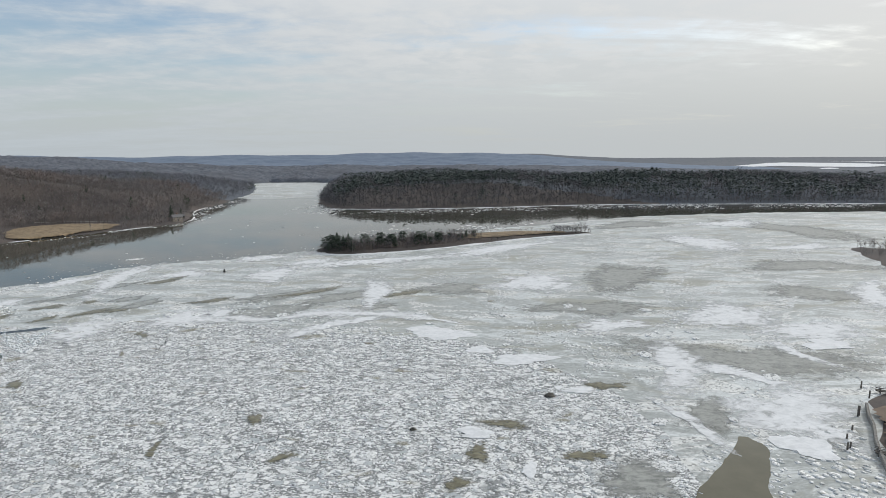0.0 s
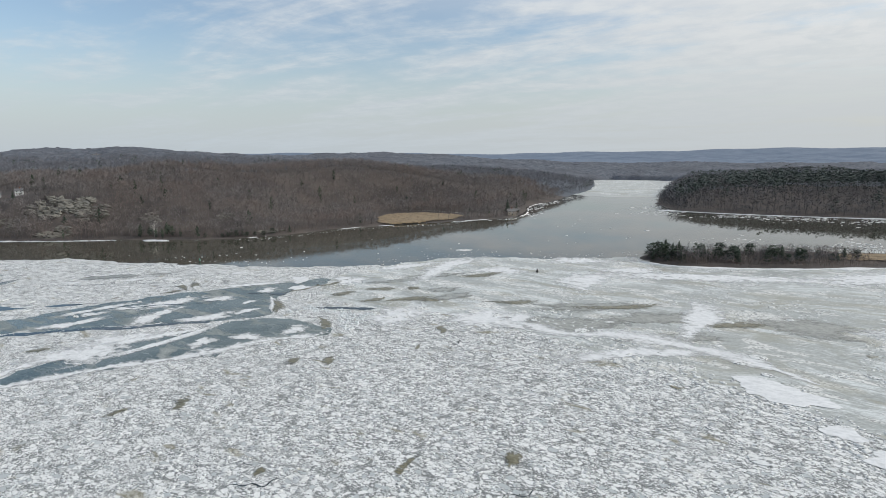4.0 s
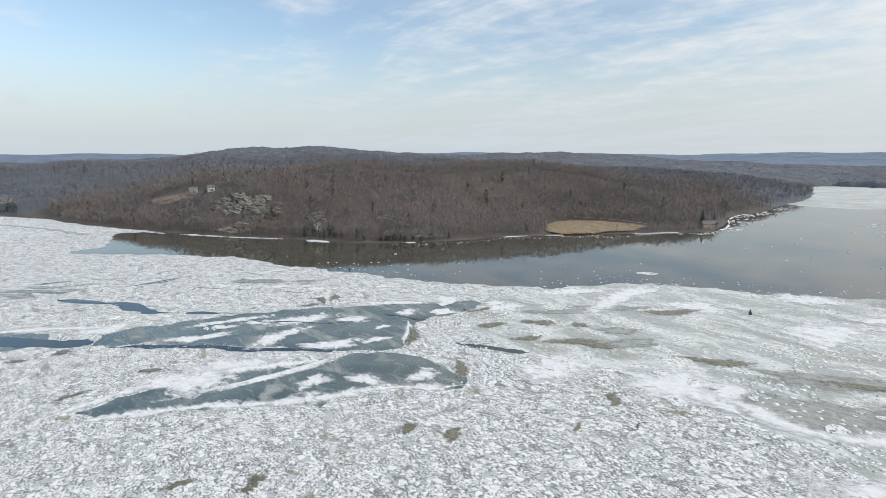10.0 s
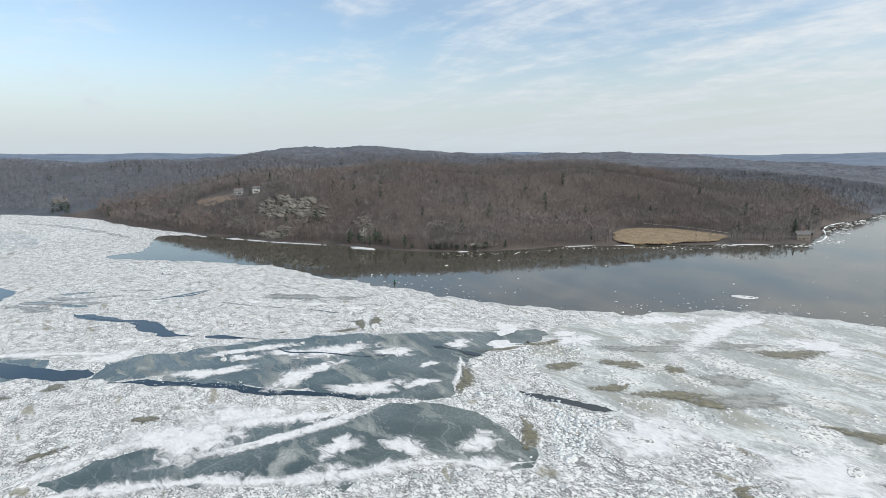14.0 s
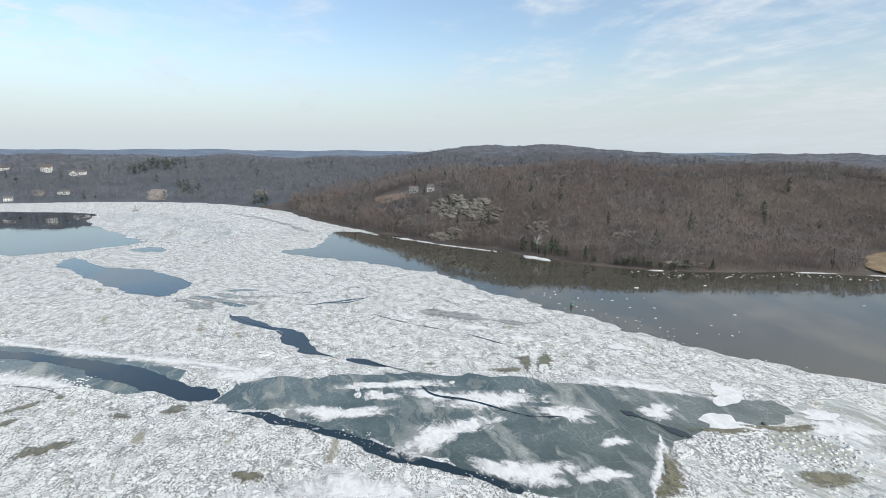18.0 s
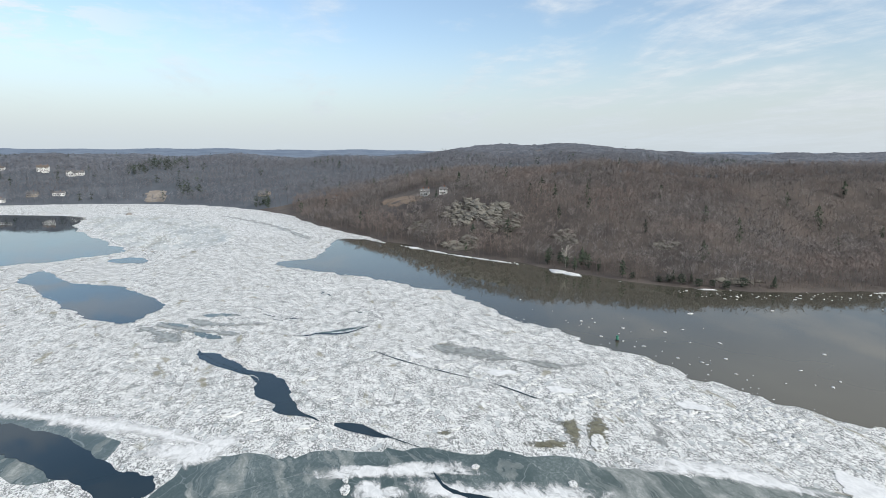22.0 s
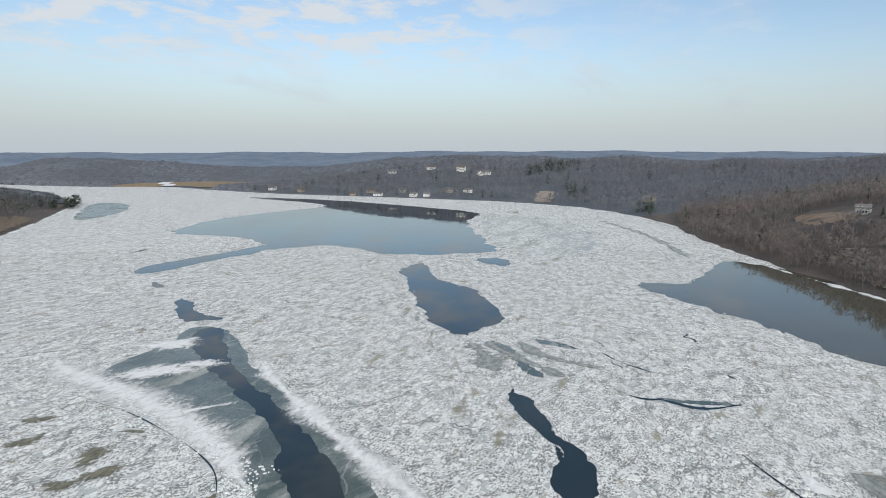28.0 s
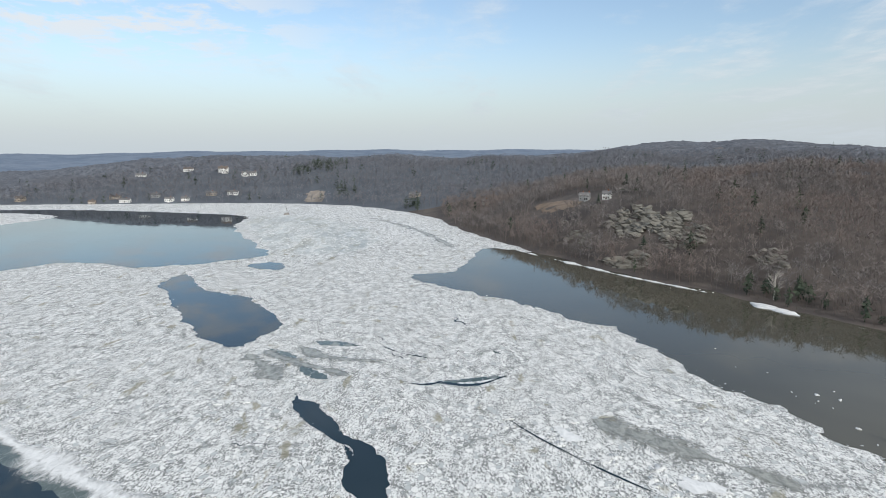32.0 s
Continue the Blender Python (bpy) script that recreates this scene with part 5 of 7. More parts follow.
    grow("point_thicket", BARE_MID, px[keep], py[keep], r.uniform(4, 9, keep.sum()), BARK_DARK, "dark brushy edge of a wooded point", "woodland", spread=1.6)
    # south shore
    px, py = scatter(-1150, -100, -1250, -150, 8.7, 104)
    dn, ds, di = inland(px, py)
    lawn = inside(px, py, VILLAGE)
    keep = (ds > 14) & free_of_things(px, py) & (~lawn | (r.uniform(size=px.shape) < 0.58)) & (px < -0.35 * py - 120)
    px, py = px[keep], py[keep]
    ever = (waves(px, py, 160, 27) > 0.55) & (r.uniform(size=len(px)) < 0.5) | (r.uniform(size=len(px)) < 0.05) | (np.hypot(px + 870, py + 760) < 90) & (r.uniform(size=len(px)) < 0.6)
    tall = r.uniform(9, 16, len(px))
    grow("village_woodland", BARE_NEAR, px[~ever], py[~ever], tall[~ever], BARK_DARK, "bare hardwoods between village gardens", "woodland", spread=1.25)
    grow("evergreens", FULL_MID, px[ever], py[ever], tall[ever] * 0.75, NEEDLE, "dark evergreens between village gardens", "trees", spread=1.5)
    px, py = scatter(-900, -150, -760, -150, 5.5, 112)
    dn, ds, di = inland(px, py)
    keep = (ds > 1.5) & (ds < 13) & (r.uniform(size=px.shape) < 0.7) & (px < -230)
    grow("bank_thicket", BARE_MID, px[keep], py[keep], r.uniform(1.2, 4.0, keep.sum()), BRUSH, "low brown brush along the garden bank", "brush", spread=1.8)
    px, py = scatter(-800, -200, -860, -200, 14.0, 113)
    hedge = (waves(px, py, 70, 31) > 0.35) & inside(px, py, VILLAGE) & free_of_things(px, py) & (inland(px, py)[1] > 30) & (r.uniform(size=px.shape) < 0.55)
    grow("garden_evergreens", FULL_MID, px[hedge], py[hedge], r.uniform(3.5, 9.0, hedge.sum()), NEEDLE, "rounded dark evergreens and hedges in village gardens", "trees", spread=1.9)
    # island: thin hardwoods between its single trees
    px, py = scatter(-110, 60, 450, 580, 5.0, 109)
    keep = (within(px, py, ISLE) > 3) & (px < 30)
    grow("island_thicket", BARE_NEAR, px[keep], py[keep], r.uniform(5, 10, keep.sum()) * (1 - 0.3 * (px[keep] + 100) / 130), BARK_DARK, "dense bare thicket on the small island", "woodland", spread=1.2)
    px, py = scatter(110, 150, 560, 580, 3.0, 110)
    keep = within(px, py, ISLE) > 1
    grow("island_thicket", BARE_NEAR, px[keep], py[keep], r.uniform(4, 9, keep.sum()), BARK_DARK, "clump of bare shrubs at the island's tip", "woodland", spread=1.3)
    # small wooded point east
    px, py = scatter(150, 460, 180, 480, 7.0, 105)
    dn, ds, di = inland(px, py)
    keep = (ds > 2) & (py > 240)
    grow("shore_thicket", BARE_NEAR, px[keep], py[keep], r.uniform(6, 11, keep.sum()), BARK, "bare brown shrubs and trees on a low point", "woodland")


def canopy(name, keep_at, x0, x1, y0, y1, gap, low, high, mat, seed, label):
    """The closed tops of woods seen from afar: one uneven surface of crowns over the ground."""
    r = np.random.RandomState(seed)
    gx, gy = np.meshgrid(np.arange(x0, x1, gap), np.arange(y0, y1, gap))
    gx, gy = gx + r.uniform(-0.3, 0.3, gx.shape) * gap, gy + r.uniform(-0.3, 0.3, gy.shape) * gap
    dn, ds, di = inland(gx, gy)
    land = np.maximum(dn, ds)
    taper = keep_at(gx, gy, dn, ds)
    crown = (low + (high - low) * r.uniform(0, 1, gx.shape)) * np.clip(taper, 0, 1) * openness(gx, gy)
    gz = height(gx, gy) + crown * (ease(land, 0, 14) if gap < 10 else ease(land, 40, 160)) - (0.5 if gap < 10 else 2.0)
    ok = (land > (-gap if gap < 10 else 12)) & (taper > -0.2)
    n, m = gx.shape[1], gx.shape[0]
    i = (np.arange(m - 1)[:, None] * n + np.arange(n - 1)[None, :])
    i = i[ok[:-1, :-1] & ok[1:, :-1] & ok[:-1, 1:] & ok[1:, 1:]]
    used, f = np.unique(np.stack([i, i + 1, i + n + 1, i + n], 1), return_inverse=True)
    v = np.stack([gx.ravel(), gy.ravel(), gz.ravel()], 1)[used]
    return tagged(new(name, mesh_from(name, v, f.reshape(-1, 4), [mat])), label, "woodland", kind="stuff")


def plant_far():
    away = lambda x, y: np.hypot(x + 150, y - 150)
    band = lambda d, lo, hi, soft: np.minimum((d - lo) / soft, (hi - d) / soft)
    canopy("far_woodland", lambda x, y, dn, ds: np.minimum(band(away(x, y), 1290, 2450, 60), np.where((dn > -9) & (x < 1500), 1, -1)), -2600, 1500, -2200, 2600, 8.0, 8, 13, CANOPY_HAZED, 106, "wooded hills in the middle distance, tinted grey-blue for haze")
    canopy("far_woodland", lambda x, y, dn, ds: np.minimum(band(away(x, y), 1080, 2450, 60), np.where((ds > -9) & (x < -150), 1, -1)), -2600, 0, -2400, -700, 8.0, 7, 12, CANOPY_HAZED, 107, "wooded hills beyond the village, tinted grey-blue for haze")
    canopy("ridge_woodland", lambda x, y, dn, ds: np.minimum(band(away(x, y), 2390, 3750, 40), np.minimum(1.0, np.minimum(np.hypot(x - 2400, y - 3200) - 1050, np.hypot(x - 1700, y - 2000) - 600) / 60)), -3950, 3000, -3700, 3950, 17.0, 9, 12, RIDGE_HAZED, 108, "wooded ridges along the horizon, haze-blue and faintly glowing")


def make_hazed_ridge():
    """Far ridges, a backdrop: miles of hazy air painted as blue colour and glow."""
    w = Mat("hazed_ridge_woods", 0.95)
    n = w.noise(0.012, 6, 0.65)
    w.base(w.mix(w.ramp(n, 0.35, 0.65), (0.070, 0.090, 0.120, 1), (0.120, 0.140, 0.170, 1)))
    # faint blue emission in place of distance haze
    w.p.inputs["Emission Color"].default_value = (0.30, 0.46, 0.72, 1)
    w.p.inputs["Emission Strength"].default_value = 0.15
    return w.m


RIDGE_HAZED = make_hazed_ridge()
plant_all()
plant_far()


# ---- draped ground cover ----
def drape(name, poly, mat, lift, step, label, category, kind="structure", bumpy=0.0, seed=1):
    pts = np.array(poly)
    xs, ys = np.arange(pts[:, 0].min(), pts[:, 0].max() + step, step), np.arange(pts[:, 1].min(), pts[:, 1].max() + step, step)
    gx, gy = np.meshgrid(xs, ys)
    d = within(gx, gy, rounded(poly, 2)) + 1.5 * waves(gx, gy, 25, seed)
    r = np.random.RandomState(seed)
    gz = height(gx, gy) + lift + bumpy * r.uniform(0.2, 1.0, gx.shape) * ease(d, 0, 4)
    n, m = len(xs), len(ys)
    i = (np.arange(m - 1)[:, None] * n + np.arange(n - 1)[None, :])
    ok = (d[:-1, :-1] > 0) & (d[1:, :-1] > 0) & (d[:-1, 1:] > 0) & (d[1:, 1:] > 0)
    i = i[ok]
    me = mesh_from(name, np.stack([gx.ravel(), gy.ravel(), gz.ravel()], 1), np.stack([i, i + 1, i + n + 1, i + n], 1), [mat], bumpy == 0)
    return tagged(new(name, me), label, category, kind=kind)


def ribbon(name, line, width, mat, label, category, lift=0.25):
    """A road or path laid over the ground."""
    pts = np.array(rounded(line, 2, False), float)
    gaps = np.hypot(*np.diff(pts, axis=0).T)
    at = np.concatenate([[0], np.cumsum(gaps)])
    s = np.arange(0, at[-1], 4.0)
    c = np.stack([np.interp(s, at, pts[:, 0]), np.interp(s, at, pts[:, 1])], 1)
    d = np.gradient(c, axis=0)
    d /= np.hypot(*d.T)[:, None] + 1e-9
    nrm = np.stack([-d[:, 1], d[:, 0]], 1) * width / 2
    v = []
    for side in (c + nrm, c - nrm):
        v.append(np.c_[side, np.maximum(height(side[:, 0], side[:, 1]), height(c[:, 0], c[:, 1])) + lift])
    n = len(c)
    i = np.arange(n - 1)
    return tagged(new(name, mesh_from(name, np.concatenate(v), np.stack([i, n + i, n + i + 1, i + 1], 1), [mat])), label, category, kind="structure")


drape("reed_field", FIELD, REED, 0.8, 2.0, "tan field of dry reeds beside the cove", "reeds", "stuff", 0.8, 31)
REED_ISLE = [(20, 520), (60, 540), (100, 556), (128, 566), (112, 574), (70, 574), (30, 562), (10, 540)]
drape("reed_bed", REED_ISLE, REED, 0.8, 1.6, "tan reeds covering the island's low end", "reeds", "stuff", 0.8, 32)
drape("marsh", [(-1225, -1150), (-1200, -1010), (-1290, -930), (-1235, -800), (-1310, -720), (-1480, -820), (-1520, -1020), (-1400, -1180)], REED, 0.6, 8.0, "broad tan salt marsh at the river's bend", "reeds", "stuff", 0.8, 33)
drape("meadow", [(-837, 270), (-820, 294), (-780, 308), (-755, 303), (-765, 282), (-805, 268)], HILL_GRASS, 0.35, 2.5, "dry brown meadow on the hillside", "meadow", seed=34)
drape("clearing", [(-1165, -46), (-1168, -8), (-1215, -16), (-1238, -24), (-1238, -52), (-1215, -52)], PALE_GRASS, 0.4, 4.0, "pale cleared strip running up from the shore", "clearing", seed=35)
LAWN_ONE = [(-292, -215), (-345, -240), (-420, -290), (-520, -372), (-600, -420), (-560, -450), (-480, -410), (-400, -370), (-330, -330), (-280, -300)]
LAWN_TWO = [(-330, -360), (-420, -400), (-500, -440), (-470, -500), (-400, -480), (-330, -430)]
drape("lawn", LAWN_ONE, LAWN, 0.2, 4.0, "olive-brown winter lawns sloping to the shore", "lawn", seed=36)
drape("lawn", LAWN_TWO, LAWN, 0.3, 4.0, "olive-brown winter lawns between village houses", "lawn", seed=37)
drape("reed_bed", [(-292, -214), (-330, -236), (-345, -262), (-335, -290), (-300, -300), (-270, -260)], BROWN_REED, 0.15, 1.5, "brown reedy hollow by the shore", "reeds", "stuff", 0.6, 38)
drape("reed_bed", [(-560, -412), (-640, -478), (-700, -545), (-690, -570), (-640, -530), (-590, -470)], BROWN_REED, 0.15, 2.5, "tan reeds along the shore", "reeds", "stuff", 0.6, 39)
ribbon("road", [(-385, -525), (-395, -519), (-412, -499), (-434, -478), (-480, -470), (-530, -500)], 7, PAVED, "pale paved road between village houses", "road")
ribbon("driveway", [(-330, -370), (-340, -359), (-351, -341), (-358, -331), (-369, -324), (-382, -318)], 6, GRAVEL, "pale gravel drive winding to a white house", "drive")
ribbon("path", [(-480, 674), (-465, 680), (-436, 684), (-409, 683), (-380, 676)], 2.0, GRAVEL, "pale track along the wood's edge", "path", 0.5)
for outline in ([(1353, 2820), (1686, 3240), (2211, 3890), (2388, 3697), (2543, 3344), (2034, 2673), (1796, 2820), (1719, 3023), (1479, 2789)],
                [(3145, 4829), (3300, 4343), (2926, 3850), (2864, 4127), (2783, 4272)], [(1584, 2474), (1763, 2667), (1772, 2615), (1652, 2451)],
                [(1378, 1944), (1441, 1987), (1391, 1891), (1288, 1769)]):
    sheet("far_river_ice", outline, 3.5, SNOW, "white ice on the far river among brown marshes", "ice", 40, 6.0, 61, 1)
ribbon("creek_ice", [(-1262, -945), (-1318, -988), (-1330, -1040), (-1420, -1100)], 26, SNOW, "frozen white creek through the marsh", "creek", 1.4)


# ---- ledges of bare rock ----
def crag(seed):
    """An angular block of ledge rock, longer than it is high."""
    r = random.Random(seed)
    bm = bmesh.new()
    for k in range(11):
        bm.verts.new((r.uniform(-1, 1), r.uniform(-0.7, 0.7), r.uniform(-0.55, 0.5)))
    hull = bmesh.ops.convex_hull(bm, input=bm.verts)
    bmesh.ops.delete(bm, geom=list({g for g in hull["geom_interior"] + hull["geom_unused"] if isinstance(g, bmesh.types.BMVert)}), context="VERTS")
    me = bpy.data.meshes.new("ledge_block")
    bm.to_mesh(me)
    bm.free()
    me.materials.append(ROCK)
    return me


CRAGS = [crag(s) for s in range(551, 561)]


def rock_face(cx, cy, length, depth, turn, tall, seed, label):
    """An outcrop: fractured blocks stepping up the slope in ledges."""
    r = random.Random(seed)
    root = new("rock_ledge")
    root.matrix_world = pose(cx, cy, z_at(cx, cy))
    c, s = math.cos(radians(turn)), math.sin(radians(turn))
    count = int(min(240, length * depth / 6.5))
    for k in range(count):
        u, v = r.uniform(-0.5, 0.5), r.uniform(-0.5, 0.5)
        if 4 * (u * u + v * v) > 1.0 + 0.3 * math.sin(7 * u + seed):
            continue
        u, v = u * length, (v + 0.12 * math.sin(9 * u + seed)) * depth
        x, y = cx + u * c - v * s, cy + u * s + v * c
        size = r.uniform(1.5, 4.2) * (0.6 + 0.1 * tall)
        ob = new("ledge_block", r.choice(CRAGS))
        ob.parent = root
        ob.matrix_world = pose(x, y, z_at(x, y) + 0.12 * size + 0.25 * tall * (0.5 + 0.5 * math.sin(0.35 * u + seed)) * r.random(), r.gauss(18, 9), r.gauss(0, 9), turn + r.gauss(0, 22)) @ Matrix.Diagonal((size * 1.25, size, size * r.uniform(0.7, 1.3), 1))
    return tagged(root, label, "rock", "ledges on the hillside")


rock_face(-668, 327, 66, 30, 28, 5.0, 501, "pale grey fractured rock ledge on the wooded bluff")
rock_face(-632, 340, 34, 22, 30, 4.0, 502, "pale grey rock ledge beside the bluff")
rock_face(-628, 303, 30, 22, 60, 4.0, 503, "smooth slanting rock slab reaching the water")
rock_face(-700, 286, 36, 12, 25, 2.6, 504, "low broken rocks above the shore")
rock_face(-575, 372, 26, 14, 30, 2.6, 505, "weathered grey rocks among brush")
rock_face(-462, 428, 30, 10, 60, 2.2, 506, "pale boulders along the wooded shore")
rock_face(-520, 420, 14, 10, 40, 2.4, 507, "small pale outcrop among bare trees")
rock_face(-740, 284, 14, 3, 40, 1.6, 508, "narrow pale rock rib on the slope")


# ---- houses ----
def gable(bm, w, d, h, rise, over=0.5, thick=0.35):
    """A pitched roof slab over a block w by d, ridge along x."""
    for sign in (1, -1):
        a = [(-w / 2 - over, sign * (d / 2 + over), h - rise * over / (d / 2)), (w / 2 + over, sign * (d / 2 + over), h - rise * over / (d / 2)), (w / 2 + over, 0, h + rise), (-w / 2 - over, 0, h + rise)]
        low = [bm.verts.new(p) for p in a]
        top = [bm.verts.new((x, y, z + thick)) for x, y, z in a]
        bm.faces.new(low if sign < 0 else low[::-1])
        bm.faces.new(top[::-1] if sign < 0 else top)
        for k in range(4):
            bm.faces.new((low[k], low[(k + 1) % 4], top[(k + 1) % 4], top[k]))
    bmesh.ops.recalc_face_normals(bm, faces=bm.faces)


def block(bm, w, d, h, rise):
    """Walls with their gable ends, open below."""
    p = [(-w / 2, -d / 2), (w / 2, -d / 2), (w / 2, d / 2), (-w / 2, d / 2)]
    low = [bm.verts.new((x, y, -2.5)) for x, y in p]
    top = [bm.verts.new((x, y, h)) for x, y in p]
    tips = [bm.verts.new((-w / 2, 0, h + rise)), bm.verts.new((w / 2, 0, h + rise))]
    for k in range(4):
        bm.faces.new((low[k], low[(k + 1) % 4], top[(k + 1) % 4], top[k]))
    bm.faces.new((top[3], top[0], tips[0]))
    bm.faces.new((top[1], top[2], tips[1]))
    bmesh.ops.recalc_face_normals(bm, faces=bm.faces)


def add_windows(parent, w, d, h, floors):
    for side in (-1, 1):
        count = max(2, int(w / 3.2))
        for f in range(floors):
            for k in range(count):
                x = (k + 0.5) / count * w - w / 2
                bm = bmesh.new()
                box(bm, x, side * (d / 2 + 0.03), 1.5 + 2.8 * f, 1.3, 0.10, 1.7)
                frame_ob = part("window", bm, WHITE_PAINT, parent)
                bm = bmesh.new()
                box(bm, x, side * (d / 2 + 0.08), 1.5 + 2.8 * f, 1.0, 0.08, 1.4)
                part("pane", bm, GLASS, frame_ob)
    for side in (-1, 1):
        bm = bmesh.new()
        box(bm, side * (w / 2 + 0.04), 0, 1.5 + 2.8 * (floors - 1), 0.10, 1.3, 1.6)
        part("window", bm, GLASS, parent)


def house(x, y, w, d, h, turn, wall, roof, label, wing=0.0, chimneys=1, floors=2):
    root = new("house")
    rise = d * 0.34
    bm = bmesh.new()
    block(bm, w, d, h, rise)
    part("wall", bm, wall, root)
    bm = bmesh.new()
    gable(bm, w, d, h, rise)
    part("roof", bm, roof, root)
    if wing:
        ww, wd, wh = w * 0.45, d * 1.0, h * 0.8
        wing_ob = new("wing")
        wing_ob.parent = root
        wing_ob.matrix_basis = pose(w * 0.18 * wing, -d * 0.55, 0, 0, 0, 90)
        bm = bmesh.new()
        block(bm, wd * 1.2, ww * 0.8, wh, ww * 0.28)
        part("wall", bm, wall, wing_ob)
        bm = bmesh.new()
        gable(bm, wd * 1.2, ww * 0.8, wh, ww * 0.28)
        part("roof", bm, roof, wing_ob)
        for side in (-0.25, 0.25):
            bm = bmesh.new()
            box(bm, -wd * 0.6 - 0.04, side * ww * 0.8, wh * 0.5, 0.1, 1.2, 1.6)
            part("window", bm, GLASS, wing_ob)
    for k in range(chimneys):
        bm = bmesh.new()
        cx = (k - (chimneys - 1) / 2) * w * 0.55 + w * 0.12
        box(bm, cx, 0.4, h + rise + 0.4, 1.1, 0.9, 2.6, 0, 0.05)
        box(bm, cx, 0.4, h + rise + 1.75, 1.3, 1.1, 0.2)
        part("chimney", bm, BRICK_RED, root)
    add_windows(root, w, d, h, floors)
    bm = bmesh.new()
    box(bm, w * 0.05, -d / 2 - 0.05, 1.05, 1.1, 0.1, 2.1)
    part("door", bm, TIMBER, root)
    ring = [(x + a, y + b) for a in (-w / 3, 0, w / 3) for b in (-d / 3, d / 3)]
    z = sum(z_at(*p) for p in ring) / len(ring)
    root.matrix_world = pose(x, y, z, 0, 0, turn)
    return tagged(root, label, "house")


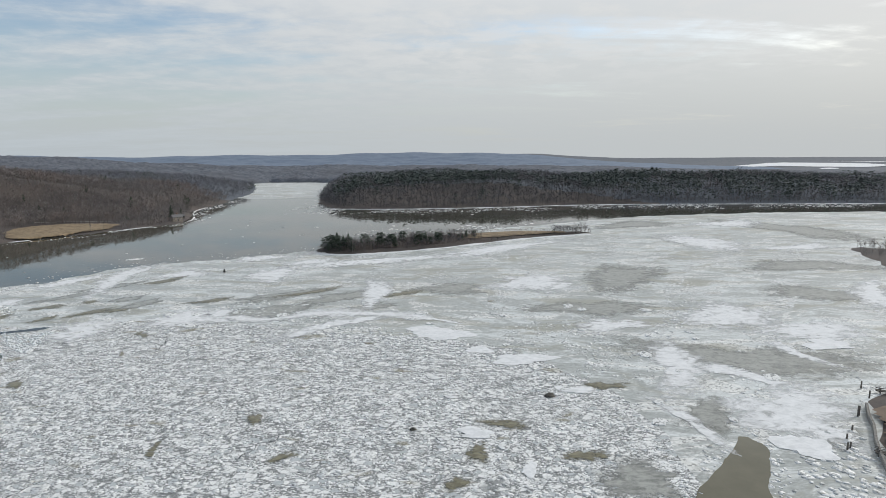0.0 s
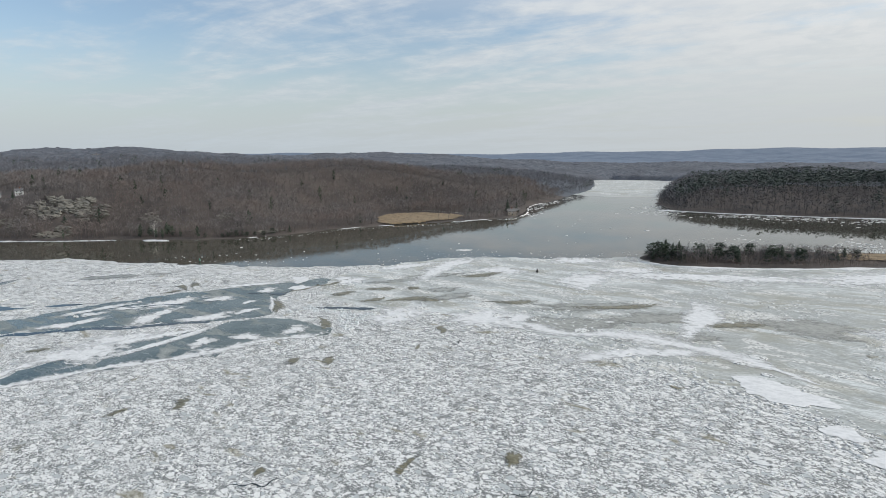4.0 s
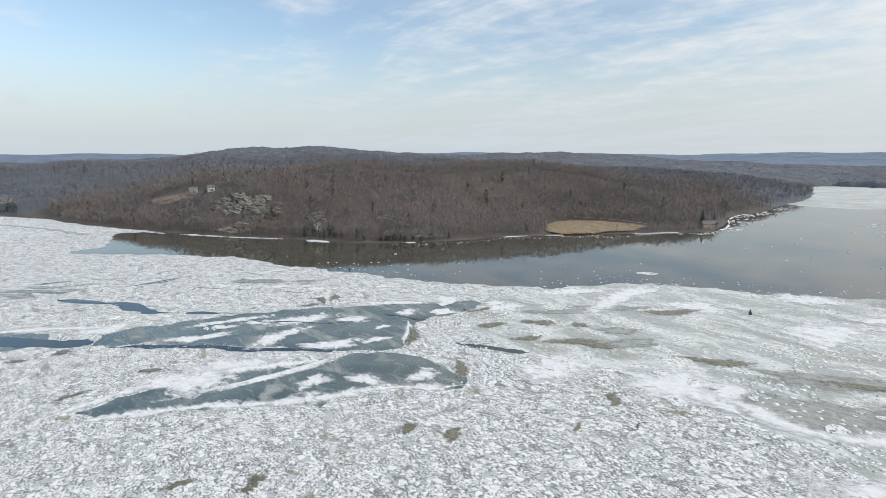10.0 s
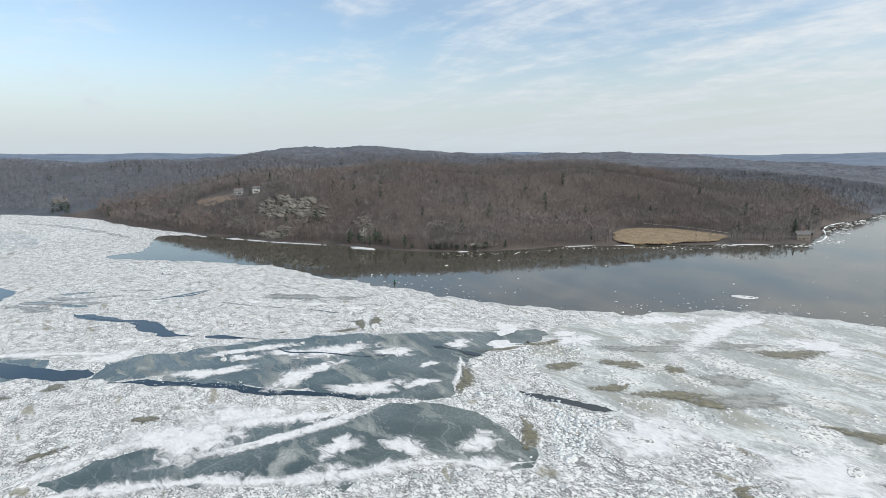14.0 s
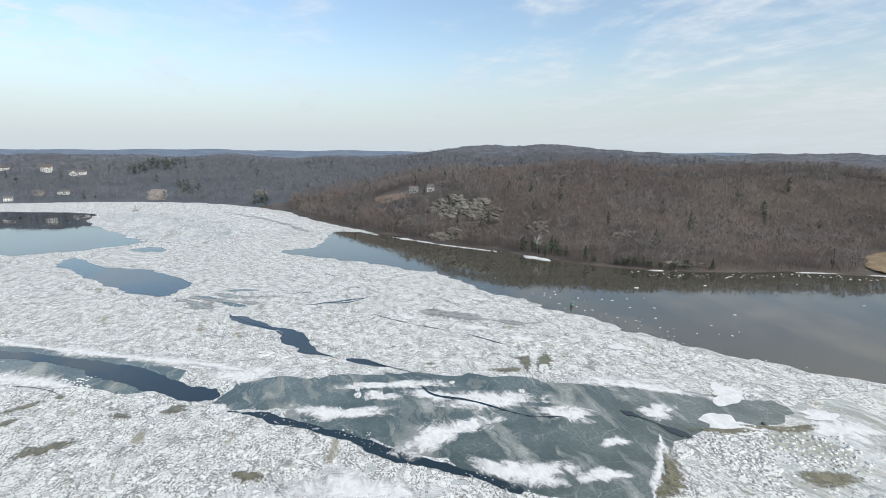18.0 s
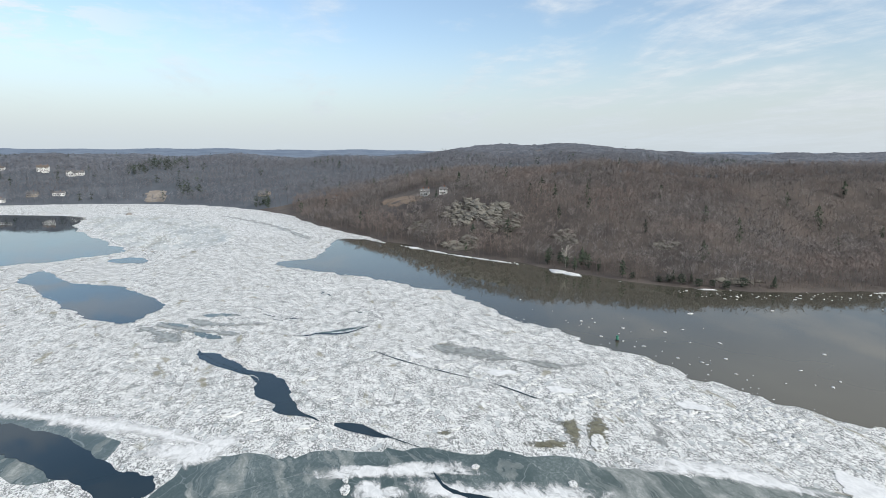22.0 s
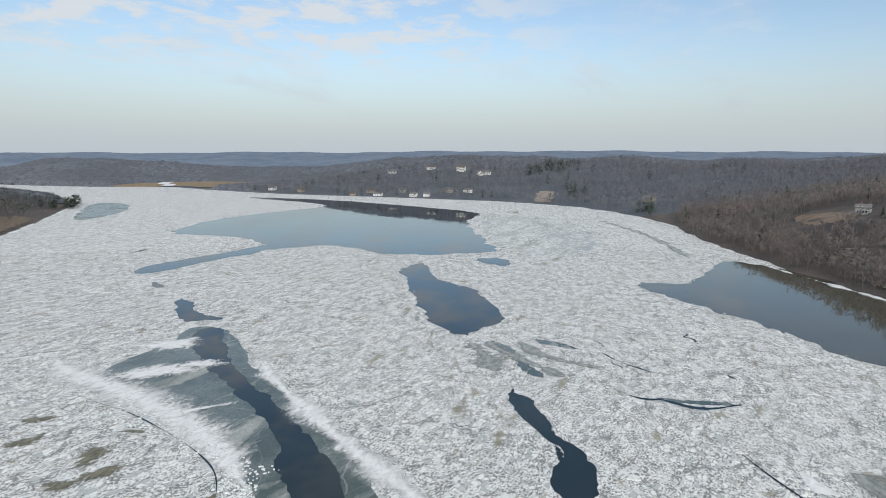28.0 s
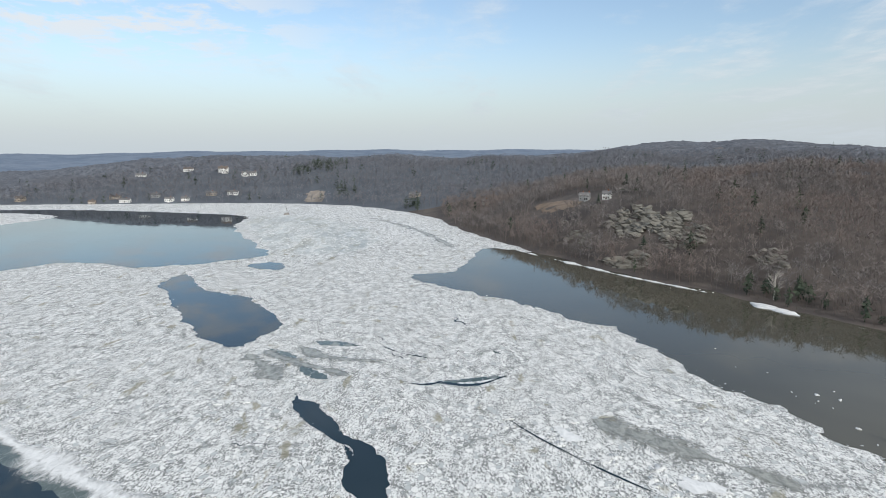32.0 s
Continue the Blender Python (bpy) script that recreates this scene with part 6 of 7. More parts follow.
# x, y, width, depth, eaves, turn, wall, roof, wing, chimneys, floors, label
HOUSES = [
    (-334, -309, 21, 10, 6.2, 142, WHITE_PAINT, ROOF_GREY, 1, 2, 2, "large white gabled house above a reedy hollow"),
    (-368, -346, 25, 9, 5.0, 150, TAN_PAINT, ROOF_BROWN, -1, 1, 1, "long shingled house with a pale end wing"),
    (-388, -448, 27, 10, 5.6, 140, WHITE_PAINT, ROOF_GREY, 1, 1, 2, "long white house with grey roof among hedges"),
    (-349, -463, 16, 9, 5.4, 120, WHITE_PAINT, ROOF_GREY, -1, 1, 2, "white gabled house on the slope"),
    (-334, -414, 19, 8, 3.6, 140, WHITE_PAINT, ROOF_GREY, 0, 1, 1, "low white house beside bare trees"),
    (-379, -547, 17, 9, 5.4, 130, WHITE_PAINT, ROOF_GREY, 1, 1, 2, "white house with twin gables"),
    (-388, -516, 20, 10, 5.4, 140, TAN_PAINT, ROOF_BROWN, 1, 1, 2, "brown-roofed house beside the road"),
    (-376, -633, 30, 11, 6.0, 145, TAN_PAINT, ROOF_BROWN, -1, 2, 2, "broad tan house high on the slope"),
    (-407, -665, 11, 9, 5.6, 140, WHITE_PAINT, ROOF_GREY, 0, 1, 2, "small white house under the wood"),
    (-434, -417, 25, 9, 4.6, 140, GREY_PAINT, ROOF_GREY, -1, 1, 2, "grey and white house with long hedge"),
    (-425, -449, 13, 8, 4.6, 140, TAN_PAINT, ROOF_BROWN, 0, 1, 1, "brown house behind bare trees"),
    (-478, -401, 14, 9, 4.6, 150, WHITE_PAINT, ROOF_GREY, 1, 1, 2, "white house with a low terrace"),
    (-533, -433, 14, 9, 5.0, 145, WHITE_PAINT, ROOF_GREY, 1, 1, 2, "white cottage beside the shore lawn"),
    (-577, -447, 17, 9, 5.4, 145, TAN_PAINT, ROOF_GREY, -1, 1, 2, "tan gabled house near the water"),
    (-492, -460, 23, 8, 3.2, 145, WHITE_PAINT, ROOF_BROWN, 0, 0, 1, "long low white outbuilding"),
    (-423, -311, 9, 7, 3.0, 150, TIMBER, ROOF_BROWN, 0, 0, 1, "small dark boathouse by the shore"),
    (-450, -363, 11, 8, 4.2, 150, GREY_PAINT, ROOF_GREY, 0, 1, 1, "small grey house on the lawn"),
    (-350, -254, 7, 5, 2.6, 140, GREY_PAINT, ROOF_GREY, 0, 0, 1, "small grey shed beside the shore"),
    (-668, -586, 30, 9, 3.4, 140, WHITE_PAINT, ROOF_GREY, 0, 0, 1, "long pale building behind the reeds"),
    (-1222, -607, 19, 10, 5.4, 95, WHITE_PAINT, ROOF_GREY, 0, 1, 2, "white house on the far shore"),
    (-1210, -527, 17, 10, 5.6, 100, TAN_PAINT, ROOF_BROWN, 1, 1, 2, "tan house among far shore trees"),
    (-1183, -392, 12, 8, 4.6, 95, TAN_PAINT, ROOF_BROWN, 0, 1, 1, "brown cottage on the far shore"),
    (-1196, -345, 20, 9, 4.4, 92, WHITE_PAINT, ROOF_GREY, 0, 1, 1, "low white house on the far shore"),
    (-1202, -275, 16, 9, 5.2, 92, WHITE_PAINT, ROOF_GREY, 1, 1, 2, "white house close to the far bank"),
    (-1205, -250, 14, 9, 5.2, 92, WHITE_PAINT, ROOF_GREY, 0, 1, 2, "white house beside a slipway"),
    (-1228, -310, 16, 9, 5.0, 90, GREY_PAINT, ROOF_GREY, 0, 1, 2, "grey house under far trees"),
    (-1235, -217, 19, 10, 5.0, 90, TAN_PAINT, ROOF_GREY, 0, 1, 2, "dark-roofed house beside pines"),
    (-1237, -181, 21, 9, 4.2, 90, WHITE_PAINT, ROOF_GREY, 0, 1, 1, "low pale house beside pines"),
    (-1220, -374, 20, 9, 4.4, 92, TAN_PAINT, ROOF_BROWN, 0, 1, 1, "long brown house behind shore trees"),
    (-1357, -397, 22, 9, 4.0, 95, WHITE_PAINT, ROOF_GREY, 0, 1, 1, "pale house high on the far ridge"),
    (-1385, -318, 22, 9, 4.6, 95, WHITE_PAINT, ROOF_BROWN, 0, 1, 1, "white house in a ridge clearing"),
    (-1375, -246, 22, 13, 8.0, 95, WHITE_PAINT, ROOF_BROWN, 1, 2, 2, "tall white mansion with brown roofs"),
    (-1359, -191, 34, 11, 5.0, 95, WHITE_PAINT, ROOF_GREY, -1, 2, 2, "broad white house on the far ridge"),
    (-749, 322, 9, 7, 5.4, 60, WHITE_PAINT, ROOF_GREY, 0, 1, 2, "small white gabled house above the rock bluff"),
    (-776, 309, 12, 8, 5.0, 70, GREY_PAINT, ROOF_GREY, 1, 2, 2, "grey house with white gables beside the meadow"),
    (-954, 231, 11, 8, 5.0, 75, GREY_PAINT, ROOF_GREY, 0, 1, 2, "grey house among bare shore trees"),
    (-1118, 137, 21, 10, 5.0, 60, TAN_PAINT, ROOF_GREY, 1, 1, 2, "tan house low in the woods"),
    (-1413, 736, 17, 9, 5.5, 60, WHITE_PAINT, ROOF_GREY, 1, 1, 2, "white house near the hill's crest"),
    (-320, 690, 14, 9, 5.4, 50, TAN_PAINT, ROOF_GREY, 0, 1, 2, "pale two-storey house on the cove point"),
    (-328, 722, 8, 6, 2.8, 40, TIMBER, ROOF_GREY, 0, 0, 1, "dark shed behind the cove house"),
    (-501, 1655, 20, 10, 5.5, 0, WHITE_PAINT, ROOF_GREY, 1, 1, 2, "white house at the cove's head"),
    (-433, 1700, 24, 10, 5.5, 0, WHITE_PAINT, ROOF_GREY, 0, 1, 2, "long white house at the cove's head"),
    (-388, 1660, 14, 9, 5.0, 0, TAN_PAINT, ROOF_GREY, 0, 1, 2, "tan house at the cove's head"),
    (-477, 1075, 12, 9, 5.0, 20, GREY_PAINT, ROOF_GREY, 0, 1, 2, "grey house in the woods by the cove"),
]


def build_houses():
    for x, y, w, d, h, turn, wall, roof, wing, chimneys, floors, label in HOUSES:
        house(x, y, w * 0.82, d * 0.85, h * 0.9, turn, wall, roof, label, wing, chimneys, floors)


build_houses()


# ---- trees that stand alone ----
def lone_bare(seed, bark, name="tree"):
    """A leafless tree of unit height: tapered trunk, limbs and twigs."""
    r = random.Random(seed)
    root = new(name)
    bm = bmesh.new()
    rod(bm, (0, 0, -0.02), (0.01, 0.0, 0.42), 0.020, 0.013, 7)
    rod(bm, (0.01, 0, 0.41), (-0.01, 0.01, 0.8), 0.013, 0.004, 6)
    part("trunk", bm, bark, root)
    bm = bmesh.new()
    twig = bmesh.new()
    for k in range(15):
        z0, a = r.uniform(0.22, 0.75), r.uniform(0, 6.3)
        reach = r.uniform(0.13, 0.30) * (1.1 - 0.4 * z0)
        end = Vector((math.cos(a) * reach, math.sin(a) * reach, min(0.96, z0 + r.uniform(0.10, 0.27))))
        base = Vector((0, 0, z0))
        mid = base.lerp(end, 0.5) + Vector((0, 0, -0.02))
        rod(bm, base, mid, 0.007, 0.005, 4)
        rod(bm, mid, end, 0.005, 0.0015, 4)
        for j in range(9):
            p = base.lerp(end, r.uniform(0.35, 1.0))
            q = p + Vector((r.gauss(0, 0.06), r.gauss(0, 0.06), r.uniform(0.0, 0.13)))
            t = Vector((r.uniform(-1, 1), r.uniform(-1, 1), 0)).normalized() * 0.0028
            twig.faces.new([twig.verts.new(v) for v in (p - t, p + t, q)])
    part("branchwork", bm, bark, root)
    part("crown", twig, bark, root)
    return root


def lone_pine(seed):
    """An evergreen of unit height: trunk and ragged tiers of boughs."""
    r = random.Random(seed)
    root = new("evergreen_tree")
    bm = bmesh.new()
    rod(bm, (0, 0, -0.02), (0, 0, 0.93), 0.016, 0.003, 6)
    part("trunk", bm, BARK, root)
    bm = bmesh.new()
    for k in range(15):
        f = k / 14
        z = 0.14 + 0.82 * f
        for j in range(9):
            a = j / 9 * 6.283 + r.uniform(0, 0.8)
            reach = (0.20 * (1 - f) ** 0.8 + 0.02) * r.uniform(0.6, 1.25)
            tip = Vector((math.cos(a) * reach, math.sin(a) * reach, z - r.uniform(0.0, 0.07)))
            w = r.uniform(0.25, 0.5)
            p, q = (Vector((math.cos(a + s * w) * reach * 0.7, math.sin(a + s * w) * reach * 0.7, z - 0.01)) for s in (-1, 1))
            top = bm.verts.new((0, 0, z + 0.05))
            vp, vt, vq = bm.verts.new(p), bm.verts.new(tip), bm.verts.new(q)
            bm.faces.new((top, vp, vt))
            bm.faces.new((top, vt, vq))
    part("crown", bm, NEEDLE, root)
    return root


def lone_full(seed):
    """A bushy evergreen of unit height with a rounded, uneven crown."""
    root = new("evergreen_tree")
    bm = bmesh.new()
    rod(bm, (0, 0, -0.02), (0, 0, 0.75), 0.018, 0.006, 6)
    part("trunk", bm, BARK, root)
    t = clump_template(seed, 190, 0.16, 0.23)[2:] 
    ob = new("crown", mesh_from("crown", t.reshape(-1, 3), np.arange(len(t) * 3).reshape(-1, 3), [NEEDLE]))
    ob.parent = root
    return root


def stand(root, x, y, tall, turn, label, category, group="", wide=1.0):
    m = pose(x, y, max(z_at(x, y), 0.0) - 0.1, 0, 0, turn) @ Matrix.Diagonal((tall * wide, tall * wide, tall, 1))
    return tagged(copy_thing(root, m), label, category, group)


def build_lone_trees():
    r = random.Random(7)
    bare = [lone_bare(s, BARK) for s in (601, 602, 603)]
    pine = [lone_pine(s) for s in (611, 612)]
    full = [lone_full(s) for s in (614, 615, 616)]
    syc = lone_bare(621, BARK_PALE, "sycamore_tree")
    stand(syc, -536, 351, 18, 20, "tall sycamore with chalk-white bare limbs at the shore", "tree", "", 1.15)
    # island: evergreens thick at the west end, thinning eastward
    for k in range(105):
        f = r.random() ** 1.2
        x = -98 + f * 135
        mid = 478 + max(0, (x + 60)) * 0.62
        y = mid + r.uniform(-1, 1) * 20 * (1 - 0.55 * f)
        if float(within(np.array([x]), np.array([y]), ISLE)[0]) < 4:
            continue
        ever = r.random() < 0.50 - 0.35 * f
        tall = r.uniform(8, 15) * (1 - 0.35 * f)
        if ever:
            stand(r.choice(full + full + pine), x, y, tall * 0.9, r.uniform(0, 360), "dark evergreen on the small island", "tree", "island trees", 1.5)
        else:
            stand(r.choice(bare), x, y, tall, r.uniform(0, 360), "bare hardwood on the small island", "tree", "island trees", 1.25)
    for x, y, tall in ((132, 570, 11), (137, 568, 13), (142, 572, 12), (128, 566, 8), (147, 570, 6)):
        stand(r.choice(bare), x, y, tall, r.uniform(0, 360), "bare tree at the island's reedy tip", "tree", "island trees", 1.4)
    # conifers that mark the hillside and the cove point
    for x, y, tall in ((-336, 712, 17), (-352, 690, 9), (-385, 700, 10), (-770, 345, 18), (-760, 352, 15), (-740, 312, 9), (-445, 440, 8), (-478, 395, 7), (-470, 402, 6)):
        stand(r.choice(pine), x, y, tall, r.uniform(0, 360), "tall dark conifer standing alone", "tree", "", 1.35)
    for x, y, tall in ((-470, 385, 5), (-465, 390, 6), (-458, 397, 5), (-474, 381, 4), (-450, 410, 5), (-486, 370, 4), (-448, 420, 6), (-455, 404, 4)):
        stand(r.choice(full), x - 4, y + 4, tall, r.uniform(0, 360), "low bushy evergreen on the rocky bank", "shrub", "bank evergreens", 1.9)
    # village gardens
    for x, y, tall in ((-345, -330, 9), (-352, -336, 8), (-318, -316, 11), (-310, -312, 12), (-324, -325, 9), (-378, -395, 11), (-384, -402, 12), (-392, -408, 11), (-400, -414, 12), (-372, -388, 10),
                       (-410, -432, 11), (-350, -395, 9), (-343, -400, 10), (-470, -380, 12), (-465, -374, 11), (-474, -388, 10), (-455, -352, 12), (-450, -346, 10), (-430, -352, 9), (-500, -420, 8),
                       (-512, -440, 9), (-560, -470, 8), (-330, -450, 9), (-322, -440, 10), (-318, -430, 9), (-365, -500, 9), (-358, -490, 10), (-350, -500, 9), (-810, -640, 14), (-800, -630, 13),
                       (-820, -655, 15), (-835, -668, 12), (-790, -640, 12), (-770, -625, 12), (-845, -680, 16), (-780, -655, 11)):
        stand(r.choice(full), x + r.uniform(-3, 3), y + r.uniform(-3, 3), tall, r.uniform(0, 360), "bushy dark evergreen in a village garden", "tree", "garden evergreens", r.uniform(1.4, 2.1))
    for x, y, tall in ((-372, -300, 10), (-385, -295, 9), (-392, -288, 11), (-402, -292, 10), (-345, -268, 8), (-352, -262, 8), (-360, -258, 7), (-430, -330, 9), (-318, -395, 13), (-312, -380, 14), (-306, -372, 13),
                       (-440, -340, 9), (-505, -375, 9), (-520, -385, 8), (-545, -410, 9), (-590, -440, 9), (-610, -455, 10), (-860, -690, 11), (-868, -698, 12), (-850, -684, 10), (-872, -706, 9)):
        stand(r.choice(bare), x, y, tall, r.uniform(0, 360), "bare spreading tree above the shore lawn", "tree", "garden trees", 1.5)
    for ob in bare + pine + full + [syc]:
        for o in (*ob.children_recursive, ob):
            bpy.data.objects.remove(o)


build_lone_trees()


def build_brush():
    """Low brown brush: the island's floor, the foot of the hillside, the near bank."""
    r = np.random.RandomState(700)
    tpl = [bare_template(s, 5, 26, 0.012) * np.array([2.2, 2.2, 1.0]) for s in (701, 702, 703)]
    px, py = scatter(-110, 150, 450, 585, 2.4, 704)
    keep = (within(px, py, ISLE) > 1.5) & ~inside(px, py, REED_ISLE)
    grow("island_brush", tpl, px[keep], py[keep], r.uniform(1.5, 4.5, keep.sum()), BRUSH, "tangled brown brush on the island", "brush")
    px, py = scatter(-900, -290, 200, 700, 3.6, 705)
    dn, ds, di = inland(px, py)
    keep = (dn > 1.0) & (dn < 26) & ~inside(px, py, FIELD)
    grow("bank_brush", tpl, px[keep], py[keep], r.uniform(1.5, 5.0, keep.sum()), BRUSH, "brown brush along the rocky bank", "brush")
    px, py = scatter(-900, -270, -720, -190, 4.5, 706)
    dn, ds, di = inland(px, py)
    keep = (ds > 1.0) & (ds < 9)
    grow("bank_brush", tpl, px[keep], py[keep], r.uniform(1.0, 2.5, keep.sum()), BRUSH, "low brown brush along the garden shore", "brush")


build_brush()


# ---- small things on the river ----
def pier(x, y, turn, length, width, label, rails=True):
    root = new("pier")
    r = random.Random(int(x * 7 + y))
    bm = bmesh.new()
    box(bm, length / 2, -width / 2 + 0.1, 0.85, length, 0.15, 0.25)
    part("beam", bm, TIMBER, root)
    bm = bmesh.new()
    box(bm, length / 2, width / 2 - 0.1, 0.85, length, 0.15, 0.25)
    part("beam", bm, TIMBER, root)
    bm = bmesh.new()
    box(bm, 0.15, 0, 1.02, 0.28, width, 0.08)
    plank = part("plank", bm, TIMBER, root)
    for k in range(1, int(length / 0.32)):
        o = new("plank", plank.data)
        o.parent = root
        o.matrix_basis = pose(k * 0.32, r.uniform(-0.03, 0.03), r.uniform(-0.01, 0.01))
    for k in range(int(length / 2.5) + 1):
        for side in (-1, 1):
            bm = bmesh.new()
            rod(bm, (k * 2.5 + 0.2, side * (width / 2 + 0.1), -1.0), (k * 2.5 + 0.2, side * (width / 2 + 0.1), 2.0 if rails else 1.3), 0.13, 0.12, 8)
            part("post", bm, TIMBER, root)
    if rails:
        for side in (-1, 1):
            for z in (1.5, 1.95):
                bm = bmesh.new()
                box(bm, length / 2, side * (width / 2 + 0.1), z, length, 0.06, 0.12)
                part("rail", bm, TIMBER, root)
    root.matrix_world = pose(x, y, 0.1, 0, 0, turn)
    return tagged(root, label, "pier", "piers along the shore")


def piling(x, y, tall, r0, label="weathered timber piling standing in river ice"):
    root = new("piling")
    bm = bmesh.new()
    rod(bm, (0, 0, -1), (0.04, 0.02, tall), r0, r0 * 0.85, 9)
    part("post", bm, TIMBER, root)
    bm = bmesh.new()
    rod(bm, (0.04, 0.02, tall), (0.04, 0.02, tall + 0.12), r0 * 0.95, r0 * 0.3, 9)
    part("cap", bm, DARK_METAL, root)
    root.matrix_world = pose(x, y, 0.02)
    return tagged(root, label, "piling", "pilings by the shore")


pier(124, 137, 150, 11, 1.8, "weathered timber pier with handrails over ice")
pier(152, 178, 150, 9, 1.6, "short timber pier with handrails over ice")
for x, y, tall in ((142, 186, 2.6), (126, 165, 3.4), (118, 156, 1.6), (109, 145, 2.2), (113, 151, 1.6), (139, 178, 2.6), (110.5, 146, 1.8), (126.8, 165.6, 3.0)):
    piling(x, y, tall, 0.26)
pier(-336, -238, 110, 18, 1.6, "low timber dock beside the garden shore", False)
pier(-343, -238, 140, 26, 1.6, "long low timber dock over shore ice", False)
pier(-389, -262, 120, 12, 1.4, "short timber dock over shore ice", False)
pier(-290, -206, 120, 11, 1.8, "old timber dock over shore ice", False)
for x, y in ((-344, -217), (-356, -226), (-358, -227), (-395, -249), (-397, -246), (-300, -190), (-420, -272), (-372, -225)):
    piling(x, y, 1.8, 0.22)


def seawall():
    root = new("seawall")
    line = [(133, 171), (128, 163), (125, 157), (119, 148), (115, 141), (111, 133)]
    r = random.Random(5)
    bm = bmesh.new()
    box(bm, 0, 0, 0, 1, 0.7, 0.55, 0, 0.08)
    stone = part("stone", bm, STONE, root)
    first = True
    for (x0, y0), (x1, y1) in zip(line, line[1:]):
        d = math.hypot(x1 - x0, y1 - y0)
        a = math.degrees(math.atan2(y1 - y0, x1 - x0))
        for row in range(3):
            k = 0.0
            while k < d:
                o = stone if first else new("stone", stone.data)
                first = False
                o.parent = root
                f = k / d
                o.matrix_basis = pose(x0 + (x1 - x0) * f, y0 + (y1 - y0) * f, 0.25 + row * 0.52 + r.uniform(-0.03, 0.03), r.uniform(-4, 4), r.uniform(-4, 4), a + r.uniform(-4, 4))
                k += r.uniform(0.9, 1.05)
    tagged(root, "dark fieldstone seawall holding a brown garden bank", "seawall")
    drape("garden_bank", [(134, 171), (129, 163), (126, 157), (120, 148), (116, 141), (112, 132), (150, 120), (170, 160)], HILL_GRASS, 0.75, 1.2, "brown winter garden behind the seawall", "lawn", seed=81)


seawall()


def channel_marker(x, y):
    root = new("channel_marker")
    bm = bmesh.new()
    bmesh.ops.create_cone(bm, cap_ends=True, segments=14, radius1=4.2, radius2=2.4, depth=2.4, matrix=Matrix.Translation((0, 0, 0.9)))
    for v in bm.verts:
        v.co += Vector((noise.noise(v.co * 0.9), noise.noise(v.co * 0.9 + Vector((5, 0, 0))), 0.4 * noise.noise(v.co + Vector((0, 7, 0)))))
    part("rock_base", bm, STONE, root)
    bm = bmesh.new()
    for a in range(4):
        rod(bm, (math.cos(a * 1.57) * 1.4, math.sin(a * 1.57) * 1.4, 1.6), (math.cos(a * 1.57) * 0.4, math.sin(a * 1.57) * 0.4, 7.6), 0.09, 0.07, 6)
    for z in (3.2, 5.2):
        rod(bm, (-1.0, 0, z), (1.0, 0, z), 0.05, 0.05, 5)
        rod(bm, (0, -1.0, z), (0, 1.0, z), 0.05, 0.05, 5)
    part("tower", bm, DARK_METAL, root)
    bm = bmesh.new()
    box(bm, 0, 0.5, 7.0, 1.8, 0.08, 1.8)
    part("board", bm, WHITE_PAINT, root, "pale day board")
    bm = bmesh.new()
    rod(bm, (0, 0, 7.6), (0, 0, 8.6), 0.25, 0.2, 8)
    part("lantern", bm, DARK_METAL, root)
    root.matrix_world = pose(x, y, 0.1, 0, 0, 60)
    tagged(root, "skeleton channel marker on a rock base in ice", "marker")


channel_marker(-1000, -28)


def nun_buoy(x, y, tilt):
    root = new("buoy")
    bm = bmesh.new()
    rod(bm, (0, 0, -0.6), (0, 0, 1.1), 0.75, 0.7, 14)
    part("drum", bm, DARK_METAL, root)
    bm = bmesh.new()
    rod(bm, (0, 0, 1.1), (0, 0, 2.9), 0.62, 0.18, 14)
    part("cone", bm, DARK_METAL, root)
    bm = bmesh.new()
    rod(bm, (0, -0.2, 2.9), (0, 0.2, 3.2), 0.05, 0.05, 6)
    part("ring", bm, DARK_METAL, root)
    root.matrix_world = pose(x, y, 0.1, tilt, 8, 0)
    tagged(root, "dark buoy tilted over in the ice", "buoy")


nun_buoy(-150, 388, 18)


def can_buoy(x, y):
    root = new("buoy")
    bm = bmesh.new()
    rod(bm, (0, 0, -0.5), (0, 0, 0.7), 0.8, 0.75, 14)
    part("float", bm, DARK_METAL, root)
    bm = bmesh.new()
    rod(bm, (0, 0, 0.7), (0, 0, 2.4), 0.55, 0.5, 14)
    part("can", bm, GREEN_PAINT, root, "green painted can")
    root.matrix_world = pose(x, y, 0.05, 4, 3, 0)
    tagged(root, "green can buoy floating at the edge of the ice", "buoy")


can_buoy(-387, 298)


def dark_lump(x, y, size, seed, label):
    bm = bmesh.new()
    bmesh.ops.create_icosphere(bm, subdivisions=2, radius=size)
    for v in bm.verts:
        v.co = Vector((v.co.x * 1.2, v.co.y * 0.8, max(v.co.z, -0.1 * size) * 0.8)) + 0.35 * size * Vector((noise.noise(v.co * 1.5 + Vector((seed, 0, 0))), noise.noise(v.co * 1.5 + Vector((0, seed, 0))), noise.noise(v.co * 1.5)))
    ob = part("ice_block", bm, LUMP)
    ob.location = (x, y, 0.12)
    tagged(ob, label, "ice block")


dark_lump(35, 181, 1.5, 3, "silt-dark upturned ice block on the river")
dark_lump(-9, 158, 0.9, 6, "small dark ice block on the river")
dark_lump(-250, 286, 0.8, 9, "small dark ice block beside a crack")


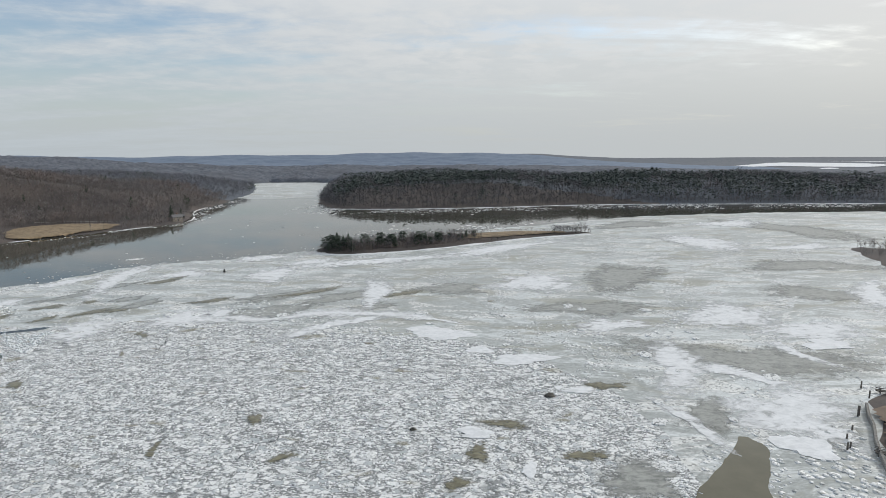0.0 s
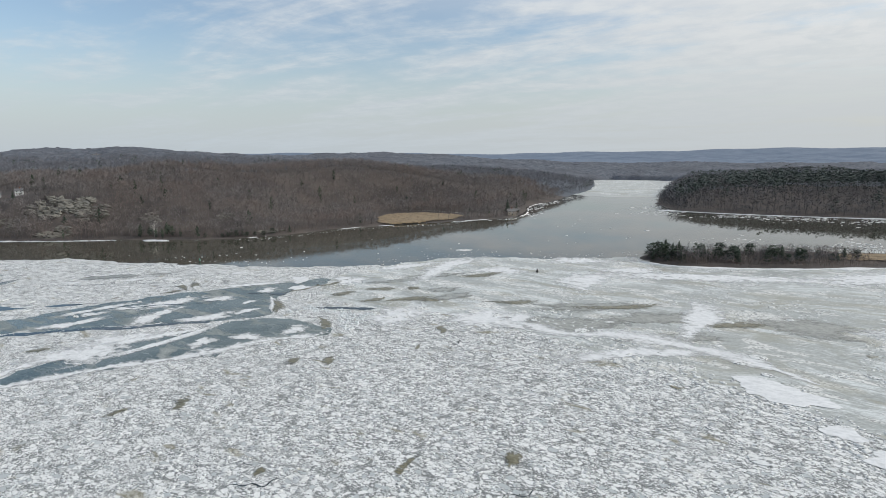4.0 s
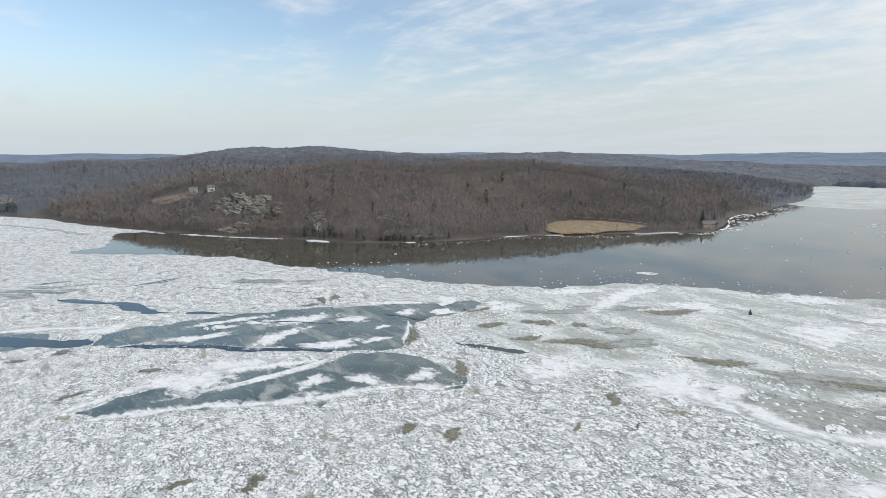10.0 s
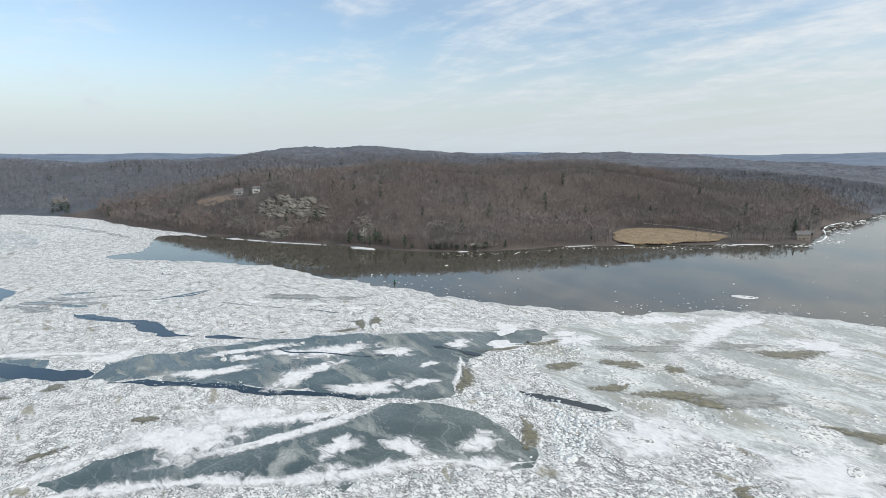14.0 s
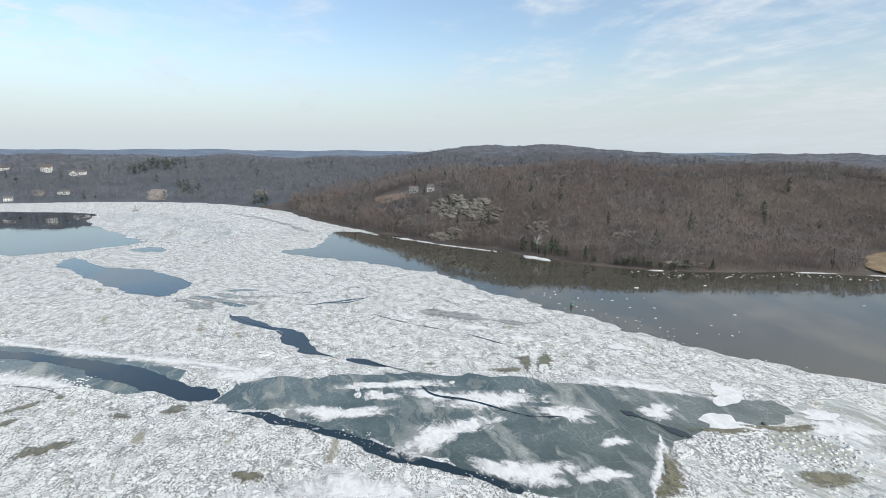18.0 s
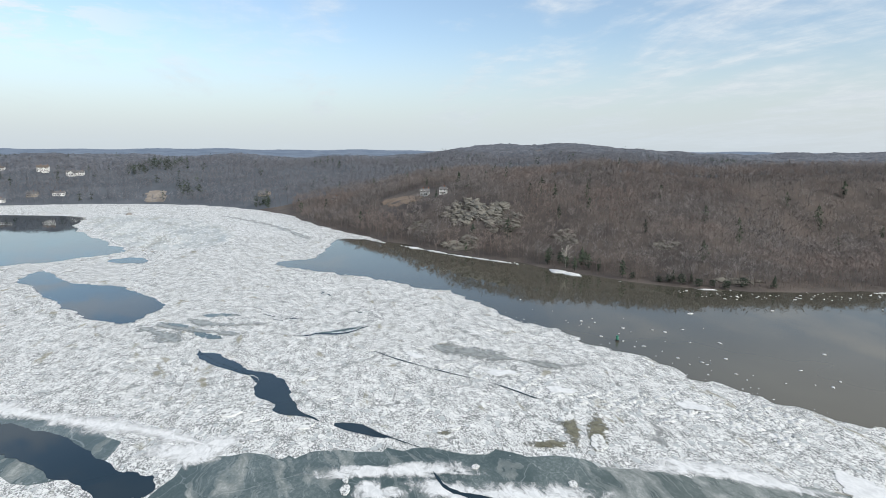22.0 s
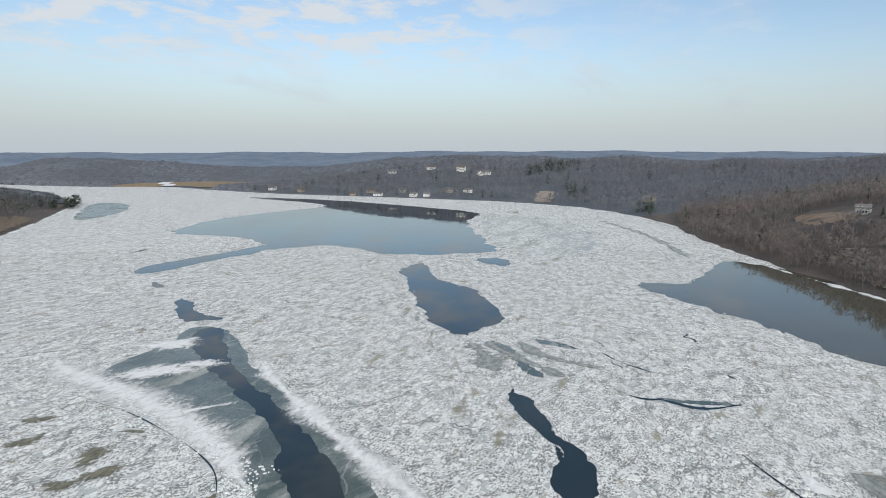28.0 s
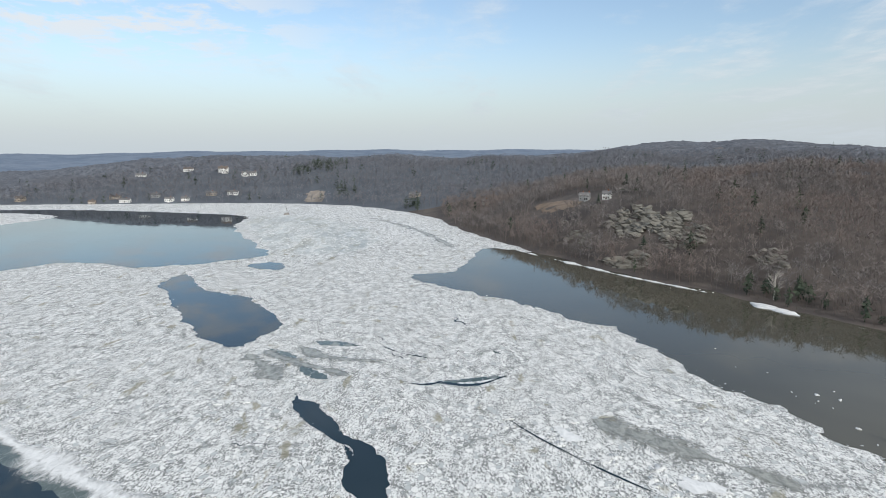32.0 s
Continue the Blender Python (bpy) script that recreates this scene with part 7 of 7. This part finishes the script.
# ---- single floes that can be told apart ----
def floe_mesh(seed, sides=11):
    r = np.random.RandomState(seed)
    ang = (np.arange(sides) + r.uniform(-0.35, 0.35, sides)) / sides * 2 * np.pi
    rad = r.uniform(0.78, 1.1, sides)
    u, v = np.cos(ang) * rad, np.sin(ang) * rad * r.uniform(0.55, 0.85)
    vs = [(x * 0.93, y * 0.93, 0.05) for x, y in zip(u, v)] + [(x, y, 0.035) for x, y in zip(u, v)] + [(x * 1.02, y * 1.02, -0.03) for x, y in zip(u, v)]
    n = sides
    fs = [tuple(range(n))]
    for ring in range(2):
        fs += [(ring * n + (i + 1) % n, ring * n + i, (ring + 1) * n + i, (ring + 1) * n + (i + 1) % n) for i in range(n)]
    me = bpy.data.meshes.new("ice_floe")
    me.from_pydata(vs, [], fs)
    me.materials.append(FLOE)
    me.update()
    return me


FLOE_MESHES = [floe_mesh(s) for s in range(801, 809)]


def floe(x, y, size, turn, k, label="white ice floe with a worn edge", z=0.06):
    ob = new("ice_floe", FLOE_MESHES[k % 8])
    ob.matrix_world = pose(x, y, z, 0, 0, turn) @ Matrix.Diagonal((size, size, 4.0, 1))
    return tagged(ob, label, "ice floe", "loose ice floes")


def build_floes():
    r = random.Random(17)
    floe(-238, 440, 7, 30, 0, "broad white floe adrift on open water", 0.08)
    for k in range(60):
        a = k * 2.399
        x, y = -250 + r.uniform(-170, 260), 300 + r.uniform(-40, 330)
        p = np.array([x]), np.array([y])
        dn, ds, di = inland(*p)
        if float(within(*p, BAY)[0]) > 4 and max(float(dn[0]), float(ds[0]), float(di[0])) < -4:
            floe(x, y, 0.35 + 1.5 * r.random() ** 3, r.uniform(0, 360), k, "small white floe adrift on open water", 0.08)
    for k in range(150):
        x, y = r.uniform(-420, 130), r.uniform(100, 300)
        p = np.array([x]), np.array([y])
        if all(float(within(*p, q)[0]) < -3 for q in OPEN) and float(edge_distance(*p, FLIGHT, False)[0]) > 60 and y > 90 + 0.25 * x:
            thin = any(float(within(*p, q)[0]) > 0 for q in THIN)
            floe(x, y, r.uniform(1.6, 4.0) if not thin else r.uniform(1.0, 2.4), r.uniform(0, 360), k, "flat pale floe frozen into the thin ice" if thin else "flat pale floe frozen into the pack", 0.10)


build_floes()
